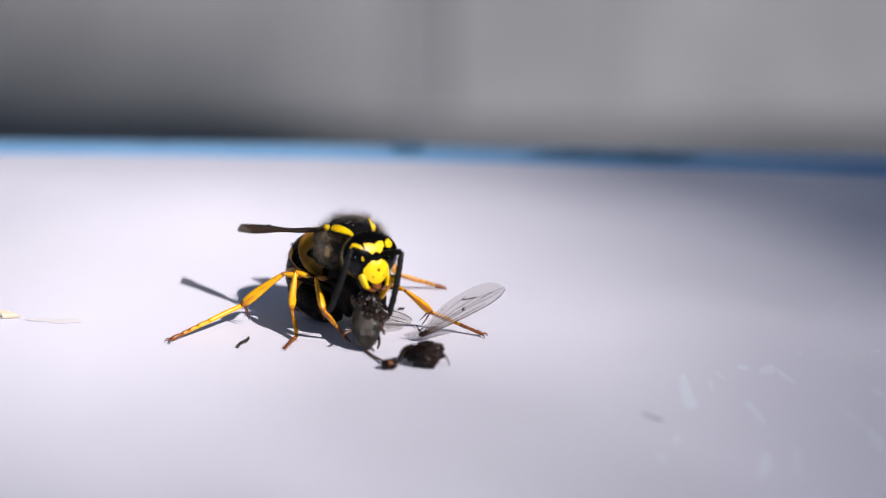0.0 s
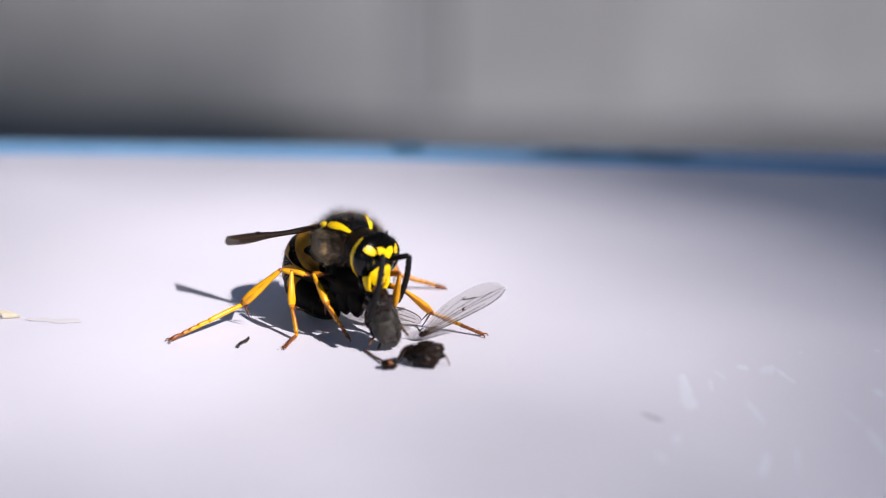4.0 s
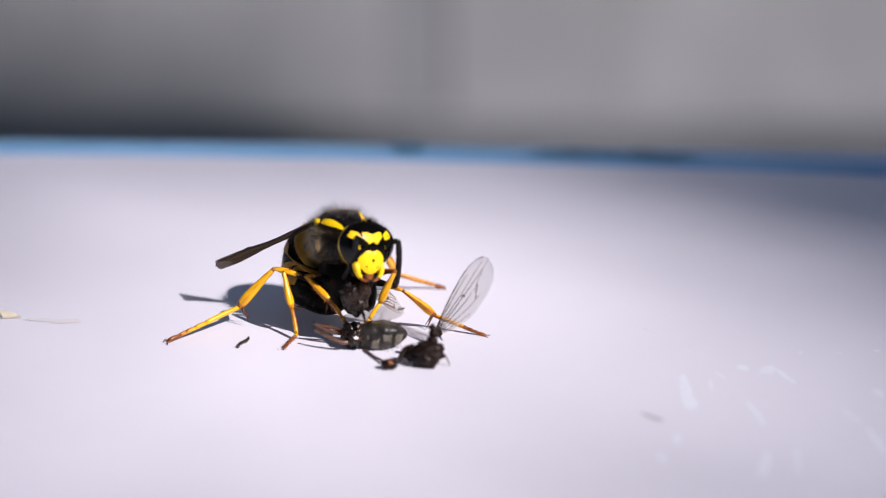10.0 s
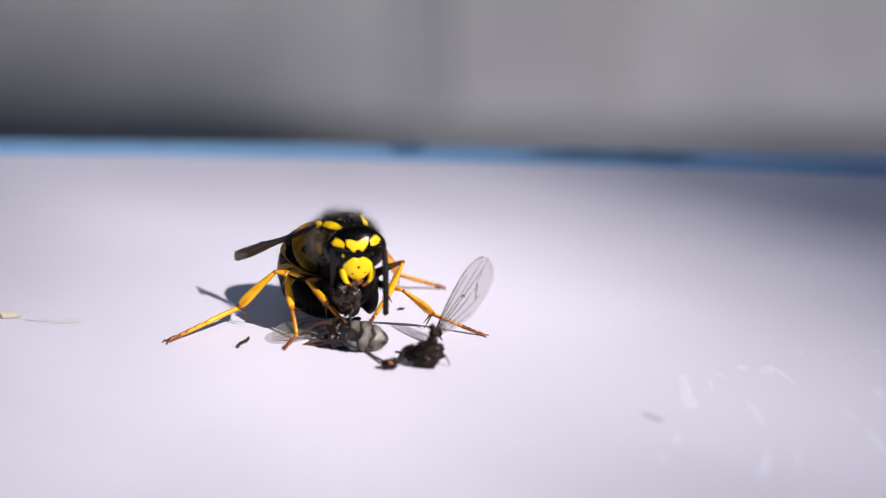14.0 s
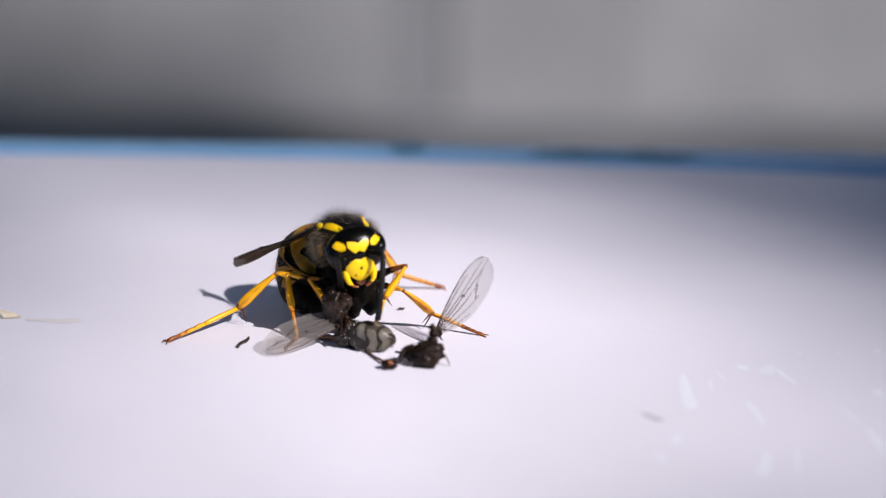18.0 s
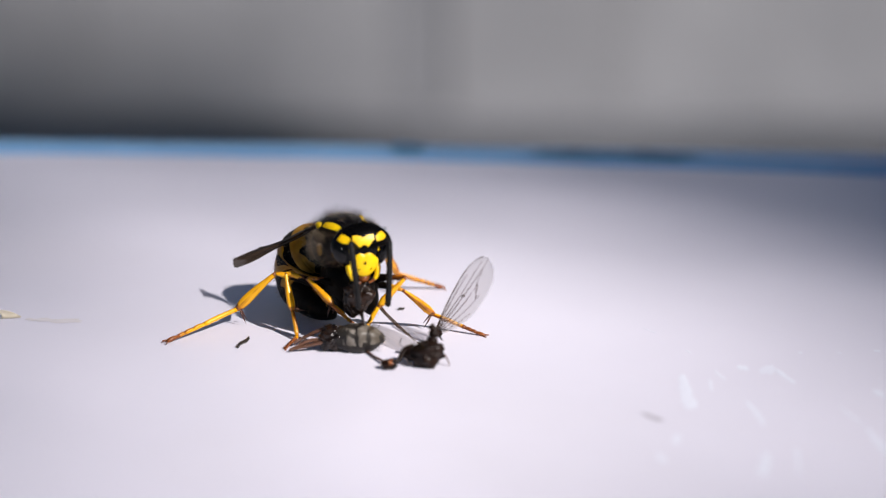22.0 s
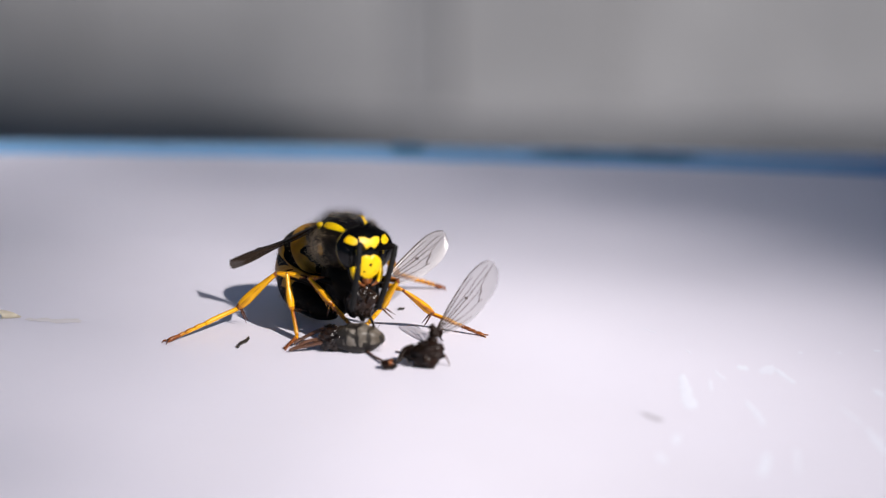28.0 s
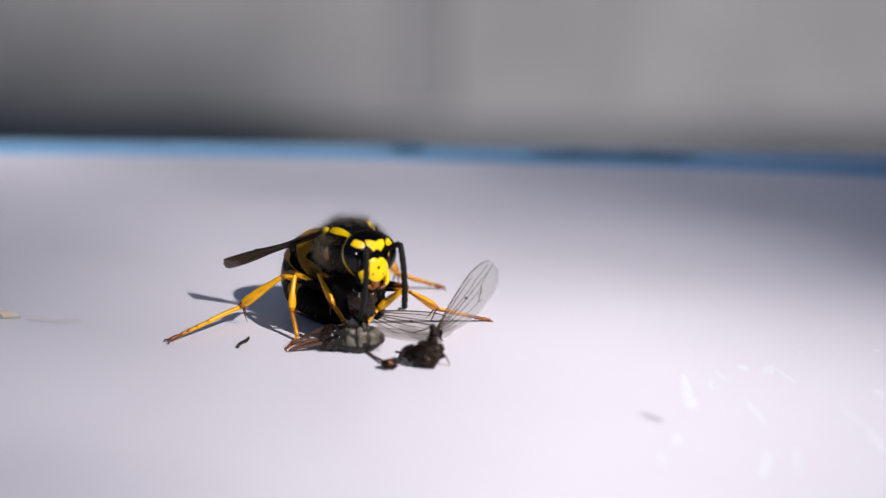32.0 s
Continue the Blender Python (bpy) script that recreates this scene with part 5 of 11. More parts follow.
    key(MOVING["wing_right"], [(0, -7.44, 1.765, 6.492, -21.6, 10.2, 133.2), (0.5, -7.491, 1.765, 6.66, -23.2, 11.5, 133), (1, -7.542, 1.765, 6.719, -24.8, 12.3, 132.6), (1.5, -7.543, 1.765, 6.606, -26.4, 11.7, 132.5), (2, -7.44, 1.765, 6.492, -27.8, 10.9, 133.3), (2.5, -7.597, 1.765, 6.829, -28.6, 14.7, 135.9), (3, -7.542, 1.765, 6.66, -29.2, 14.9, 140), (3.5, -7.599, 1.765, 6.66, -30.7, 15.2, 140.2), (4.2, -7.635, 1.765, 6.72, -32.6, 16, 141.1), (4.9, -7.671, 1.765, 6.779, -34.6, 17, 142), (5.5, -7.702, 1.765, 6.829, -36.2, 17.6, 142.7), (6, -7.703, 1.765, 6.775, -37.5, 17.5, 143.4), (6.5, -7.704, 1.765, 6.719, -38.7, 18.6, 144.7), (6.6, -7.777, 1.765, 6.776, -39, 19.4, 144.4), (7, -8.074, 1.765, 6.999, -40.5, 22.5, 143.5), (7.5, -8.182, 1.765, 7.057, -41.6, 23.9, 145), (8, -8.187, 1.765, 6.719, -42.7, 22.5, 146.3), (8.4, -8.272, 1.765, 6.807, -42.7, 24.8, 146.2), (8.5, -8.294, 1.765, 6.829, -42.7, 25.3, 146.1), (8.7, -8.23, 1.765, 6.807, -42.5, 25.7, 146.9), (9, -8.133, 1.765, 6.775, -42.1, 26.5, 148), (9.5, -8.132, 1.765, 6.829, -42.2, 26.6, 147.7), (10, -8.023, 1.765, 6.888, -42, 26.3, 148.3), (10.4, -7.893, 1.765, 6.932, -42.5, 26, 147), (10.5, -7.862, 1.765, 6.943, -42.5, 25.9, 146.7), (11, -7.972, 1.765, 6.775, -44.2, 24.5, 141.8), (11.5, -7.919, 1.765, 6.775, -44.6, 24.9, 140.3), (12, -7.919, 1.765, 6.775, -45.2, 25.4, 138.4), (12.5, -7.921, 1.765, 6.66, -45.3, 24.2, 137.8), (13, -7.919, 1.765, 6.775, -45.3, 24.4, 137.9), (13.5, -7.92, 1.765, 6.719, -45.6, 24, 136.8), (14, -7.92, 1.765, 6.719, -45.9, 23.9, 135.9), (14.5, -7.919, 1.765, 6.775, -45.7, 24.8, 136.4), (15.2, -7.958, 1.765, 6.696, -45.8, 25, 136.3), (15.9, -7.996, 1.765, 6.617, -45.8, 25.2, 136.2), (16.5, -8.028, 1.766, 6.551, -45.9, 25.4, 136.2), (17, -7.975, 1.765, 6.606, -45.6, 26.1, 137.1), (17.5, -7.922, 1.765, 6.606, -45.5, 25.9, 137.4), (18, -7.867, 1.765, 6.606, -45.4, 25.7, 137.8), (18.5, -7.868, 1.766, 6.492, -45.5, 25, 137.3), (19, -7.868, 1.766, 6.492, -45.6, 25, 137.2), (19.5, -7.867, 1.766, 6.551, -45.6, 25.3, 137.2), (20, -7.975, 1.765, 6.606, -45.9, 25.8, 136.2), (20.5, -7.924, 1.766, 6.492, -45.7, 25, 136.6), (21, -7.975, 1.765, 6.606, -45.7, 26, 136.7), (21.5, -7.922, 1.765, 6.606, -45.5, 25.9, 137.3), (22, -7.921, 1.765, 6.66, -45.5, 26.4, 137.8), (22.5, -7.921, 1.765, 6.66, -45.3, 26.5, 138), (23, -7.866, 1.765, 6.66, -45.1, 26.3, 138.8), (23.5, -7.865, 1.765, 6.719, -45.1, 26.9, 139.1), (24, -7.867, 1.765, 6.606, -45, 26.2, 139), (24.5, -7.867, 1.765, 6.606, -45, 26.2, 139.2), (25, -7.813, 1.765, 6.66, -44.8, 26.4, 140), (25.5, -7.814, 1.765, 6.606, -44.7, 26, 140), (26.2, -7.814, 1.765, 6.606, -44.7, 26, 140.2), (26.9, -7.814, 1.765, 6.606, -44.6, 25.8, 140.5), (27.5, -7.814, 1.765, 6.606, -44.5, 25.8, 140.6), (28, -7.866, 1.765, 6.66, -44.6, 26.3, 140.5), (28.5, -7.866, 1.765, 6.66, -44.5, 26.1, 140.9), (29, -7.866, 1.765, 6.66, -44.4, 26, 141.4), (29.5, -7.814, 1.765, 6.606, -44.1, 25.5, 142.1), (30, -7.867, 1.765, 6.606, -44.1, 25.5, 142), (30.5, -7.814, 1.765, 6.551, -43.9, 24.9, 142.7), (31, -7.762, 1.766, 6.492, -43.6, 24.3, 143.5), (31.5, -7.604, 1.766, 6.267, -43.2, 22.4, 144.7), (32, -7.495, 1.766, 6.326, -42.7, 22.4, 146.3)])
    key(MOVING["wing_left"], [(0, -4.884, 3.934, 6.189, 34.4, 23.5, 128.7), (0.5, -4.935, 3.934, 6.358, 34.5, 24.6, 128.8), (1, -4.987, 3.934, 6.417, 34.6, 25.1, 128.8), (1.5, -4.988, 3.934, 6.303, 34.5, 24.6, 128.9), (2, -4.884, 3.934, 6.189, 34.4, 23.9, 128.7), (2.5, -5.041, 3.934, 6.528, 34.8, 27.6, 128.3), (3, -4.987, 3.934, 6.358, 34.8, 28, 127.5), (3.5, -5.044, 3.934, 6.358, 34.8, 28.3, 127.5), (4.2, -5.08, 3.934, 6.418, 34.9, 29.1, 127.3), (4.9, -5.116, 3.934, 6.477, 35, 29.8, 127.2), (5.5, -5.147, 3.934, 6.528, 35.1, 30.5, 127), (6, -5.148, 3.934, 6.473, 35, 30.4, 126.9), (6.5, -5.149, 3.934, 6.417, 35.2, 31.4, 126.7), (6.6, -5.223, 3.934, 6.474, 35.3, 32.1, 126.8), (7, -5.521, 3.934, 6.698, 35.9, 34.7, 127), (7.5, -5.63, 3.934, 6.757, 36.2, 36.3, 126.8), (8, -5.635, 3.934, 6.417, 35.9, 35.2, 126.5), (8.4, -5.721, 3.934, 6.506, 36.4, 37.3, 126.6), (8.5, -5.742, 3.934, 6.528, 36.5, 37.8, 126.6), (8.7, -5.678, 3.934, 6.506, 36.6, 38.4, 126.5), (9, -5.581, 3.934, 6.473, 36.8, 39.3, 126.3), (9.5, -5.58, 3.934, 6.528, 36.8, 39.3, 126.3), (10, -5.47, 3.934, 6.587, 36.8, 39.2, 126.2), (10.4, -5.34, 3.934, 6.631, 36.6, 38.6, 126.4), (10.5, -5.307, 3.934, 6.642, 36.6, 38.4, 126.5), (11, -5.419, 3.934, 6.473, 36.3, 36.4, 127.4), (11.5, -5.366, 3.934, 6.473, 36.4, 36.5, 127.7), (12, -5.366, 3.934, 6.473, 36.6, 36.7, 128), (12.5, -5.368, 3.934, 6.358, 36.3, 35.5, 128.1), (13, -5.366, 3.934, 6.473, 36.4, 35.7, 128.1), (13.5, -5.367, 3.934, 6.417, 36.3, 35.2, 128.3), (14, -5.367, 3.934, 6.417, 36.3, 35.1, 128.5), (14.5, -5.366, 3.934, 6.473, 36.5, 35.8, 128.4), (15.2, -5.404, 3.934, 6.394, 36.5, 36, 128.4), (15.9, -5.443, 3.934, 6.315, 36.6, 36.2, 128.4), (16.5, -5.475, 3.934, 6.248, 36.6, 36.4, 128.4), (17, -5.422, 3.934, 6.303, 36.7, 37.2, 128.3), (17.5, -5.369, 3.934, 6.303, 36.7, 37, 128.2), (18, -5.312, 3.934, 6.303, 36.7, 36.9, 128.2), (18.5, -5.314, 3.934, 6.189, 36.5, 36.2, 128.2), (19, -5.314, 3.934, 6.189, 36.5, 36.1, 128.3), (19.5, -5.313, 3.934, 6.248, 36.6, 36.4, 128.3), (20, -5.422, 3.934, 6.303, 36.7, 36.7, 128.4), (20.5, -5.371, 3.934, 6.189, 36.5, 36.1, 128.4), (21, -5.422, 3.934, 6.303, 36.7, 37, 128.4), (21.5, -5.369, 3.934, 6.303, 36.7, 37, 128.2), (22, -5.368, 3.934, 6.358, 36.8, 37.4, 128.2), (22.5, -5.368, 3.934, 6.358, 36.8, 37.6, 128.2), (23, -5.312, 3.934, 6.358, 36.8, 37.6, 128), (23.5, -5.311, 3.934, 6.417, 36.9, 38.1, 128), (24, -5.312, 3.934, 6.303, 36.8, 37.5, 128), (24.5, -5.312, 3.934, 6.303, 36.7, 37.5, 127.9), (25, -5.259, 3.934, 6.358, 36.8, 37.8, 127.8), (25.5, -5.26, 3.934, 6.303, 36.7, 37.4, 127.8), (26.2, -5.26, 3.934, 6.303, 36.7, 37.4, 127.7), (26.9, -5.26, 3.934, 6.303, 36.7, 37.4, 127.7), (27.5, -5.26, 3.934, 6.303, 36.6, 37.4, 127.6), (28, -5.312, 3.934, 6.358, 36.7, 37.7, 127.7), (28.5, -5.312, 3.934, 6.358, 36.7, 37.7, 127.6), (29, -5.312, 3.934, 6.358, 36.7, 37.7, 127.5), (29.5, -5.26, 3.934, 6.303, 36.6, 37.3, 127.4), (30, -5.312, 3.934, 6.303, 36.6, 37.3, 127.4), (30.5, -5.26, 3.934, 6.248, 36.4, 36.9, 127.2), (31, -5.208, 3.934, 6.189, 36.3, 36.4, 127.1), (31.5, -5.049, 3.934, 5.963, 35.9, 34.9, 126.8), (32, -4.939, 3.934, 6.022, 35.9, 35.2, 126.5)])
    key(MOVING["antenna_stalk_left"], [(0, 0.93, 0.42, 0.02, 70.8, 0.1, 59.8), (0.5, 0.93, 0.42, 0.02, 72.4, -7.1, 39.7), (1, 0.93, 0.42, 0.02, 77.9, -11.6, 46.7), (1.5, 0.93, 0.42, 0.02, 77.7, -11.4, 49.5), (2, 0.93, 0.42, 0.02, 66.2, 4.3, 51.8), (2.5, 0.93, 0.42, 0.02, 54.7, 14.9, 42.5), (3, 0.93, 0.42, 0.02, 89.5, -23.3, 47.2), (3.5, 0.93, 0.42, 0.02, 87.7, -21.3, 46.6), (4.2, 0.93, 0.42, 0.02, 84.8, -18.4, 46), (4.9, 0.93, 0.42, 0.02, 81.8, -15.4, 45.7), (5.5, 0.93, 0.42, 0.02, 79.2, -12.9, 45.6), (6, 0.93, 0.42, 0.02, 77, -10.7, 45.6), (6.5, 0.93, 0.42, 0.02, 89.4, -24.8, 51), (6.6, 0.93, 0.42, 0.02, 84, -18.5, 49.9), (7, 0.93, 0.42, 0.02, 76.1, -9.5, 51.7), (7.5, 0.93, 0.42, 0.02, 86.6, -23.3, 54.8), (8, 0.93, 0.42, 0.02, 101.6, -42.2, 54.5), (8.4, 0.93, 0.42, 0.02, 92.5, -31.9, 56.6), (8.5, 0.93, 0.42, 0.02, 88.8, -26.9, 56.5), (8.7, 0.93, 0.42, 0.02, 88.8, -28.1, 58.3), (9, 0.93, 0.42, 0.02, 81.5, -18.9, 62.1), (9.5, 0.93, 0.42, 0.02, 80.3, -16.4, 60.4), (10, 0.93, 0.42, 0.02, 79, -14, 58.8), (10.4, 0.93, 0.42, 0.02, 80.9, -15.6, 53.6), (10.5, 0.93, 0.42, 0.02, 74.8, -7.3, 71), (11, 0.93, 0.42, 0.02, 74.6, -36.1, 93.2), (11.5, 0.93, 0.42, 0.02, 74.5, -18.6, 88.6), (12, 0.93, 0.42, 0.02, 73.6, -4.5, 86.1), (12.5, 0.93, 0.42, 0.02, 88.9, -28.2, 58.4), (13, 0.93, 0.42, 0.02, 73.9, -26.9, 92.7), (13.5, 0.93, 0.42, 0.02, 85.1, -18.7, 46.2), (14, 0.93, 0.42, 0.02, 74.1, -5.8, 80.6), (14.5, 0.93, 0.42, 0.02, 73.3, -8.8, 34.8), (15.2, 0.93, 0.42, 0.02, 75.6, -8.9, 50.9), (15.9, 0.93, 0.42, 0.02, 80.8, -15.4, 53), (16.5, 0.93, 0.42, 0.02, 83, -19.8, 58.4), (17, 0.93, 0.42, 0.02, 78, -12.1, 56.3), (17.5, 0.93, 0.42, 0.02, 69.2, -3.8, 40.8), (18, 0.93, 0.42, 0.02, 64.2, 2, 42.2), (18.5, 0.93, 0.42, 0.02, 70.1, -6.7, 33.7), (19, 0.93, 0.42, 0.02, 73.1, 1.3, 85.1), (19.5, 0.93, 0.42, 0.02, 71.9, -5.9, 102), (20, 0.93, 0.42, 0.02, 69.5, -16.7, 105), (20.5, 0.93, 0.42, 0.02, 77, -25.9, 84.8), (21, 0.93, 0.42, 0.02, 77.4, -20.9, 80.4), (21.5, 0.93, 0.42, 0.02, 78.3, -27.3, 82.3), (22, 0.93, 0.42, 0.02, 76.4, -16.8, 80.2), (22.5, 0.93, 0.42, 0.02, 76.6, -15, 77.1), (23, 0.93, 0.42, 0.02, 76.9, -14.5, 74.9), (23.5, 0.93, 0.42, 0.02, 78.4, -19.3, 75), (24, 0.93, 0.42, 0.02, 79.7, -24.4, 76.7), (24.5, 0.93, 0.42, 0.02, 76.3, -13.5, 76.3), (25, 0.93, 0.42, 0.02, 74.5, -9.1, 81.7), (25.5, 0.93, 0.42, 0.02, 75.1, -9.6, 78), (26.2, 0.93, 0.42, 0.02, 75.7, -10.2, 73.2), (26.9, 0.93, 0.42, 0.02, 76.2, -10.6, 69.2), (27.5, 0.93, 0.42, 0.02, 76.5, -10.8, 66.2), (28, 0.93, 0.42, 0.02, 76.8, -10.9, 63.9), (28.5, 0.93, 0.42, 0.02, 77.1, -12.4, 67.7), (29, 0.93, 0.42, 0.02, 77.1, -13.9, 72.2), (29.5, 0.93, 0.42, 0.02, 76.4, -10.1, 62), (30, 0.93, 0.42, 0.02, 74, -6.4, 54.6), (30.5, 0.93, 0.42, 0.02, 75.6, -8.5, 56.9), (31, 0.93, 0.42, 0.02, 77, -10.7, 58.2), (31.5, 0.93, 0.42, 0.02, 81.4, -16.9, 56.2), (32, 0.93, 0.42, 0.02, 85.8, -22.3, 55)])
    key(MOVING["antenna_whip_left"], [(0, 1.533, 1.457, 0.018, -116, 73.3, -124.1), (0.5, 1.846, 1.181, 0.168, -87, 83.7, -90.3), (0.75, 1.791, 1.228, 0.215, -85.2, 85, -79.7), (1, 1.736, 1.276, 0.261, 125.8, 58.3, 138.3), (1.25, 1.715, 1.296, 0.26, -97, 85.8, -92), (1.5, 1.694, 1.315, 0.258, -118.7, 77.6, -125.9), (2, 1.671, 1.36, -0.07, -119.9, 67.7, -132.1), (2.5, 1.784, 1.204, -0.288, -95.2, 79.4, -100.5), (3, 1.679, 1.228, 0.495, 122.7, 68.6, 130.2), (3.5, 1.698, 1.232, 0.456, 123.9, 65.4, 132.8), (4.2, 1.721, 1.239, 0.399, 124.3, 61, 135.5), (4.9, 1.738, 1.247, 0.34, 123.7, 56.7, 137.5), (5.5, 1.749, 1.255, 0.287, 122.6, 53.1, 138.8), (6, 1.755, 1.262, 0.243, 121.4, 50.1, 139.8), (6.5, 1.615, 1.267, 0.523, 126.7, 55.5, 140.9), (6.6, 1.662, 1.291, 0.401, 127, 56.9, 140.3), (7, 1.663, 1.349, 0.217, -112.6, 72.5, -122.3), (7.5, 1.566, 1.32, 0.494, 115.5, 59.1, 128.1), (8, 1.446, 1.144, 0.826, 57.3, 71.8, 63.9), (8.4, 1.491, 1.271, 0.653, 79.5, 78.4, 81.5), (8.5, 1.52, 1.313, 0.563, 74.8, 79.8, 76.7), (8.7, 1.487, 1.321, 0.585, 62.2, 82.5, 63.9), (9, 1.462, 1.423, 0.409, 35, 87.6, 35), (9.5, 1.499, 1.421, 0.36, 119.6, 89, 120.5), (9.75, 1.517, 1.418, 0.335, 75.8, 86.5, 84.8), (10, 1.534, 1.416, 0.31, 132.2, 50.1, 149.1), (10.4, 1.616, 1.35, 0.343, -173.8, 87.9, -175.2), (10.5, 1.318, 1.545, 0.172, -126.4, 81.3, -129.6), (11, 0.876, 1.388, 0.727, 11.2, 85, 11.4), (11.5, 0.958, 1.557, 0.402, -56.6, 83.6, -58.1), (12, 1.011, 1.614, 0.114, -80.7, 76, -84.7), (12.5, 1.485, 1.321, 0.586, -47.4, 80.1, -49.1), (13, 0.879, 1.489, 0.562, 10.5, 80.6, 10.8), (13.5, 1.717, 1.24, 0.406, -8.5, 80.4, -8.6), (14, 1.125, 1.598, 0.141, -14.2, 78.9, -13), (14.5, 1.904, 1.097, 0.204, -29.5, 80.7, -29.9), (15.2, 1.678, 1.34, 0.205, -52.5, 81.3, -54.9), (15.9, 1.627, 1.344, 0.338, -48.7, 79.5, -51), (16.5, 1.522, 1.381, 0.427, -48.3, 78.1, -50.7), (17, 1.581, 1.396, 0.271, -47.1, 76.6, -49.7), (17.5, 1.836, 1.202, 0.1, -60.3, 77.3, -61.8), (18, 1.819, 1.225, -0.021, -53.5, 72.9, -52.2), (18.5, 1.922, 1.081, 0.159, -49.6, 76.6, -50.3), (19, 1.033, 1.615, -0.008, -56.2, 79.1, -58.6), (19.5, 0.682, 1.588, 0.143, -36.2, 82.8, -37.2), (20, 0.633, 1.53, 0.365, 29.1, 84, 30), (20.5, 1.027, 1.495, 0.545, 38.7, 77, 41.3), (21, 1.118, 1.525, 0.448, 24.3, 80.2, 26.1), (21.5, 1.073, 1.477, 0.571, 9.5, 83.1, 10.9), (22, 1.125, 1.552, 0.367, -46.5, 83.7, -47.2), (22.5, 1.189, 1.55, 0.33, -27.1, 84.8, -27.6), (23, 1.232, 1.542, 0.321, -41.4, 84.3, -42.8), (23.5, 1.222, 1.514, 0.416, 2.5, 81, 3), (24, 1.182, 1.483, 0.517, 20.6, 74.4, 23.5), (24.5, 1.206, 1.554, 0.301, -7.9, 81.1, -7.3), (25, 1.101, 1.593, 0.209, -61.7, 79.1, -64.1), (25.5, 1.177, 1.577, 0.221, -70, 78.9, -72.9), (26.2, 1.27, 1.551, 0.233, -83.1, 78.6, -86.9), (26.9, 1.348, 1.523, 0.241, -95.2, 77.7, -100.2), (27.5, 1.405, 1.499, 0.245, -103.8, 76.6, -109.7), (28, 1.448, 1.478, 0.248, -110.1, 75.5, -116.8), (28.5, 1.375, 1.504, 0.278, -103.6, 76.9, -108.6), (29, 1.286, 1.529, 0.308, -94.7, 78.1, -99), (29.5, 1.485, 1.463, 0.231, -110.2, 77.1, -115.6), (30, 1.62, 1.393, 0.154, -122.2, 75.6, -128.3), (30.5, 1.578, 1.414, 0.198, -137.6, 74.7, -143.4), (31, 1.551, 1.422, 0.244, -151.4, 72.6, -156.8), (31.5, 1.568, 1.374, 0.369, -169.5, 79.7, -172), (32, 1.566, 1.329, 0.476, 133.8, 84.3, 133.4)])
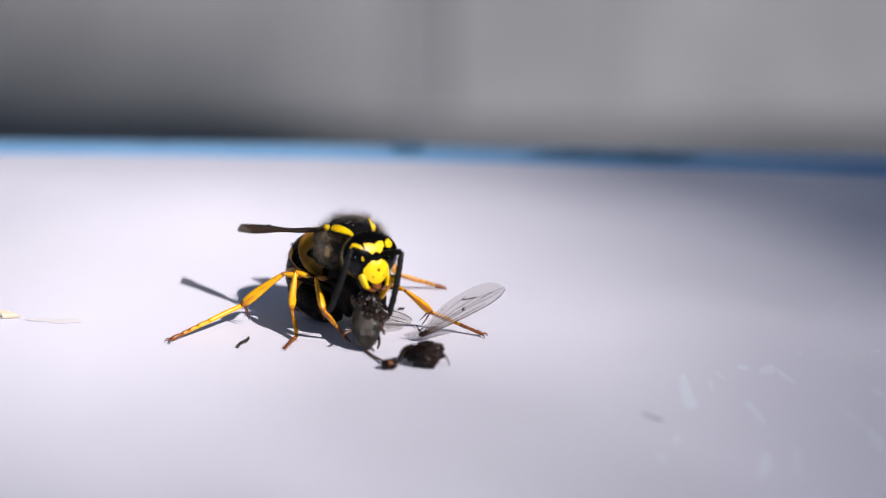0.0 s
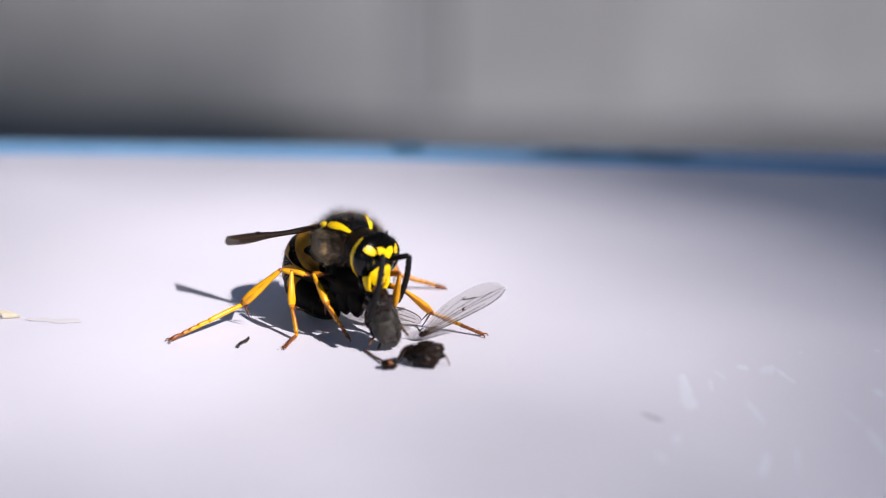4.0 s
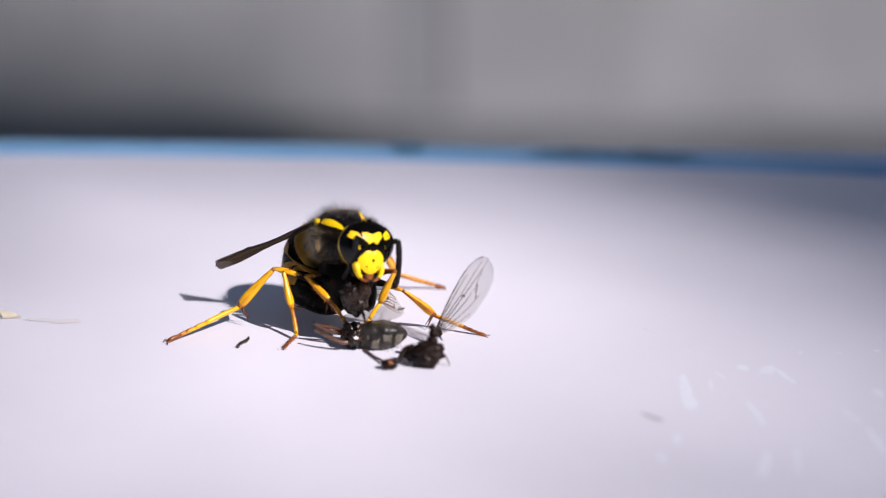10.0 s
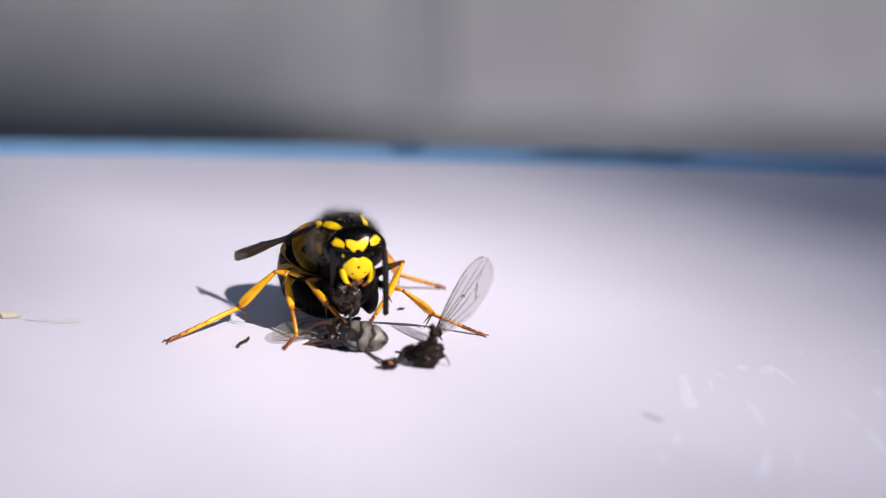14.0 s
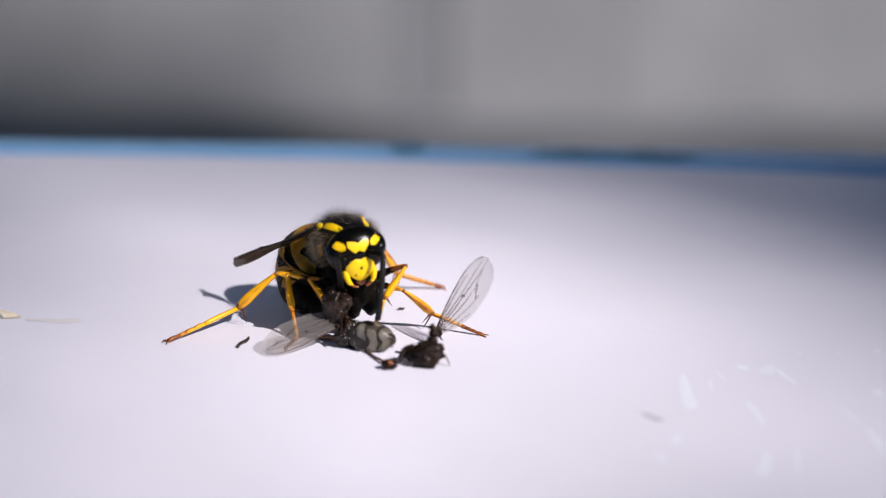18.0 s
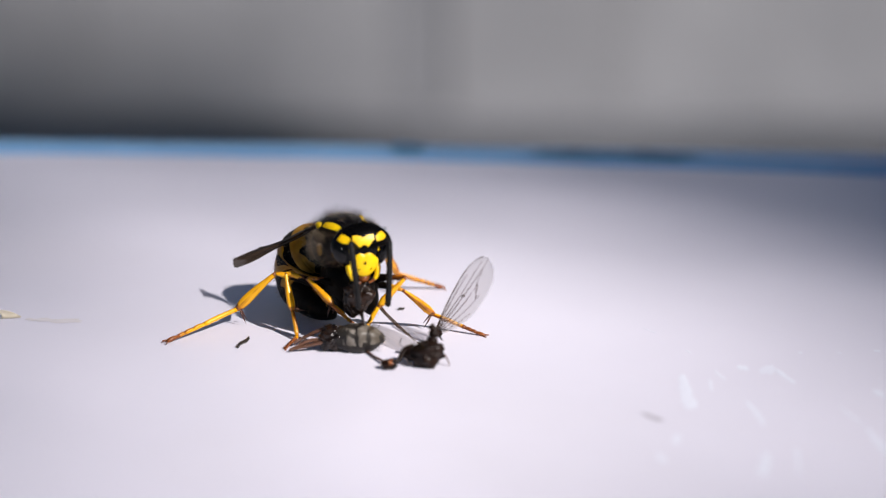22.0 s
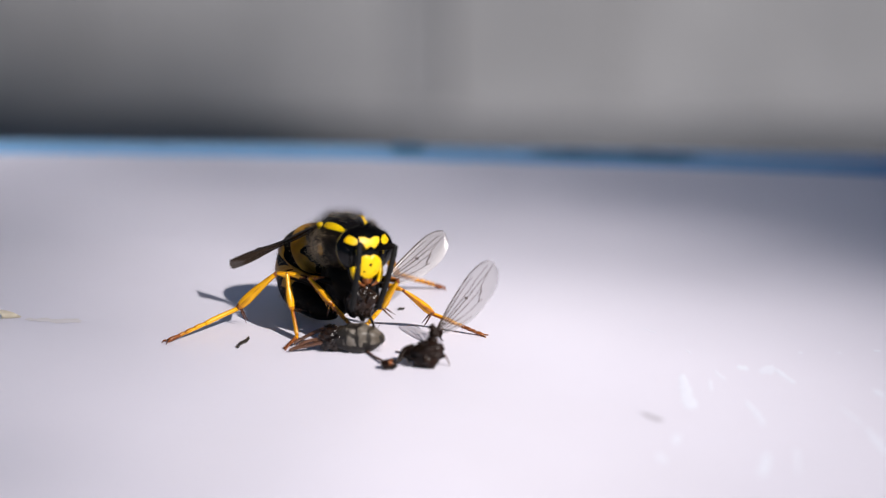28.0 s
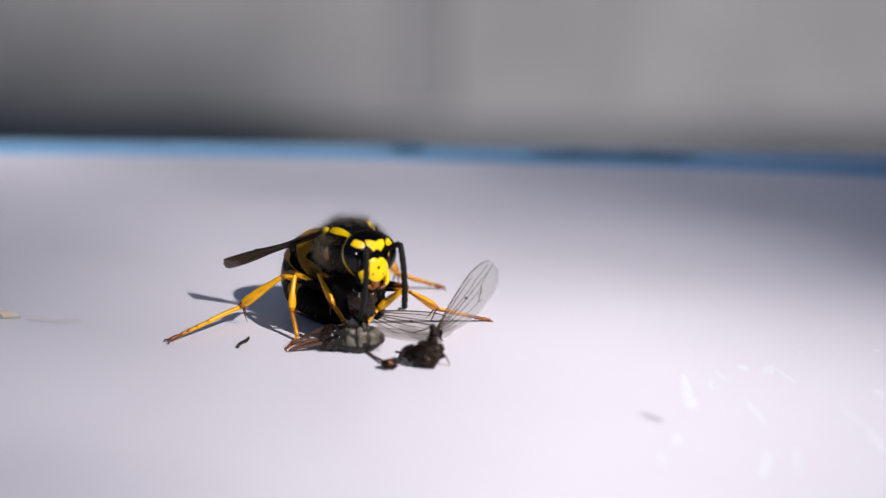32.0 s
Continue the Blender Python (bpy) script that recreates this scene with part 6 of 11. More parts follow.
    key(MOVING["antenna_stalk_right"], [(0, 0.93, -0.42, 0.02, -64.5, -27.4, -112.3), (0.5, 0.93, -0.42, 0.02, -72.3, -5.8, -99.1), (1, 0.93, -0.42, 0.02, -75.1, -7.7, -60.5), (1.5, 0.93, -0.42, 0.02, -83.5, -21.1, -59.8), (2, 0.93, -0.42, 0.02, -81.2, -16.2, -54.2), (2.5, 0.93, -0.42, 0.02, -53.3, 9.7, -35.5), (3, 0.93, -0.42, 0.02, -103.4, -30.7, -37.8), (3.5, 0.93, -0.42, 0.02, -100, -29.1, -39.7), (4.2, 0.93, -0.42, 0.02, -95.8, -27, -42.2), (4.9, 0.93, -0.42, 0.02, -92.3, -24.9, -44.7), (5.5, 0.93, -0.42, 0.02, -89.7, -23.3, -46.7), (6, 0.93, -0.42, 0.02, -87.9, -22.1, -48.4), (6.5, 0.93, -0.42, 0.02, -88.2, -24.7, -53.6), (6.6, 0.93, -0.42, 0.02, -82, -16.1, -49.1), (7, 0.93, -0.42, 0.02, -83.2, -17.6, -49.7), (7.5, 0.93, -0.42, 0.02, -85.3, -17.7, -40.2), (8, 0.93, -0.42, 0.02, -42.6, 16.1, -29.1), (8.4, 0.93, -0.42, 0.02, -73, -8.2, -37), (8.5, 0.93, -0.42, 0.02, -58.9, -0.1, -29.7), (8.7, 0.93, -0.42, 0.02, -42.8, 8, -23.2), (9, 0.93, -0.42, 0.02, -83.1, -15.3, -26.6), (9.5, 0.93, -0.42, 0.02, -85.7, -19.2, -45.9), (10, 0.93, -0.42, 0.02, -82.6, -24.5, -68.5), (10.4, 0.93, -0.42, 0.02, -73.4, 2.2, -95.6), (10.5, 0.93, -0.42, 0.02, -71.7, 3, -72.5), (11, 0.93, -0.42, 0.02, -67.5, 0.3, -47.2), (11.5, 0.93, -0.42, 0.02, -76.4, -11, -34.7), (12, 0.93, -0.42, 0.02, -92.4, -21.4, -33.9), (12.5, 0.93, -0.42, 0.02, -90.8, -29.2, -55.9), (13, 0.93, -0.42, 0.02, -109.3, -33.5, -35.1), (13.5, 0.93, -0.42, 0.02, -75.4, -13.1, -80.9), (14, 0.93, -0.42, 0.02, -74.1, -17.7, -89.8), (14.5, 0.93, -0.42, 0.02, -72.3, -10, -97.2), (15.2, 0.93, -0.42, 0.02, -75.9, -23.6, -86.6), (15.9, 0.93, -0.42, 0.02, -74.2, -34.8, -93.7), (16.5, 0.93, -0.42, 0.02, -72.6, -44.2, -97.9), (17, 0.93, -0.42, 0.02, -72.7, -44.3, -97.8), (17.5, 0.93, -0.42, 0.02, -79.1, -27.6, -80.5), (18, 0.93, -0.42, 0.02, -75.7, -9.4, -69.8), (18.5, 0.93, -0.42, 0.02, -72.4, -3.2, -101.1), (19, 0.93, -0.42, 0.02, -76.5, -11.3, -69.2), (19.5, 0.93, -0.42, 0.02, -78.6, -13.2, -58), (20, 0.93, -0.42, 0.02, -88.3, -20.7, -42.5), (20.5, 0.93, -0.42, 0.02, -112.4, -39.3, -39), (21, 0.93, -0.42, 0.02, -99.8, -27.1, -36), (21.5, 0.93, -0.42, 0.02, -115.2, -40.3, -37.3), (22, 0.93, -0.42, 0.02, -101.5, -27.1, -33.6), (22.5, 0.93, -0.42, 0.02, -101.2, -27.9, -35.5), (23, 0.93, -0.42, 0.02, -90.1, -26.2, -52.2), (23.5, 0.93, -0.42, 0.02, -87.9, -24.7, -54.6), (24, 0.93, -0.42, 0.02, -89, -25.9, -54.1), (24.5, 0.93, -0.42, 0.02, -92.3, -23.4, -40.4), (25, 0.93, -0.42, 0.02, -103.6, -28.8, -34.1), (25.5, 0.93, -0.42, 0.02, -100.9, -27.8, -35.9), (26.2, 0.93, -0.42, 0.02, -97.5, -26.3, -37.8), (26.9, 0.93, -0.42, 0.02, -94.7, -24.7, -39.1), (27.5, 0.93, -0.42, 0.02, -92.7, -23.4, -39.7), (28, 0.93, -0.42, 0.02, -91.1, -22.3, -40.1), (28.5, 0.93, -0.42, 0.02, -85.3, -17.3, -37.3), (29, 0.93, -0.42, 0.02, -78.6, -12.5, -34.5), (29.5, 0.93, -0.42, 0.02, -85.3, -18.2, -42.7), (30, 0.93, -0.42, 0.02, -89.5, -24.3, -49.4), (30.5, 0.93, -0.42, 0.02, -84.4, -18.5, -48.4), (31, 0.93, -0.42, 0.02, -78.9, -12.7, -48.2), (31.5, 0.93, -0.42, 0.02, -79, -12.8, -47.8), (32, 0.93, -0.42, 0.02, -78.8, -12.6, -47.3)])
    key(MOVING["antenna_whip_right"], [(0, 0.525, -1.406, 0.572, -110.6, 65.3, -122.5), (0.5, 0.741, -1.599, 0.141, -66.3, 84.6, -68.5), (1, 1.516, -1.455, 0.181, 19.9, 79, 26.5), (1.5, 1.494, -1.388, 0.451, -115.9, 81.6, -120.9), (2, 1.603, -1.355, 0.355, -117.8, 65, -131.1), (2.5, 1.892, -1.108, -0.183, -102, 75.1, -110), (3, 1.746, -1.052, 0.632, -51.3, 77.2, -51.3), (3.5, 1.737, -1.089, 0.604, -53.9, 78.9, -54.2), (4.2, 1.722, -1.139, 0.564, -60.7, 81.3, -61.6), (4.9, 1.704, -1.185, 0.526, -71.5, 83.3, -73), (5.5, 1.685, -1.222, 0.495, -86, 84.6, -87.9), (6, 1.667, -1.252, 0.472, -102.4, 85.3, -104.5), (6.5, 1.577, -1.298, 0.521, -62.1, 83.6, -61.8), (6.6, 1.685, -1.291, 0.354, -57.3, 82.9, -56.3), (7, 1.67, -1.292, 0.382, -105.8, 81.7, -110.7), (7.5, 1.803, -1.158, 0.385, -114.4, 81.9, -119.2), (7.75, 1.87, -1.07, 0.037, -156.2, 85.4, -150.3), (8, 1.937, -0.982, -0.312, 137.1, 52.4, 151.5), (8.4, 1.878, -1.135, 0.19, -147.2, 80.3, -152.3), (8.5, 1.972, -1.014, 0.022, -149.6, 83.1, -153.3), (8.7, 2.022, -0.889, -0.148, 114.4, 89.2, 114.9), (9, 1.965, -0.939, 0.336, -106.9, 83, -110.5), (9.5, 1.718, -1.234, 0.415, -122.5, 80.5, -125.8), (9.75, 1.524, -1.335, 0.466, -146.5, 84.6, -137.4), (10, 1.33, -1.436, 0.518, 142.9, 44.1, 160.5), (10.4, 0.812, -1.613, -0.026, 137.3, 52.4, 151.7), (10.5, 1.291, -1.563, -0.043, 170.8, 49.3, 174.8), (11, 1.746, -1.3, 0.014, 174.9, 55.5, 176.6), (11.25, 1.822, -1.196, 0.131, -5.7, 85.4, -4.7), (11.5, 1.898, -1.091, 0.248, -14.6, 86.1, -14.6), (12, 1.858, -1.043, 0.458, -55.3, 85.8, -56.4), (12.5, 1.517, -1.287, 0.606, -29.1, 82.3, -30), (13, 1.749, -0.995, 0.682, -19.5, 80.5, -20.2), (13.5, 1.114, -1.574, 0.292, -17.5, 80.4, -17), (13.75, 1.025, -1.568, 0.338, -9.3, 78.5, -7.6), (14, 0.935, -1.563, 0.384, 169.6, 64.1, 172), (14.5, 0.782, -1.593, 0.228, -165.2, 59.2, -169.5), (15.2, 0.995, -1.517, 0.501, -142.1, 52.8, -155.1), (15.9, 0.867, -1.403, 0.705, -143, 53, -155.6), (16.5, 0.812, -1.272, 0.857, -138.3, 51.6, -152.9), (17, 0.814, -1.271, 0.858, -135, 52.8, -149.7), (17.5, 1.105, -1.469, 0.576, 179, 54.2, 179.3), (18, 1.34, -1.531, 0.216, 158.8, 57.9, 165.2), (18.5, 0.699, -1.596, 0.088, -176.8, 68.5, -177.4), (19, 1.348, -1.52, 0.254, -55.9, 78.9, -58.4), (19.5, 1.548, -1.411, 0.294, -40.5, 81.9, -41.8), (20, 1.757, -1.179, 0.444, -12.7, 83.7, -12.9), (20.5, 1.652, -1.005, 0.779, 3, 81.7, 3.1), (21, 1.795, -1.047, 0.566, 3.6, 82, 3.6), (21.5, 1.658, -0.975, 0.796, 15.9, 82.7, 16.1), (22, 1.819, -1.011, 0.567, 28.7, 82.9, 29.3), (22.5, 1.793, -1.036, 0.581, -0.9, 84.7, -1.1), (23, 1.591, -1.27, 0.55, -40.5, 84.3, -41.9), (23.5, 1.561, -1.309, 0.522, -34, 81.3, -35), (24, 1.563, -1.295, 0.544, -32.1, 78.3, -32.5), (24.5, 1.769, -1.134, 0.496, -30.1, 80.8, -30.8), (25, 1.801, -1.009, 0.598, -29.3, 83, -30.1), (25.5, 1.789, -1.042, 0.581, -37.2, 83.5, -38.3), (26.2, 1.78, -1.08, 0.552, -53.8, 84.5, -55.4), (26.9, 1.777, -1.107, 0.521, -75.6, 85, -77.8), (27.5, 1.778, -1.124, 0.496, -95.4, 84.8, -97.8), (28, 1.78, -1.134, 0.475, -110.7, 84.3, -113.3), (28.5, 1.841, -1.115, 0.377, -96.5, 84, -99.5), (29, 1.896, -1.083, 0.28, -84.4, 83.5, -86.9), (29.5, 1.768, -1.193, 0.395, -92.1, 87.7, -93.9), (30, 1.643, -1.25, 0.513, 78.9, 88.6, 77.7), (30.5, 1.686, -1.271, 0.401, 171.4, 84.3, 169.4), (31, 1.71, -1.293, 0.283, -179.8, 78.4, 177.5), (31.5, 1.716, -1.287, 0.286, -171.3, 80.3, -175), (32, 1.724, -1.281, 0.282, -161.4, 81.6, -165.6)])
    key(MOVING["hind_femur_right"], [(0, -6.654, 2.199, 2.372, -0, -19.3, 178.6), (0.5, -6.704, 2.199, 2.542, 0, -17.9, 179.1), (1, -6.756, 2.199, 2.601, -0, -18.1, 179), (1.5, -6.758, 2.199, 2.487, 0, -19.5, 178.5), (2, -6.654, 2.199, 2.372, -0, -21.2, 177.9), (2.5, -6.811, 2.199, 2.712, 0, -17.4, 179.3), (3, -6.757, 2.199, 2.542, -0, -20, 178.4), (3.5, -6.813, 2.199, 2.542, -0, -20.2, 178.3), (4.2, -6.85, 2.199, 2.602, 0, -19.9, 178.4), (4.9, -6.886, 2.199, 2.661, 0, -19.6, 178.5), (5.5, -6.917, 2.199, 2.712, 0, -19.3, 178.6), (6, -6.918, 2.199, 2.657, 0, -20, 178.4), (6.5, -6.918, 2.199, 2.601, -0, -20.4, 178.3), (6.6, -6.993, 2.199, 2.657, 0, -20.2, 178.4), (7, -7.291, 2.199, 2.881, 0, -19.1, 178.8), (7.5, -7.399, 2.199, 2.94, 0, -18.6, 179), (8, -7.405, 2.199, 2.601, 0, -21.9, 177.7), (8.4, -7.491, 2.199, 2.69, 0, -20.9, 178.1), (8.5, -7.512, 2.199, 2.712, -0, -20.7, 178.2), (8.7, -7.448, 2.199, 2.69, -0, -20.4, 178.3), (9, -7.351, 2.199, 2.657, 0, -20.1, 178.4), (9.5, -7.35, 2.199, 2.712, 0, -20.1, 178.4), (10, -7.24, 2.199, 2.771, 0, -18, 179.1), (10.4, -7.11, 2.199, 2.815, 0, -16.9, 179.5), (10.5, -7.077, 2.199, 2.826, -0, -16.6, 179.6), (11, -7.189, 2.199, 2.657, 0, -17.8, 179.2), (11.5, -7.136, 2.199, 2.657, -0, -17.1, 179.4), (12, -7.136, 2.199, 2.657, -0, -17.1, 179.4), (12.5, -7.138, 2.199, 2.542, 0, -18.4, 179), (13, -7.136, 2.199, 2.657, 0, -17.6, 179.3), (13.5, -7.137, 2.199, 2.601, -0, -18.5, 178.9), (14, -7.137, 2.199, 2.601, 0, -17.8, 179.2), (14.5, -7.136, 2.199, 2.657, -0, -17.1, 179.4), (15.2, -7.174, 2.199, 2.578, -0, -17.4, 179.3), (15.9, -7.212, 2.199, 2.499, 0, -17.6, 179.2), (16.5, -7.245, 2.199, 2.431, -0, -17.9, 179), (17, -7.191, 2.199, 2.487, 0, -17.5, 179.2), (17.5, -7.138, 2.199, 2.487, 0, -17.3, 179.3), (18, -7.082, 2.199, 2.487, 0, -17.8, 179.1), (18.5, -7.084, 2.199, 2.372, 0, -18.5, 178.8), (19, -7.084, 2.199, 2.372, 0, -18.5, 178.8), (19.5, -7.083, 2.199, 2.431, 0, -17.8, 179.1), (20, -7.191, 2.199, 2.487, 0, -17.5, 179.2), (20.5, -7.14, 2.199, 2.372, 0, -18.8, 178.8), (21, -7.191, 2.199, 2.487, 0, -17.5, 179.2), (21.5, -7.138, 2.199, 2.487, 0, -17.3, 179.3), (22, -7.138, 2.199, 2.542, 0, -16.5, 179.6), (22.5, -7.138, 2.199, 2.542, 0, -16.5, 179.6), (23, -7.081, 2.199, 2.542, 0, -16.3, 179.7), (23.5, -7.08, 2.199, 2.601, -0, -15.5, 179.9), (24, -7.082, 2.199, 2.487, -0, -17, 179.4), (24.5, -7.082, 2.199, 2.487, -0, -17, 179.4), (25, -7.028, 2.199, 2.542, 0, -16.1, 179.7), (25.5, -7.029, 2.199, 2.487, -0, -16.8, 179.5), (26.2, -7.029, 2.199, 2.487, 0, -17, 179.4), (26.9, -7.029, 2.199, 2.487, 0, -17.2, 179.4), (27.5, -7.029, 2.199, 2.487, 0, -17.3, 179.3), (28, -7.081, 2.199, 2.542, -0, -16.8, 179.5), (28.5, -7.081, 2.199, 2.542, -0, -16.8, 179.5), (29, -7.081, 2.199, 2.542, -0, -16.8, 179.5), (29.5, -7.029, 2.199, 2.487, 0, -17.3, 179.3), (30, -7.082, 2.199, 2.487, 0, -17.5, 179.2), (30.5, -7.03, 2.199, 2.431, -0, -17.3, 179.3), (31, -6.978, 2.199, 2.372, 0, -17.9, 179.1), (31.5, -6.819, 2.199, 2.147, 0, -20.8, 178), (32, -6.709, 2.199, 2.206, 0, -19.4, 178.6)])
    key(MOVING["hind_tibia_right"], [(0, -9.938, 2.282, 3.521, -0.8, 38.5, 176.8), (0.5, -10.016, 2.252, 3.613, -1.4, 40.3, 176.1), (1, -10.064, 2.255, 3.682, -1.4, 41.5, 176.1), (1.5, -10.038, 2.284, 3.647, -0.8, 40.9, 176.7), (2, -9.896, 2.32, 3.633, -0.2, 39.4, 177.5), (2.5, -10.131, 2.24, 3.755, -1.7, 43, 175.7), (3, -10.027, 2.291, 3.731, -0.7, 41.7, 176.8), (3.5, -10.078, 2.296, 3.745, -0.6, 42.4, 176.9), (4.2, -10.121, 2.29, 3.787, -0.8, 43.2, 176.7), (4.9, -10.164, 2.283, 3.828, -0.9, 44.1, 176.5), (5.5, -10.201, 2.277, 3.863, -1.1, 44.8, 176.4), (6, -10.187, 2.291, 3.847, -0.8, 44.5, 176.7), (6.5, -10.179, 2.298, 3.815, -0.7, 44.1, 176.8), (6.6, -10.259, 2.293, 3.857, -0.8, 45.4, 176.6), (7, -10.58, 2.269, 4.02, -1.6, 50.6, 175.6), (7.5, -10.698, 2.257, 4.048, -2, 52.2, 175.1), (8, -10.632, 2.327, 3.898, -0.4, 50, 176.9), (8.4, -10.74, 2.307, 3.934, -0.9, 51.7, 176.2), (8.5, -10.766, 2.302, 3.942, -1, 52.1, 176.1), (8.7, -10.708, 2.297, 3.905, -1.1, 51, 176), (9, -10.619, 2.291, 3.851, -1.1, 49.4, 176), (9.5, -10.617, 2.291, 3.91, -1.1, 49.9, 176.1), (10, -10.549, 2.249, 3.848, -1.9, 48.5, 175.2), (10.4, -10.44, 2.226, 3.827, -2.3, 47, 174.9), (10.5, -10.412, 2.221, 3.822, -2.3, 46.6, 174.8), (11, -10.502, 2.246, 3.722, -1.9, 46.6, 175.2), (11.5, -10.463, 2.232, 3.678, -2.1, 45.6, 175), (12, -10.463, 2.232, 3.678, -2.1, 45.6, 175), (12.5, -10.441, 2.257, 3.638, -1.6, 45, 175.6), (13, -10.453, 2.241, 3.709, -2, 45.9, 175.2), (13.5, -10.436, 2.262, 3.708, -1.5, 45.7, 175.7), (14, -10.45, 2.247, 3.666, -1.8, 45.4, 175.3), (14.5, -10.463, 2.232, 3.678, -2.1, 45.6, 175), (15.2, -10.496, 2.24, 3.616, -2, 45.3, 175.1), (15.9, -10.529, 2.248, 3.554, -1.9, 45, 175.2), (16.5, -10.557, 2.254, 3.501, -1.8, 44.7, 175.3), (17, -10.511, 2.244, 3.533, -1.9, 44.5, 175.1), (17.5, -10.462, 2.239, 3.52, -2, 43.8, 175.1), (18, -10.396, 2.249, 3.549, -1.7, 43.4, 175.5), (18.5, -10.383, 2.266, 3.479, -1.4, 42.5, 175.8), (19, -10.383, 2.266, 3.479, -1.4, 42.5, 175.8), (19.5, -10.397, 2.25, 3.493, -1.7, 42.8, 175.5), (20, -10.511, 2.244, 3.533, -1.9, 44.5, 175.1), (20.5, -10.434, 2.271, 3.494, -1.3, 43.2, 175.9), (21, -10.511, 2.244, 3.533, -1.9, 44.5, 175.1), (21.5, -10.462, 2.239, 3.52, -2, 43.8, 175.1), (22, -10.475, 2.224, 3.532, -2.3, 44.1, 174.7), (22.5, -10.475, 2.224, 3.532, -2.3, 44.1, 174.7), (23, -10.422, 2.219, 3.519, -2.3, 43.3, 174.8), (23.5, -10.434, 2.203, 3.531, -2.7, 43.6, 174.4), (24, -10.41, 2.235, 3.506, -2, 43.1, 175.1), (24.5, -10.41, 2.235, 3.506, -2, 43.1, 175.1), (25, -10.373, 2.215, 3.507, -2.4, 42.7, 174.8), (25.5, -10.361, 2.23, 3.494, -2.1, 42.4, 175.1), (26.2, -10.358, 2.233, 3.504, -2, 42.5, 175.2), (26.9, -10.354, 2.236, 3.515, -1.9, 42.6, 175.3), (27.5, -10.352, 2.239, 3.524, -1.9, 42.6, 175.3), (28, -10.413, 2.228, 3.55, -2.2, 43.6, 175), (28.5, -10.413, 2.228, 3.55, -2.2, 43.6, 175), (29, -10.413, 2.228, 3.55, -2.2, 43.6, 175), (29.5, -10.352, 2.239, 3.524, -1.9, 42.6, 175.3), (30, -10.401, 2.243, 3.536, -1.8, 43.3, 175.3), (30.5, -10.353, 2.239, 3.468, -1.9, 42, 175.3), (31, -10.291, 2.25, 3.44, -1.6, 41, 175.7), (31.5, -10.071, 2.312, 3.383, -0.4, 38.1, 177.2), (32, -9.991, 2.281, 3.363, -0.8, 37.1, 176.7)])
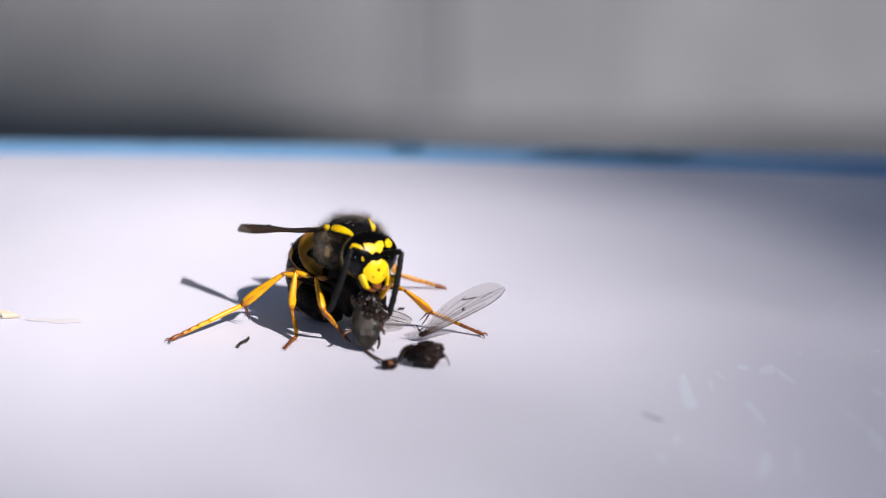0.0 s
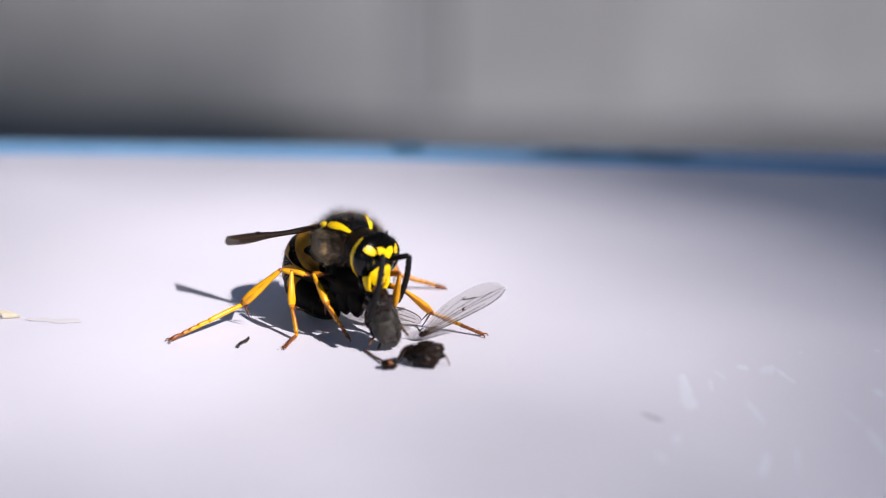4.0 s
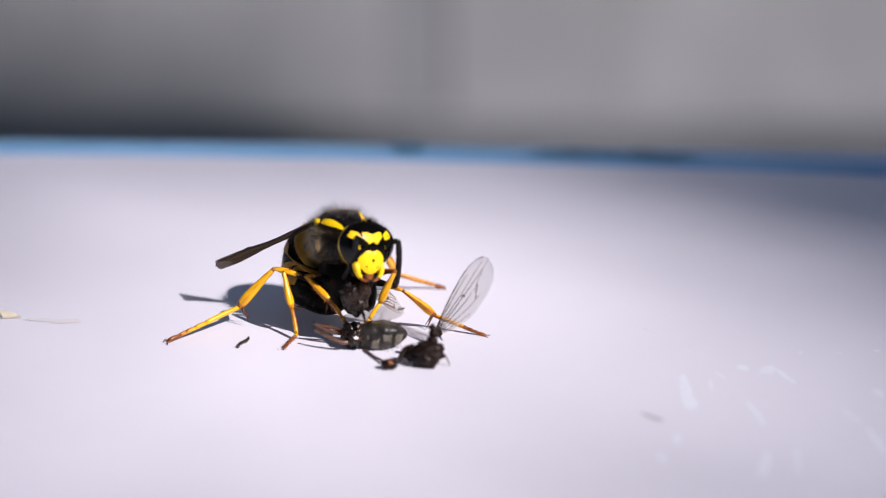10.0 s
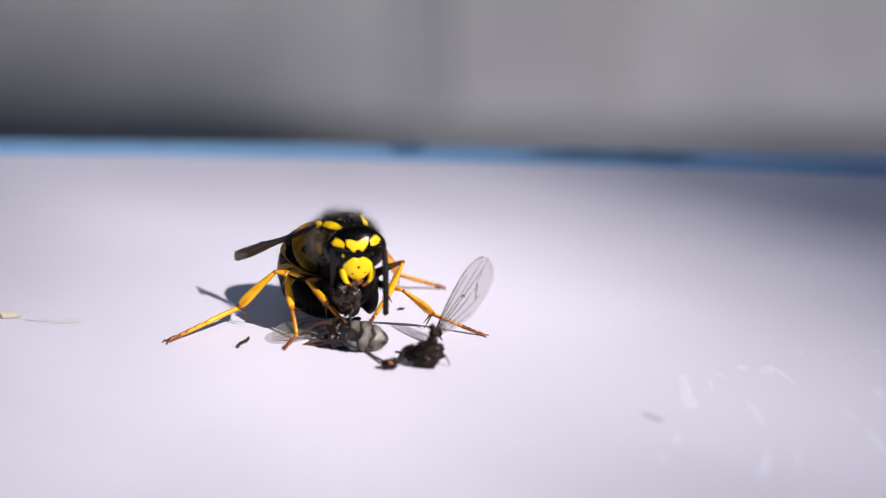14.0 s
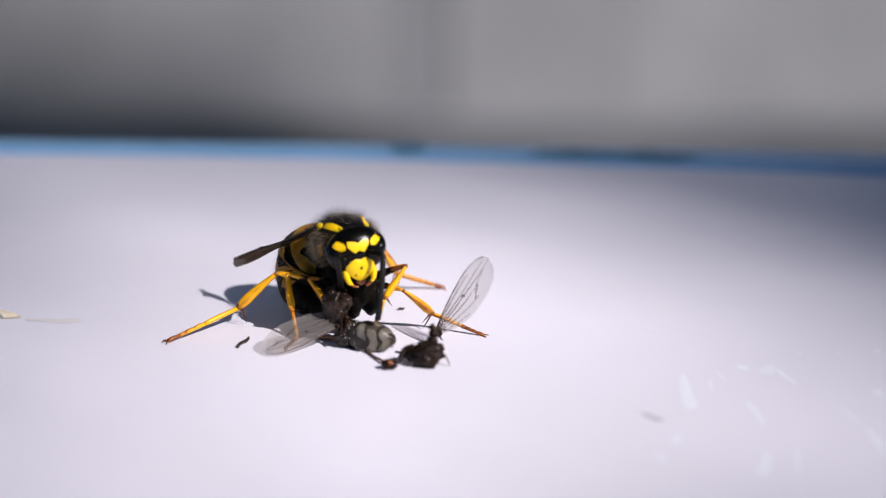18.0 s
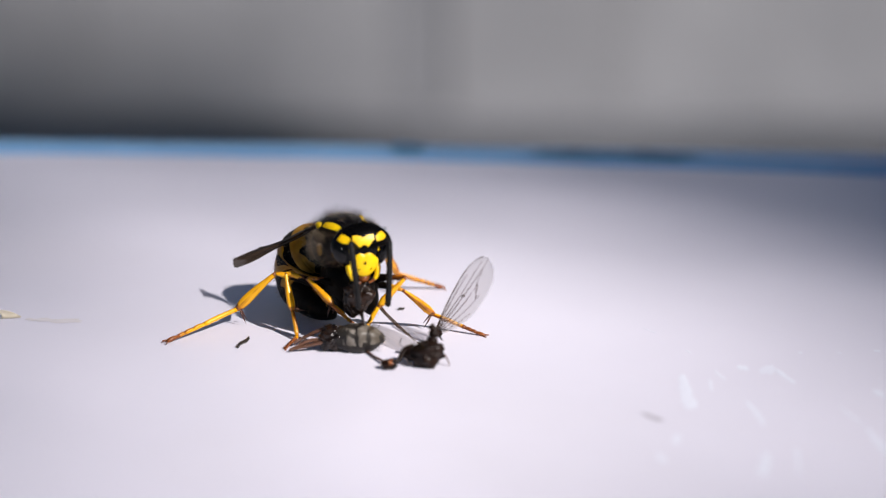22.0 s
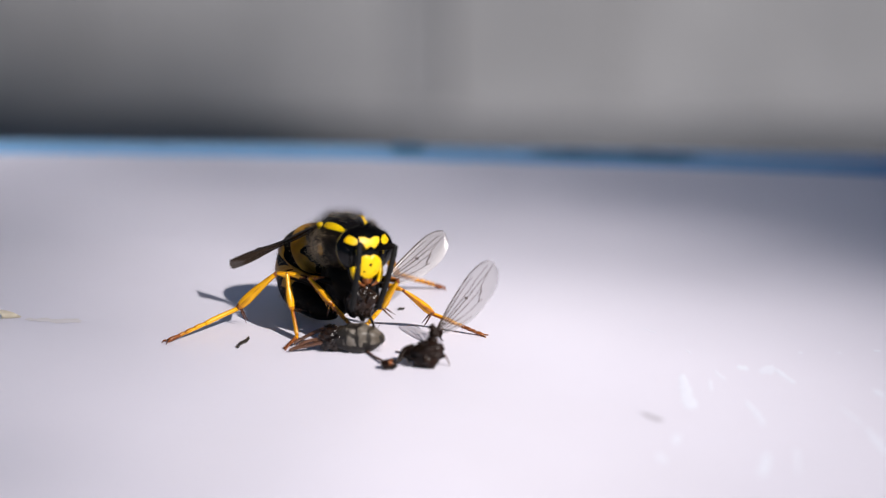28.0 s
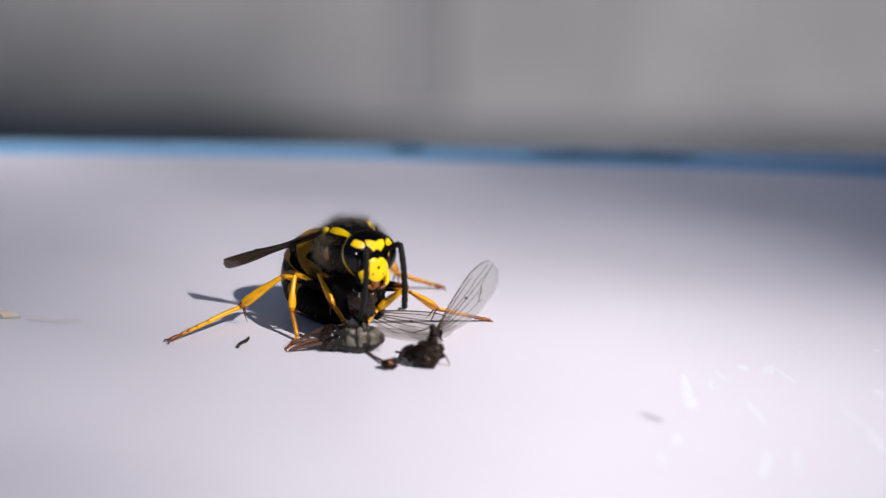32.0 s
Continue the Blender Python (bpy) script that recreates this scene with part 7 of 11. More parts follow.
    key(MOVING["hind_foot_right"], [(0, -12.697, 2.438, 1.321, -0, 12.6, -143), (0.5, -12.704, 2.435, 1.33, -0, 12.8, -143), (1, -12.702, 2.435, 1.341, -0, 12.9, -143), (1.5, -12.703, 2.438, 1.335, -0, 12.8, -143), (2, -12.621, 2.439, 1.391, -0, 13.2, -143.5), (2.5, -12.708, 2.434, 1.348, -0, 13, -143), (3, -12.659, 2.436, 1.381, -0, 13.2, -143.3), (3.5, -12.684, 2.438, 1.366, -0, 13.1, -143.1), (4.2, -12.69, 2.437, 1.368, 0, 13.1, -143.1), (4.9, -12.695, 2.437, 1.371, 0, 13.1, -143), (5.5, -12.7, 2.436, 1.373, 0, 13.2, -143), (6, -12.7, 2.438, 1.37, 0, 13.2, -143), (6.5, -12.71, 2.439, 1.357, -0, 13, -142.9), (6.6, -12.735, 2.44, 1.344, 0, 12.9, -142.8), (7, -12.817, 2.442, 1.293, 0, 12.6, -142.2), (7.5, -12.853, 2.443, 1.257, 0, 12.3, -141.9), (8, -12.897, 2.45, 1.192, 0, 11.6, -141.6), (8.4, -12.925, 2.451, 1.163, 0, 11.4, -141.4), (8.5, -12.931, 2.451, 1.156, 0, 11.3, -141.4), (8.7, -12.925, 2.45, 1.161, 0, 11.4, -141.4), (9, -12.913, 2.45, 1.171, -0, 11.5, -141.5), (9.5, -12.884, 2.448, 1.207, -0, 11.8, -141.7), (10, -12.882, 2.446, 1.204, 0, 11.8, -141.7), (10.4, -12.84, 2.442, 1.245, 0, 12.1, -142.1), (10.5, -12.828, 2.44, 1.256, 0, 12.2, -142.1), (11, -12.921, 2.449, 1.157, 0, 11.3, -141.4), (11.5, -12.922, 2.449, 1.154, -0, 11.3, -141.4), (12, -12.922, 2.449, 1.154, -0, 11.3, -141.4), (12.5, -12.932, 2.45, 1.143, 0, 11.2, -141.3), (13, -12.903, 2.448, 1.174, 0, 11.5, -141.6), (13.5, -12.896, 2.448, 1.181, 0, 11.5, -141.6), (14, -12.923, 2.45, 1.152, 0, 11.3, -141.4), (14.5, -12.922, 2.449, 1.154, -0, 11.3, -141.4), (15.2, -12.97, 2.453, 1.105, 0, 10.8, -141.1), (15.9, -13.017, 2.457, 1.057, -0, 10.4, -140.7), (16.5, -13.058, 2.461, 1.017, 0, 10, -140.4), (17, -13.019, 2.458, 1.056, 0, 10.4, -140.7), (17.5, -13.001, 2.456, 1.075, -0, 10.6, -140.8), (18, -12.952, 2.452, 1.121, 0, 11, -141.2), (18.5, -12.981, 2.454, 1.094, -0, 10.7, -141), (19, -12.981, 2.454, 1.094, -0, 10.7, -141), (19.5, -12.98, 2.454, 1.095, 0, 10.7, -141), (20, -13.019, 2.458, 1.056, 0, 10.4, -140.7), (20.5, -13.001, 2.456, 1.075, 0, 10.6, -140.8), (21, -13.019, 2.458, 1.056, 0, 10.4, -140.7), (21.5, -13.001, 2.456, 1.075, -0, 10.6, -140.8), (22, -13, 2.456, 1.075, 0, 10.6, -140.8), (22.5, -13, 2.456, 1.075, 0, 10.6, -140.8), (23, -12.98, 2.454, 1.095, 0, 10.7, -141), (23.5, -12.979, 2.454, 1.096, 0, 10.7, -141), (24, -12.98, 2.454, 1.095, 0, 10.7, -141), (24.5, -12.98, 2.454, 1.095, 0, 10.7, -141), (25, -12.959, 2.452, 1.114, 0, 10.9, -141.1), (25.5, -12.96, 2.453, 1.114, 0, 10.9, -141.1), (26.2, -12.953, 2.452, 1.12, 0, 11, -141.2), (26.9, -12.946, 2.451, 1.126, 0, 11, -141.2), (27.5, -12.94, 2.451, 1.131, -0, 11.1, -141.3), (28, -12.96, 2.453, 1.114, -0, 10.9, -141.1), (28.5, -12.96, 2.453, 1.114, -0, 10.9, -141.1), (29, -12.96, 2.453, 1.114, -0, 10.9, -141.1), (29.5, -12.94, 2.451, 1.131, -0, 11.1, -141.3), (30, -12.961, 2.453, 1.113, 0, 10.9, -141.1), (30.5, -12.969, 2.453, 1.105, 0, 10.8, -141.1), (31, -12.948, 2.452, 1.123, 0, 11, -141.2), (31.5, -12.844, 2.447, 1.202, 0, 11.7, -142), (32, -12.801, 2.444, 1.231, 0, 11.9, -142.3)])
    key(MOVING["mid_femur_right"], [(0, -6.201, 1.416, 2.335, 0, -27, 175.3), (0.5, -6.252, 1.416, 2.505, 0, -25.4, 175.9), (1, -6.304, 1.416, 2.564, 0, -25.1, 176), (1.5, -6.305, 1.416, 2.45, 0, -26.5, 175.5), (2, -6.201, 1.416, 2.335, 0, -27.2, 175.2), (2.5, -6.359, 1.416, 2.675, 0, -23.9, 176.5), (3, -6.305, 1.416, 2.505, 0, -25.4, 175.9), (3.5, -6.361, 1.416, 2.505, 0, -25.5, 175.9), (4.2, -6.397, 1.416, 2.565, 0, -24.7, 176.2), (4.9, -6.433, 1.416, 2.624, 0, -23.8, 176.6), (5.5, -6.464, 1.416, 2.675, 0, -23, 176.9), (6, -6.465, 1.416, 2.62, 0, -23.5, 176.7), (6.5, -6.466, 1.416, 2.564, 0, -23.4, 176.8), (6.6, -6.54, 1.416, 2.62, 0, -23, 176.9), (7, -6.839, 1.416, 2.845, 0, -21.1, 177.7), (7.5, -6.947, 1.416, 2.903, 0, -24.1, -168.2), (8, -6.952, 1.416, 2.564, 0, -24.6, 176.3), (8.4, -7.038, 1.416, 2.653, -0, -27, -170.9), (8.5, -7.06, 1.416, 2.675, -0, -27.2, -168.5), (8.7, -6.995, 1.416, 2.653, -0, -25.2, -175.6), (9, -6.898, 1.416, 2.62, 0, -22.6, 177.1), (9.5, -6.898, 1.416, 2.675, 0, -22.1, 177.3), (10, -6.788, 1.416, 2.734, 0, -21, 177.7), (10.4, -6.657, 1.416, 2.778, -0, -19.9, 178.1), (10.5, -6.625, 1.416, 2.789, 0, -19.6, 178.2), (11, -6.736, 1.416, 2.62, 0, -22.8, 177), (11.5, -6.684, 1.416, 2.62, 0, -22.8, 177), (12, -6.684, 1.416, 2.62, -0, -23.1, 176.9), (12.5, -6.685, 1.416, 2.505, 0, -24.5, 176.3), (13, -6.684, 1.416, 2.62, 0, -22.7, 177), (13.5, -6.684, 1.416, 2.564, 0, -23.3, 176.8), (14, -6.684, 1.416, 2.564, 0, -23.1, 176.8), (14.5, -6.684, 1.416, 2.62, 0, -22.2, 177.2), (15.2, -6.722, 1.416, 2.541, 0, -23.2, 176.8), (15.9, -6.76, 1.416, 2.462, 0, -24.2, 176.3), (16.5, -6.793, 1.416, 2.394, 0, -25.2, 176), (17, -6.739, 1.416, 2.45, 0, -23.9, 176.5), (17.5, -6.686, 1.416, 2.45, 0, -23.5, 176.6), (18, -6.63, 1.416, 2.45, 0, -23, 176.8), (18.5, -6.631, 1.416, 2.335, 0, -24.5, 176.2), (19, -6.631, 1.416, 2.335, 0, -24.4, 176.3), (19.5, -6.63, 1.416, 2.394, 0, -23.6, 176.6), (20, -6.739, 1.416, 2.45, 0, -23.4, 176.7), (20.5, -6.688, 1.416, 2.335, 0, -24.7, 176.2), (21, -6.739, 1.416, 2.45, 0, -23.5, 176.6), (21.5, -6.686, 1.416, 2.45, 0, -23.2, 176.8), (22, -6.685, 1.416, 2.505, 0, -22.5, 177), (22.5, -6.685, 1.416, 2.505, 0, -22.6, 177), (23, -6.629, 1.416, 2.505, -0, -22.3, 177.1), (23.5, -6.628, 1.416, 2.564, -0, -21.5, 177.4), (24, -6.63, 1.416, 2.45, 0, -23.1, 176.8), (24.5, -6.63, 1.416, 2.45, 0, -23.2, 176.8), (25, -6.576, 1.416, 2.505, -0, -22.2, 177.2), (25.5, -6.577, 1.416, 2.45, 0, -22.9, 176.9), (26.2, -6.577, 1.416, 2.45, 0, -23, 176.8), (26.9, -6.577, 1.416, 2.45, 0, -23.1, 176.8), (27.5, -6.577, 1.416, 2.45, 0, -23.1, 176.8), (28, -6.629, 1.416, 2.505, 0, -22.7, 176.9), (28.5, -6.629, 1.416, 2.505, 0, -23, 176.8), (29, -6.629, 1.416, 2.505, 0, -23.3, 176.7), (29.5, -6.577, 1.416, 2.45, 0, -24, 176.4), (30, -6.63, 1.416, 2.45, 0, -24.6, 176.2), (30.5, -6.578, 1.416, 2.394, 0, -25.2, 175.9), (31, -6.526, 1.416, 2.335, -0, -25.9, 175.6), (31.5, -6.367, 1.416, 2.11, 0, -28.2, 174.7), (32, -6.256, 1.416, 2.169, 0, -27.3, 175)])
    key(MOVING["mid_tibia_right"], [(0, -9.172, 1.662, 3.856, 41.6, 64.7, -101.7), (0.5, -9.267, 1.632, 3.941, 46.3, 66.5, -96.5), (1, -9.328, 1.625, 3.982, 49, 67.1, -92.9), (1.5, -9.291, 1.653, 3.943, 46.4, 66.1, -95), (2, -9.166, 1.667, 3.867, 41.4, 64.6, -102), (2.5, -9.413, 1.602, 4.03, 53.3, 68.1, -87.6), (3, -9.32, 1.631, 3.941, 48.1, 66.6, -93.3), (3.5, -9.374, 1.633, 3.946, 49.7, 66.7, -90.1), (4.2, -9.432, 1.616, 3.961, 52.4, 67.1, -86.5), (4.9, -9.49, 1.598, 3.974, 55.1, 67.5, -82.8), (5.5, -9.539, 1.583, 3.985, 57.5, 67.8, -79.6), (6, -9.529, 1.592, 3.954, 56.3, 67.4, -80.3), (6.5, -9.531, 1.589, 3.895, 55.6, 66.9, -80.2), (6.6, -9.617, 1.581, 3.928, 58.7, 66.9, -74.9), (7, -9.959, 1.542, 4.047, 67.1, 65.7, -55.7), (7.5, -9.937, 0.793, 4.271, 136.4, 77.2, -10.8), (8, -9.987, 1.612, 3.96, 59.1, 63.3, -56.5), (8.4, -9.983, 0.945, 4.172, 110.3, 74.7, -23.1), (8.5, -9.976, 0.824, 4.206, 126.7, 75.9, -12.9), (8.7, -10.013, 1.181, 4.079, 85.7, 70.9, -37.8), (9, -9.985, 1.571, 3.904, 61.2, 63.5, -55.4), (9.5, -9.995, 1.562, 3.935, 62.6, 63.8, -54.7), (10, -9.91, 1.541, 3.931, 64.9, 65.2, -58), (10.4, -9.802, 1.52, 3.918, 65.8, 66.6, -62.9), (10.5, -9.775, 1.515, 3.915, 65.9, 67, -64.3), (11, -9.816, 1.578, 3.918, 61.4, 65.3, -63.7), (11.5, -9.764, 1.578, 3.918, 61, 65.8, -66.5), (12, -9.757, 1.585, 3.934, 60.8, 65.9, -67), (12.5, -9.725, 1.611, 3.891, 57.8, 65.2, -69.3), (13, -9.766, 1.578, 3.913, 61, 65.8, -66.4), (13.5, -9.753, 1.589, 3.888, 59.6, 65.4, -67.3), (14, -9.758, 1.586, 3.878, 59.7, 65.3, -67), (14.5, -9.779, 1.568, 3.882, 61.4, 65.5, -65.4), (15.2, -9.793, 1.589, 3.859, 59.5, 64.7, -65.2), (15.9, -9.805, 1.61, 3.836, 57.5, 64, -65.1), (16.5, -9.814, 1.628, 3.817, 55.8, 63.3, -65), (17, -9.794, 1.604, 3.803, 57.3, 63.8, -65.5), (17.5, -9.751, 1.595, 3.782, 57.3, 64.2, -67.5), (18, -9.704, 1.587, 3.76, 57, 64.5, -69.9), (18.5, -9.67, 1.615, 3.723, 54, 63.7, -72.4), (19, -9.672, 1.613, 3.719, 54.1, 63.7, -72.2), (19.5, -9.692, 1.597, 3.733, 55.7, 64.1, -70.8), (20, -9.804, 1.593, 3.78, 57.6, 63.7, -64.7), (20.5, -9.722, 1.618, 3.732, 54.5, 63.4, -69.6), (21, -9.802, 1.595, 3.785, 57.6, 63.7, -64.8), (21.5, -9.756, 1.59, 3.77, 57.5, 64.1, -67.1), (22, -9.772, 1.576, 3.787, 58.9, 64.4, -66), (22.5, -9.771, 1.577, 3.79, 58.9, 64.4, -66), (23, -9.721, 1.571, 3.774, 58.5, 64.8, -68.6), (23.5, -9.738, 1.557, 3.792, 60.1, 65.2, -67.4), (24, -9.703, 1.588, 3.764, 57, 64.5, -70), (24.5, -9.702, 1.589, 3.766, 57, 64.5, -70.1), (25, -9.672, 1.569, 3.768, 57.9, 65.2, -71.4), (25.5, -9.654, 1.584, 3.754, 56.4, 64.9, -72.7), (26.2, -9.653, 1.585, 3.757, 56.4, 64.9, -72.8), (26.9, -9.651, 1.587, 3.761, 56.3, 64.9, -73), (27.5, -9.65, 1.588, 3.764, 56.3, 64.9, -73), (28, -9.711, 1.58, 3.798, 58.2, 65, -69.4), (28.5, -9.705, 1.586, 3.813, 58, 65.1, -69.9), (29, -9.698, 1.592, 3.827, 57.8, 65.2, -70.4), (29.5, -9.629, 1.605, 3.809, 55.6, 65.1, -74.5), (30, -9.667, 1.617, 3.841, 55.9, 65, -72.6), (30.5, -9.597, 1.631, 3.821, 53.7, 64.9, -76.8), (31, -9.527, 1.644, 3.798, 51.2, 64.6, -81), (31.5, -9.304, 1.689, 3.69, 42.7, 62.6, -94.1), (32, -9.218, 1.674, 3.705, 41.2, 62.9, -99)])
    key(MOVING["mid_foot_right"], [(0, -9.381, 0.657, 1.688, -126, 53.1, -70.8), (0.5, -9.375, 0.682, 1.742, -127.1, 53.6, -71.6), (1, -9.374, 0.695, 1.772, -127.5, 53.8, -71.8), (1.5, -9.375, 0.686, 1.75, -127.2, 53.6, -71.6), (2, -9.38, 0.662, 1.7, -126.2, 53.2, -70.9), (2.5, -9.376, 0.708, 1.805, -127.8, 54.1, -72), (3, -9.375, 0.681, 1.74, -127.1, 53.5, -71.5), (3.5, -9.375, 0.683, 1.744, -127.1, 53.6, -71.6), (4.2, -9.375, 0.686, 1.751, -127.2, 53.6, -71.6), (4.9, -9.375, 0.689, 1.758, -127.3, 53.7, -71.7), (5.5, -9.376, 0.692, 1.765, -127.3, 53.8, -71.7), (6, -9.374, 0.682, 1.741, -127.1, 53.6, -71.6), (6.5, -9.371, 0.661, 1.69, -126.7, 53.1, -71.4), (6.6, -9.372, 0.674, 1.722, -127, 53.4, -71.6), (7, -9.403, 0.727, 1.861, -126.9, 54.5, -70.9), (7.5, -9.416, 0.693, 1.933, -126.6, 56.5, -69.6), (8, -9.394, 0.714, 1.817, -126.9, 54.1, -71.2), (8.4, -9.402, 0.697, 1.859, -126.7, 55.2, -70.4), (8.5, -9.407, 0.693, 1.88, -126.6, 55.6, -70.1), (8.7, -9.392, 0.699, 1.814, -126.9, 54.4, -71), (9, -9.377, 0.689, 1.758, -127.2, 53.7, -71.6), (9.5, -9.384, 0.699, 1.782, -127.1, 53.9, -71.4), (10, -9.376, 0.688, 1.755, -127.2, 53.7, -71.6), (10.4, -9.368, 0.673, 1.717, -127.2, 53.3, -71.8), (10.5, -9.367, 0.67, 1.708, -127.1, 53.3, -71.8), (11, -9.373, 0.681, 1.739, -127.2, 53.5, -71.7), (11.5, -9.371, 0.677, 1.73, -127.2, 53.5, -71.7), (12, -9.374, 0.683, 1.745, -127.2, 53.6, -71.6), (12.5, -9.369, 0.67, 1.714, -127.1, 53.4, -71.7), (13, -9.371, 0.676, 1.727, -127.2, 53.4, -71.7), (13.5, -9.367, 0.668, 1.708, -127.1, 53.3, -71.7), (14, -9.366, 0.664, 1.699, -127.1, 53.2, -71.7), (14.5, -9.365, 0.665, 1.699, -127.1, 53.2, -71.8), (15.2, -9.363, 0.66, 1.69, -127.2, 53.2, -71.8), (15.9, -9.361, 0.655, 1.682, -127.2, 53.1, -71.9), (16.5, -9.359, 0.651, 1.675, -127.2, 53.1, -71.9), (17, -9.355, 0.641, 1.651, -127.1, 52.9, -71.9), (17.5, -9.352, 0.629, 1.624, -127, 52.7, -71.9), (18, -9.35, 0.616, 1.596, -126.7, 52.4, -71.8), (18.5, -9.348, 0.602, 1.573, -126.4, 52.3, -71.6), (19, -9.348, 0.601, 1.569, -126.4, 52.3, -71.6), (19.5, -9.347, 0.606, 1.576, -126.6, 52.3, -71.7), (20, -9.35, 0.632, 1.631, -127.2, 52.8, -72.1), (20.5, -9.347, 0.61, 1.589, -126.8, 52.5, -71.8), (21, -9.351, 0.634, 1.635, -127.2, 52.8, -72), (21.5, -9.349, 0.624, 1.613, -127, 52.6, -72), (22, -9.35, 0.631, 1.624, -127.1, 52.7, -72), (22.5, -9.351, 0.632, 1.626, -127, 52.7, -72), (23, -9.35, 0.622, 1.604, -126.8, 52.5, -71.9), (23.5, -9.351, 0.628, 1.615, -126.9, 52.5, -71.9), (24, -9.35, 0.618, 1.599, -126.7, 52.5, -71.8), (24.5, -9.351, 0.619, 1.601, -126.7, 52.5, -71.8), (25, -9.351, 0.616, 1.59, -126.5, 52.3, -71.7), (25.5, -9.352, 0.611, 1.583, -126.4, 52.3, -71.5), (26.2, -9.352, 0.612, 1.586, -126.4, 52.3, -71.5), (26.9, -9.353, 0.614, 1.589, -126.4, 52.3, -71.5), (27.5, -9.353, 0.615, 1.592, -126.4, 52.4, -71.5), (28, -9.354, 0.631, 1.625, -126.8, 52.6, -71.8), (28.5, -9.357, 0.637, 1.638, -126.8, 52.7, -71.7), (29, -9.36, 0.643, 1.651, -126.8, 52.9, -71.7), (29.5, -9.36, 0.633, 1.633, -126.5, 52.7, -71.5), (30, -9.363, 0.649, 1.668, -126.8, 53, -71.6), (30.5, -9.364, 0.64, 1.65, -126.5, 52.8, -71.4), (31, -9.366, 0.63, 1.631, -126.1, 52.7, -71.1), (31.5, -9.382, 0.588, 1.561, -124, 52.1, -69.3), (32, -9.389, 0.595, 1.57, -123.6, 52.1, -69)])
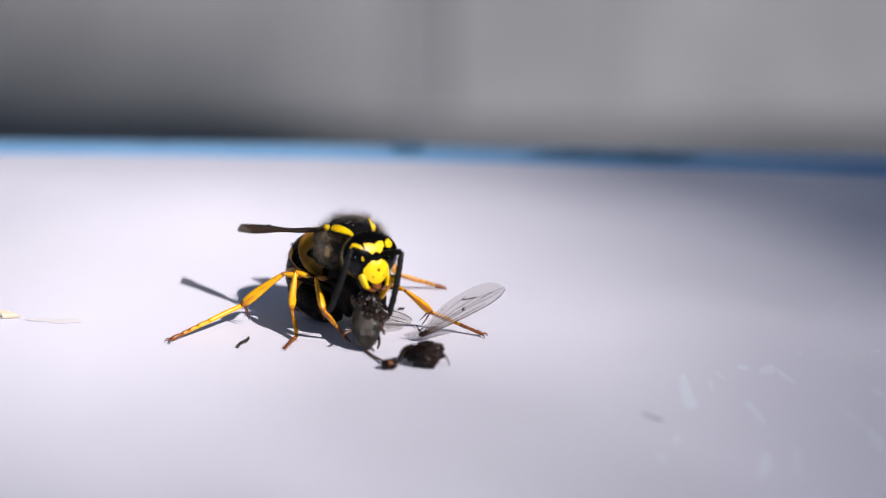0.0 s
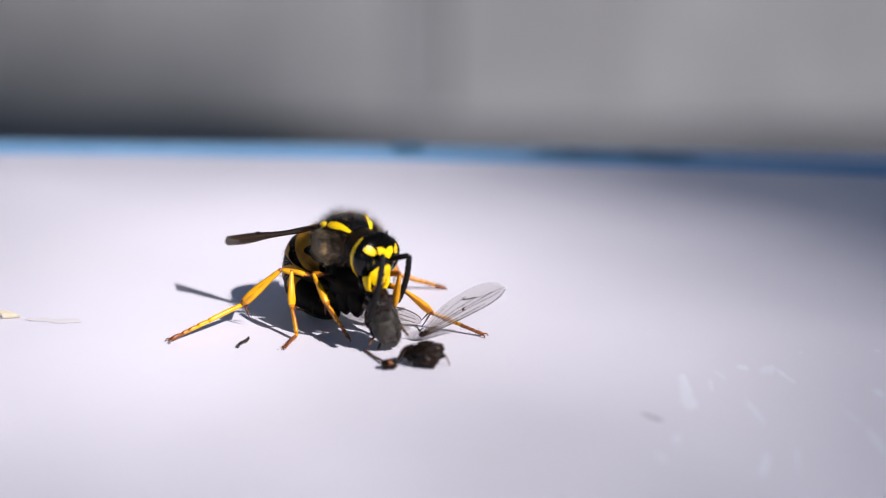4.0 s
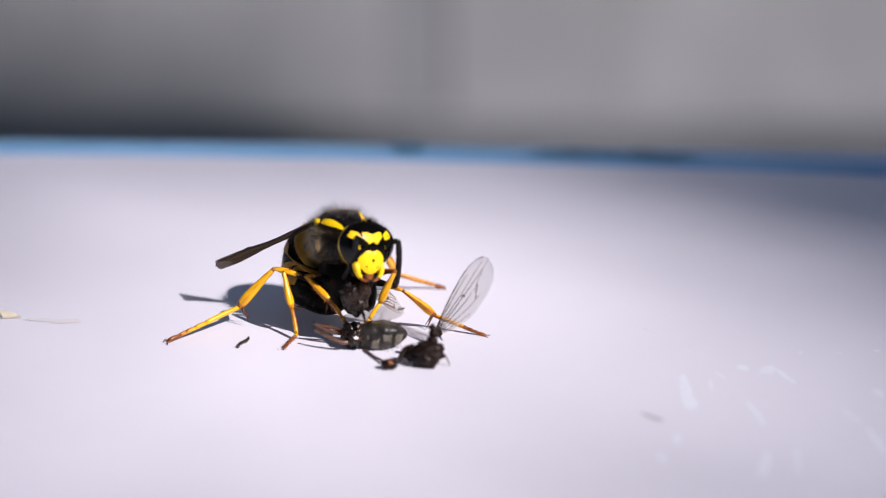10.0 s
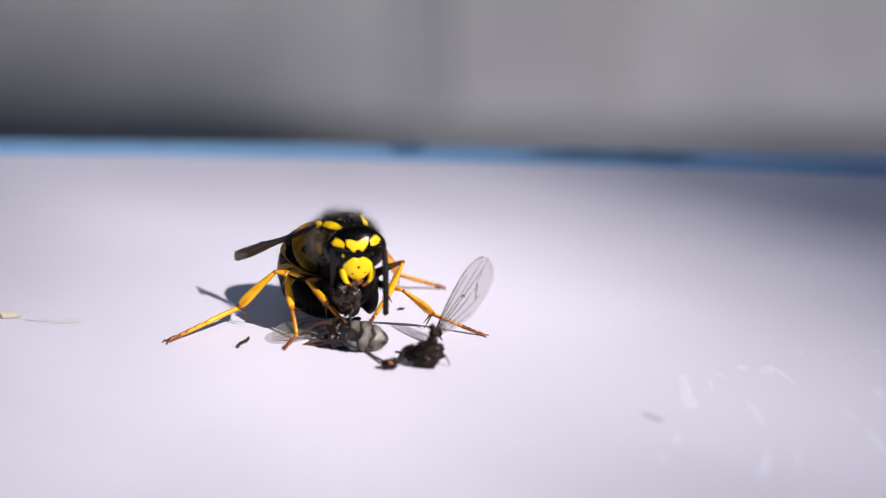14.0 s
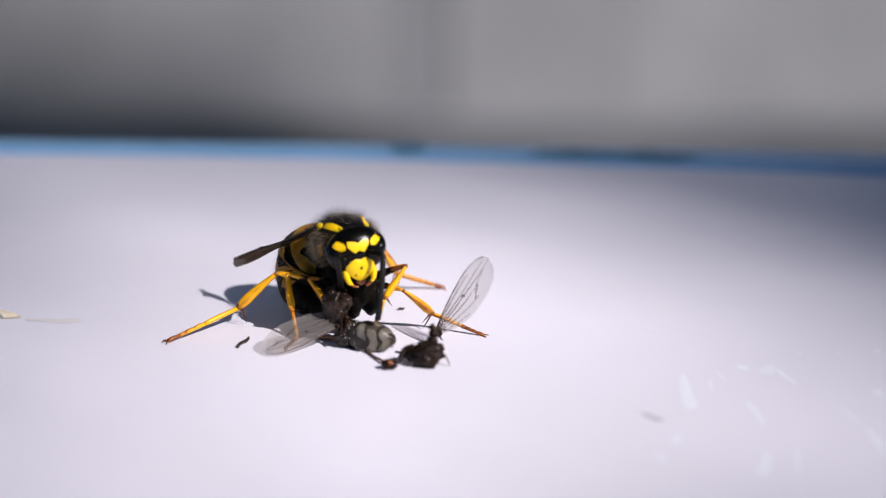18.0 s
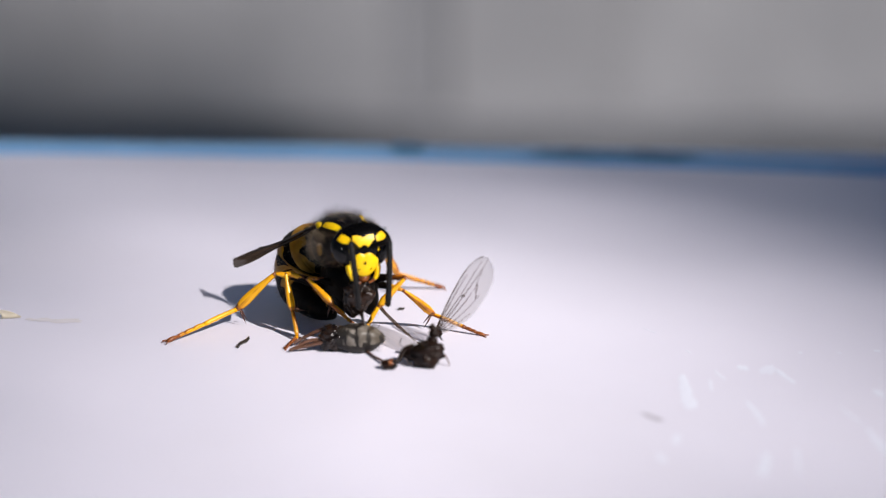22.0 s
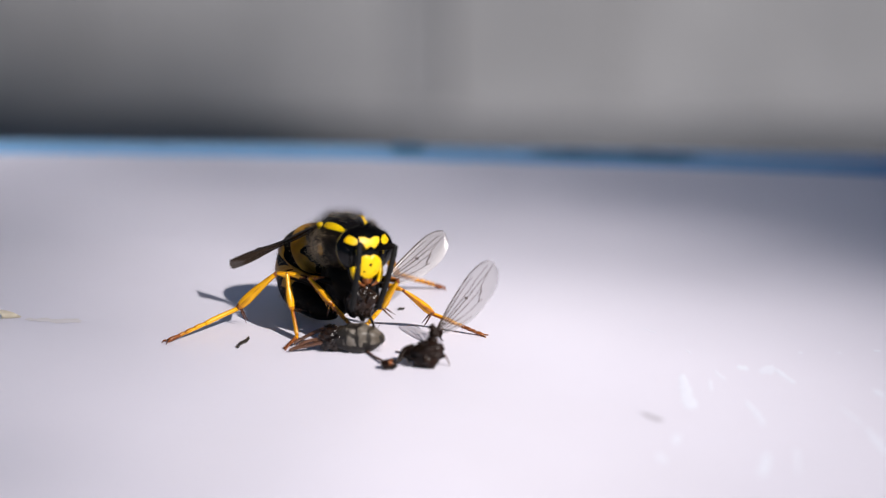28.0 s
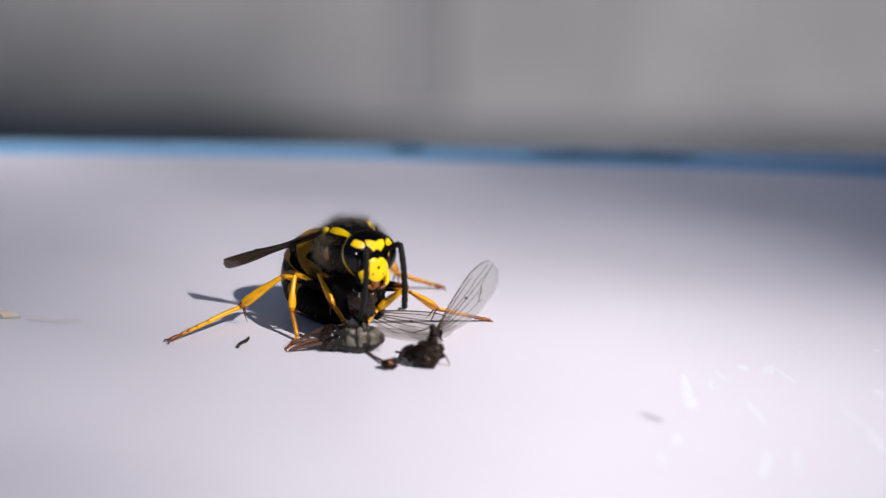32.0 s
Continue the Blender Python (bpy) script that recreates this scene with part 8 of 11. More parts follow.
    key(MOVING["front_femur_right"], [(0, -5.5, 0.602, 3.011, 0, -18.1, 178), (0.5, -5.551, 0.602, 3.181, 0, -14.2, 179.4), (1, -5.603, 0.602, 3.24, -0, -11.8, -179.8), (1.5, -5.604, 0.602, 3.125, 0, -19.5, 177.5), (2, -5.5, 0.602, 3.011, 0, -25.8, 175.1), (2.5, -5.658, 0.602, 3.35, 0, -21.4, 176.8), (3, -5.604, 0.602, 3.181, -0, -23.4, 176), (3.5, -5.66, 0.602, 3.181, 0, -22.1, 176.5), (4.2, -5.696, 0.602, 3.24, -0, -18.8, 177.7), (4.9, -5.732, 0.602, 3.299, 0, -15.3, 178.9), (5.5, -5.763, 0.602, 3.35, 0, -12, -180), (6, -5.764, 0.602, 3.295, 0, -11.1, -179.7), (6.5, -5.765, 0.602, 3.24, 0, -14.3, 179.3), (6.6, -5.84, 0.602, 3.296, 0, -14, 179.4), (7, -6.138, 0.602, 3.52, -0, -18.5, -158.8), (7.5, -6.246, 0.602, 3.579, -0, -16.5, -156.6), (8, -6.251, 0.602, 3.24, 0, -18.5, -171.6), (8.4, -6.337, 0.602, 3.328, 0, -22.3, -149.4), (8.5, -6.359, 0.602, 3.35, 0, -22.6, -145.8), (8.7, -6.294, 0.602, 3.328, 0, -23.1, -144.3), (9, -6.198, 0.602, 3.295, 0, -23.9, -142.2), (9.5, -6.197, 0.602, 3.35, -0, -20.6, -153.2), (10, -6.087, 0.602, 3.409, 0, -11.5, -179.6), (10.4, -5.956, 0.602, 3.453, 0, -9.8, -179.1), (10.5, -5.924, 0.602, 3.465, 0, -9.4, -178.9), (11, -6.035, 0.602, 3.295, 0, -12.5, 180), (11.5, -5.983, 0.602, 3.295, 0, -14.5, 179.4), (12, -5.983, 0.602, 3.295, 0, -16.5, 178.7), (12.5, -5.984, 0.602, 3.181, 0, -22.5, 176.5), (13, -5.983, 0.602, 3.295, 0, -24.8, 175.7), (13.5, -5.983, 0.602, 3.24, 0, -17.7, 178.2), (14, -5.983, 0.602, 3.24, -0, -9.3, -178.8), (14.5, -5.983, 0.602, 3.295, 0, -8.8, -178.7), (15.2, -6.021, 0.602, 3.216, 0, -11.3, -179.5), (15.9, -6.059, 0.602, 3.137, -0, -13.8, 179.6), (16.5, -6.092, 0.602, 3.07, -0, -16, 178.8), (17, -6.038, 0.602, 3.125, 0, -15.3, 179.1), (17.5, -5.985, 0.602, 3.125, -0, -14.6, 179.3), (18, -5.929, 0.602, 3.125, -0, -13.9, 179.5), (18.5, -5.93, 0.602, 3.011, -0, -14.3, 179.3), (19, -5.93, 0.602, 3.011, 0, -12.6, 179.9), (19.5, -5.93, 0.602, 3.07, 0, -11.4, -179.7), (20, -6.038, 0.602, 3.125, 0, -10.8, -179.4), (20.5, -5.987, 0.602, 3.011, 0, -11.7, -179.8), (21, -6.038, 0.602, 3.125, 0, -8.5, -178.7), (21.5, -5.985, 0.602, 3.125, -0, -11.1, -179.6), (22, -5.984, 0.602, 3.181, 0, -14, -176.5), (22.5, -5.984, 0.602, 3.181, 0, -16, -170.2), (23, -5.928, 0.602, 3.181, 0, -15, -173.4), (23.5, -5.927, 0.602, 3.24, 0, -13.1, 179.7), (24, -5.929, 0.602, 3.125, 0, -16.6, 178.6), (24.5, -5.929, 0.602, 3.125, -0, -18.8, 177.7), (25, -5.875, 0.602, 3.181, 0, -19.7, 177.4), (25.5, -5.876, 0.602, 3.125, 0, -19.7, 177.4), (26.2, -5.876, 0.602, 3.125, 0, -18.4, 177.9), (26.9, -5.876, 0.602, 3.125, 0, -17.1, 178.4), (27.5, -5.876, 0.602, 3.125, 0, -15.9, 178.8), (28, -5.928, 0.602, 3.181, 0, -14.2, 179.4), (28.5, -5.928, 0.602, 3.181, -0, -15, 179.1), (29, -5.928, 0.602, 3.181, 0, -15.7, 178.9), (29.5, -5.876, 0.602, 3.125, -0, -18.4, 178), (30, -5.929, 0.602, 3.125, 0, -20.7, 177.2), (30.5, -5.877, 0.602, 3.07, 0, -23, 176.3), (31, -5.825, 0.602, 3.011, -0, -25.3, 175.4), (31.5, -5.666, 0.602, 2.785, 0, -28.4, 174.1), (32, -5.555, 0.602, 2.844, 0, -27.8, 174.2)])
    key(MOVING["front_tibia_right"], [(0, -7.876, 0.683, 3.786, 30.2, 45.2, -70.8), (0.5, -7.975, 0.626, 3.792, 31.4, 44.9, -66.6), (1, -8.05, 0.593, 3.753, 31, 43.1, -63.7), (1.5, -7.96, 0.703, 3.958, 29.7, 45.3, -69.7), (2, -7.743, 0.793, 4.099, 28, 46.7, -79.9), (2.5, -7.982, 0.732, 4.262, 31.8, 49.6, -66.4), (3, -7.893, 0.761, 4.171, 30, 48.3, -66.6), (3.5, -7.972, 0.744, 4.12, 29.3, 47, -60.4), (4.2, -8.061, 0.698, 4.046, 28.5, 45.4, -52.9), (4.9, -8.144, 0.647, 3.957, 27.2, 43.2, -46.1), (5.5, -8.209, 0.601, 3.871, 25.8, 41.1, -41.1), (6, -8.218, 0.587, 3.774, 24.2, 39.1, -38.7), (6.5, -8.188, 0.632, 3.856, 22.9, 39.9, -37.8), (6.6, -8.265, 0.627, 3.9, 22.2, 39.7, -35.9), (7, -8.349, -0.256, 4.311, 25.3, 48.8, -10.3), (7.5, -8.447, -0.349, 4.287, 23, 45.8, -6.8), (8, -8.596, 0.256, 4.034, 16.8, 37.5, -20.1), (8.4, -8.329, -0.575, 4.277, 20.7, 44.9, -0.7), (8.5, -8.268, -0.696, 4.31, 21.4, 45.9, 2.6), (8.7, -8.162, -0.739, 4.31, 21.9, 46.7, 3.9), (9, -8.003, -0.8, 4.308, 22.5, 48, 5.8), (9.5, -8.286, -0.453, 4.23, 22, 45.8, -4.6), (10, -8.536, 0.585, 3.909, 20.2, 33, -36), (10.4, -8.42, 0.561, 3.878, 22.5, 34.2, -39.4), (10.5, -8.39, 0.555, 3.871, 23.2, 34.5, -40.4), (11, -8.476, 0.603, 3.837, 21.9, 32.8, -42.5), (11.5, -8.402, 0.629, 3.923, 23.8, 35.6, -47.9), (12, -8.378, 0.655, 4.007, 25.1, 37.8, -52.7), (12.5, -8.289, 0.742, 4.139, 23.6, 37.4, -58.1), (13, -8.246, 0.773, 4.342, 23.7, 38.9, -61), (13.5, -8.363, 0.675, 4.001, 23.2, 34.1, -53.4), (14, -8.45, 0.552, 3.642, 22.5, 28.4, -46.3), (14.5, -8.452, 0.545, 3.679, 23.1, 30.1, -45.7), (15.2, -8.472, 0.582, 3.705, 22.5, 31, -45.5), (15.9, -8.487, 0.619, 3.733, 22, 32, -45.5), (16.5, -8.495, 0.651, 3.758, 21.5, 32.8, -45.6), (17, -8.449, 0.641, 3.785, 22.6, 34.5, -46), (17.5, -8.404, 0.632, 3.755, 22.7, 34.5, -45.5), (18, -8.356, 0.623, 3.725, 22.8, 34.5, -45.1), (18.5, -8.353, 0.629, 3.628, 21.5, 32.3, -44), (19, -8.37, 0.604, 3.555, 20.9, 30.8, -41.8), (19.5, -8.38, 0.588, 3.566, 20.9, 31.2, -40), (20, -8.494, 0.578, 3.592, 19.8, 30.8, -36.6), (20.5, -8.435, 0.592, 3.519, 19.2, 29.5, -37.3), (21, -8.51, 0.545, 3.496, 18.9, 28.5, -34.2), (21.5, -8.438, 0.584, 3.608, 19.4, 31.2, -35.6), (22, -8.405, 0.454, 3.786, 20.5, 35.8, -32.4), (22.5, -8.352, 0.193, 3.872, 21.7, 39.7, -25.7), (23, -8.326, 0.324, 3.829, 21.2, 38, -29.1), (23.5, -8.361, 0.614, 3.808, 20.2, 34.9, -35.9), (24, -8.324, 0.662, 3.84, 19.8, 35.4, -37.9), (24.5, -8.293, 0.694, 3.932, 20.1, 37, -39.4), (25, -8.227, 0.707, 4.023, 21.3, 39, -41.2), (25.5, -8.227, 0.708, 3.969, 20.9, 38.5, -41), (26.2, -8.246, 0.689, 3.914, 21, 38.1, -39.9), (26.9, -8.265, 0.669, 3.859, 21, 37.7, -38.9), (27.5, -8.279, 0.653, 3.812, 21, 37.3, -38), (28, -8.351, 0.628, 3.795, 20.8, 36.9, -36.1), (28.5, -8.342, 0.638, 3.828, 20.8, 37.1, -36.6), (29, -8.334, 0.647, 3.859, 20.8, 37.4, -37.1), (29.5, -8.246, 0.685, 3.916, 21.2, 38.7, -39.6), (30, -8.265, 0.716, 4.008, 20.7, 39.5, -40.1), (30.5, -8.173, 0.75, 4.047, 21, 40.5, -42.7), (31, -8.077, 0.783, 4.08, 21.3, 41.4, -45.5), (31.5, -7.853, 0.829, 3.974, 21.3, 41, -51.7), (32, -7.756, 0.823, 4.01, 22.8, 42.3, -54.3)])
    key(MOVING["front_foot_right"], [(0, -7.319, -0.912, 2.082, 0, 52.9, 18.3), (0.5, -7.299, -0.935, 2.098, 0, 54.4, 20.9), (1, -7.274, -0.978, 2.112, 0, 55.8, 25), (1.5, -7.374, -0.88, 2.251, -0, 57.9, 20.1), (2, -7.453, -0.828, 2.353, 0, 59.2, 17.6), (2.5, -7.359, -0.693, 2.434, -0, 61, 10.6), (3, -7.259, -0.704, 2.38, 0, 60.3, 11.2), (3.5, -7.165, -0.679, 2.364, 0, 60.2, 9.8), (4.2, -7.042, -0.646, 2.338, 0, 59.7, 8), (4.9, -6.931, -0.614, 2.315, 0, 58.9, 6.1), (5.5, -6.845, -0.588, 2.294, 0, 58, 4.6), (6, -6.764, -0.578, 2.261, 0, 57.1, 4), (6.5, -6.732, -0.497, 2.318, -0, 55.7, -0.2), (6.6, -6.769, -0.457, 2.368, 0, 55.1, -2.1), (7, -6.792, -0.54, 2.507, -0, 54.3, 1.8), (7.5, -6.786, -0.549, 2.567, 0, 51.4, 2), (8, -6.807, -0.397, 2.574, 0, 47.2, -3.8), (8.4, -6.63, -0.595, 2.582, 0, 47.5, 3.7), (8.5, -6.599, -0.62, 2.587, 0, 47.4, 4.7), (8.7, -6.52, -0.628, 2.562, 0, 46.8, 5.1), (9, -6.405, -0.637, 2.525, 0, 45.8, 5.6), (9.5, -6.618, -0.588, 2.509, 0, 51.1, 4.2), (10, -6.908, -0.597, 2.602, 0, 56.4, 5), (10.4, -6.886, -0.7, 2.529, 0, 55.7, 11.2), (10.5, -6.885, -0.727, 2.51, 0, 55.4, 12.9), (11, -6.988, -0.76, 2.538, 0, 53.2, 14.9), (11.5, -7.094, -0.819, 2.525, 0, 49.6, 18.1), (12, -7.228, -0.853, 2.536, 0, 45.5, 19.5), (12.5, -7.281, -0.876, 2.68, -0, 48.8, 17.8), (13, -7.341, -0.86, 2.835, 0, 51.3, 15), (13.5, -7.179, -0.923, 2.657, 0, 51.2, 19.6), (14, -6.993, -0.976, 2.501, -0, 51.9, 25.5), (14.5, -7.002, -0.941, 2.476, -0, 51.5, 23.6), (15.2, -7.031, -0.885, 2.468, 0, 51.2, 20.4), (15.9, -7.059, -0.833, 2.462, 0, 50.9, 17.3), (16.5, -7.082, -0.79, 2.458, -0, 50.5, 14.9), (17, -7.075, -0.782, 2.425, -0, 50, 14.6), (17.5, -7.018, -0.779, 2.396, 0, 49.7, 14.7), (18, -6.959, -0.778, 2.365, -0, 49.4, 14.9), (18.5, -6.894, -0.779, 2.344, 0, 49.4, 15.4), (19, -6.833, -0.769, 2.326, -0, 49.4, 15.2), (19.5, -6.807, -0.732, 2.322, -0, 49, 13), (20, -6.838, -0.651, 2.364, 0, 48.4, 8), (20.5, -6.772, -0.672, 2.336, 0, 48.1, 9.3), (21, -6.766, -0.641, 2.351, 0, 47.6, 7.5), (21.5, -6.769, -0.612, 2.366, -0, 46.7, 5.8), (22, -6.763, -0.589, 2.381, 0, 46.1, 4.5), (22.5, -6.688, -0.608, 2.338, 0, 45.7, 5.6), (23, -6.674, -0.595, 2.35, 0, 45.2, 4.8), (23.5, -6.767, -0.539, 2.433, -0, 45.8, 1.8), (24, -6.779, -0.538, 2.45, 0, 46.6, 1.9), (24.5, -6.811, -0.523, 2.489, -0, 47.5, 1.1), (25, -6.823, -0.521, 2.512, 0, 48.4, 1), (25.5, -6.809, -0.525, 2.476, 0, 48.8, 1.3), (26.2, -6.798, -0.524, 2.435, -0, 49.2, 1.3), (26.9, -6.786, -0.524, 2.393, 0, 49.7, 1.3), (27.5, -6.776, -0.524, 2.357, -0, 50.2, 1.3), (28, -6.8, -0.503, 2.355, 0, 50.3, 0.2), (28.5, -6.806, -0.503, 2.378, 0, 51.5, 0.2), (29, -6.813, -0.503, 2.401, -0, 52.7, 0.2), (29.5, -6.802, -0.509, 2.415, 0, 54.1, 0.5), (30, -6.847, -0.476, 2.482, 0, 55, -1.4), (30.5, -6.831, -0.487, 2.489, -0, 56.5, -0.8), (31, -6.815, -0.5, 2.493, 0, 57.9, 0), (31.5, -6.731, -0.593, 2.4, 0, 59.5, 7), (32, -6.72, -0.618, 2.395, 0, 60.5, 9.3)])
    key(MOVING["hind_femur_left"], [(0, -5.109, 3.123, 2.771, -0, -24.8, 74.3), (0.5, -5.159, 3.123, 2.941, 0, -21.5, 73.8), (1, -5.211, 3.123, 3, 0, -20.4, 73), (1.5, -5.213, 3.123, 2.886, 0, -22.7, 72.7), (2, -5.109, 3.123, 2.771, -0, -24.8, 74.3), (2.5, -5.266, 3.123, 3.111, 0, -18.4, 72.3), (3, -5.212, 3.123, 2.941, 0, -21.6, 72.9), (3.5, -5.269, 3.123, 2.941, 0, -21.7, 71.8), (4.2, -5.305, 3.123, 3.001, 0, -20.6, 71.3), (4.9, -5.341, 3.123, 3.06, 0, -19.5, 70.8), (5.5, -5.372, 3.123, 3.111, 0, -18.6, 70.4), (6, -5.373, 3.123, 3.056, 0, -19.7, 70.2), (6.5, -5.373, 3.123, 3, -0, -20.7, 70.1), (6.6, -5.448, 3.123, 3.056, 0, -19.8, 68.8), (7, -5.746, 3.123, 3.281, 0, -16.4, 63.8), (7.5, -5.854, 3.123, 3.339, 0, -15.6, 61.9), (8, -5.86, 3.123, 3, 0, -22.1, 60.5), (8.4, -5.946, 3.123, 3.089, 0, -20.7, 59.1), (8.5, -5.967, 3.123, 3.111, 0, -20.3, 58.8), (8.7, -5.903, 3.123, 3.089, -0, -20.5, 60), (9, -5.806, 3.123, 3.056, 0, -20.8, 61.8), (9.5, -5.805, 3.123, 3.111, 0, -19.8, 62.1), (10, -5.695, 3.123, 3.17, 0, -18.3, 64.5), (10.4, -5.565, 3.123, 3.214, 0, -17.1, 67.1), (10.5, -5.532, 3.123, 3.225, 0, -16.8, 67.7), (11, -5.644, 3.123, 3.056, -0, -20.3, 65.1), (11.5, -5.591, 3.123, 3.056, -0, -20.2, 66.1), (12, -5.591, 3.123, 3.056, -0, -20.2, 66.1), (12.5, -5.593, 3.123, 2.941, 0, -22.5, 65.6), (13, -5.591, 3.123, 3.056, -0, -20.2, 66.1), (13.5, -5.592, 3.123, 3, 0, -21.3, 65.9), (14, -5.592, 3.123, 3, 0, -21.3, 65.9), (14.5, -5.591, 3.123, 3.056, -0, -20.2, 66.1), (15.2, -5.629, 3.123, 2.977, 0, -21.9, 65.1), (15.9, -5.667, 3.123, 2.898, 0, -23.6, 64), (16.5, -5.7, 3.123, 2.83, 0, -25.1, 62.9), (17, -5.646, 3.123, 2.886, 0, -23.7, 64.3), (17.5, -5.594, 3.123, 2.886, 0, -23.6, 65.4), (18, -5.537, 3.123, 2.886, 0, -23.4, 66.5), (18.5, -5.539, 3.123, 2.771, -0, -25.8, 66), (19, -5.539, 3.123, 2.771, -0, -25.8, 66), (19.5, -5.538, 3.123, 2.83, -0, -24.6, 66.3), (20, -5.646, 3.123, 2.886, 0, -23.7, 64.3), (20.5, -5.595, 3.123, 2.771, 0, -26, 64.8), (21, -5.646, 3.123, 2.886, 0, -23.7, 64.3), (21.5, -5.594, 3.123, 2.886, 0, -23.6, 65.4), (22, -5.593, 3.123, 2.941, 0, -22.5, 65.6), (22.5, -5.593, 3.123, 2.941, 0, -22.5, 65.6), (23, -5.536, 3.123, 2.941, 0, -22.3, 66.7), (23.5, -5.535, 3.123, 3, 0, -21.1, 67), (24, -5.537, 3.123, 2.886, 0, -23.4, 66.5), (24.5, -5.537, 3.123, 2.886, 0, -23.4, 66.5), (25, -5.483, 3.123, 2.941, 0, -22.2, 67.8), (25.5, -5.484, 3.123, 2.886, 0, -23.3, 67.5), (26.2, -5.484, 3.123, 2.886, 0, -23.3, 67.5), (26.9, -5.484, 3.123, 2.886, 0, -23.3, 67.5), (27.5, -5.484, 3.123, 2.886, 0, -23.3, 67.5), (28, -5.536, 3.123, 2.941, 0, -22.3, 66.7), (28.5, -5.536, 3.123, 2.941, 0, -22.3, 66.7), (29, -5.536, 3.123, 2.941, 0, -22.3, 66.7), (29.5, -5.484, 3.123, 2.886, 0, -23.3, 67.5), (30, -5.537, 3.123, 2.886, 0, -23.4, 66.5), (30.5, -5.485, 3.123, 2.83, 0, -24.4, 67.3), (31, -5.433, 3.123, 2.771, 0, -25.5, 68.1), (31.5, -5.274, 3.123, 2.546, -0, -30, 70.2), (32, -5.164, 3.123, 2.605, 0, -28.4, 72.7)])
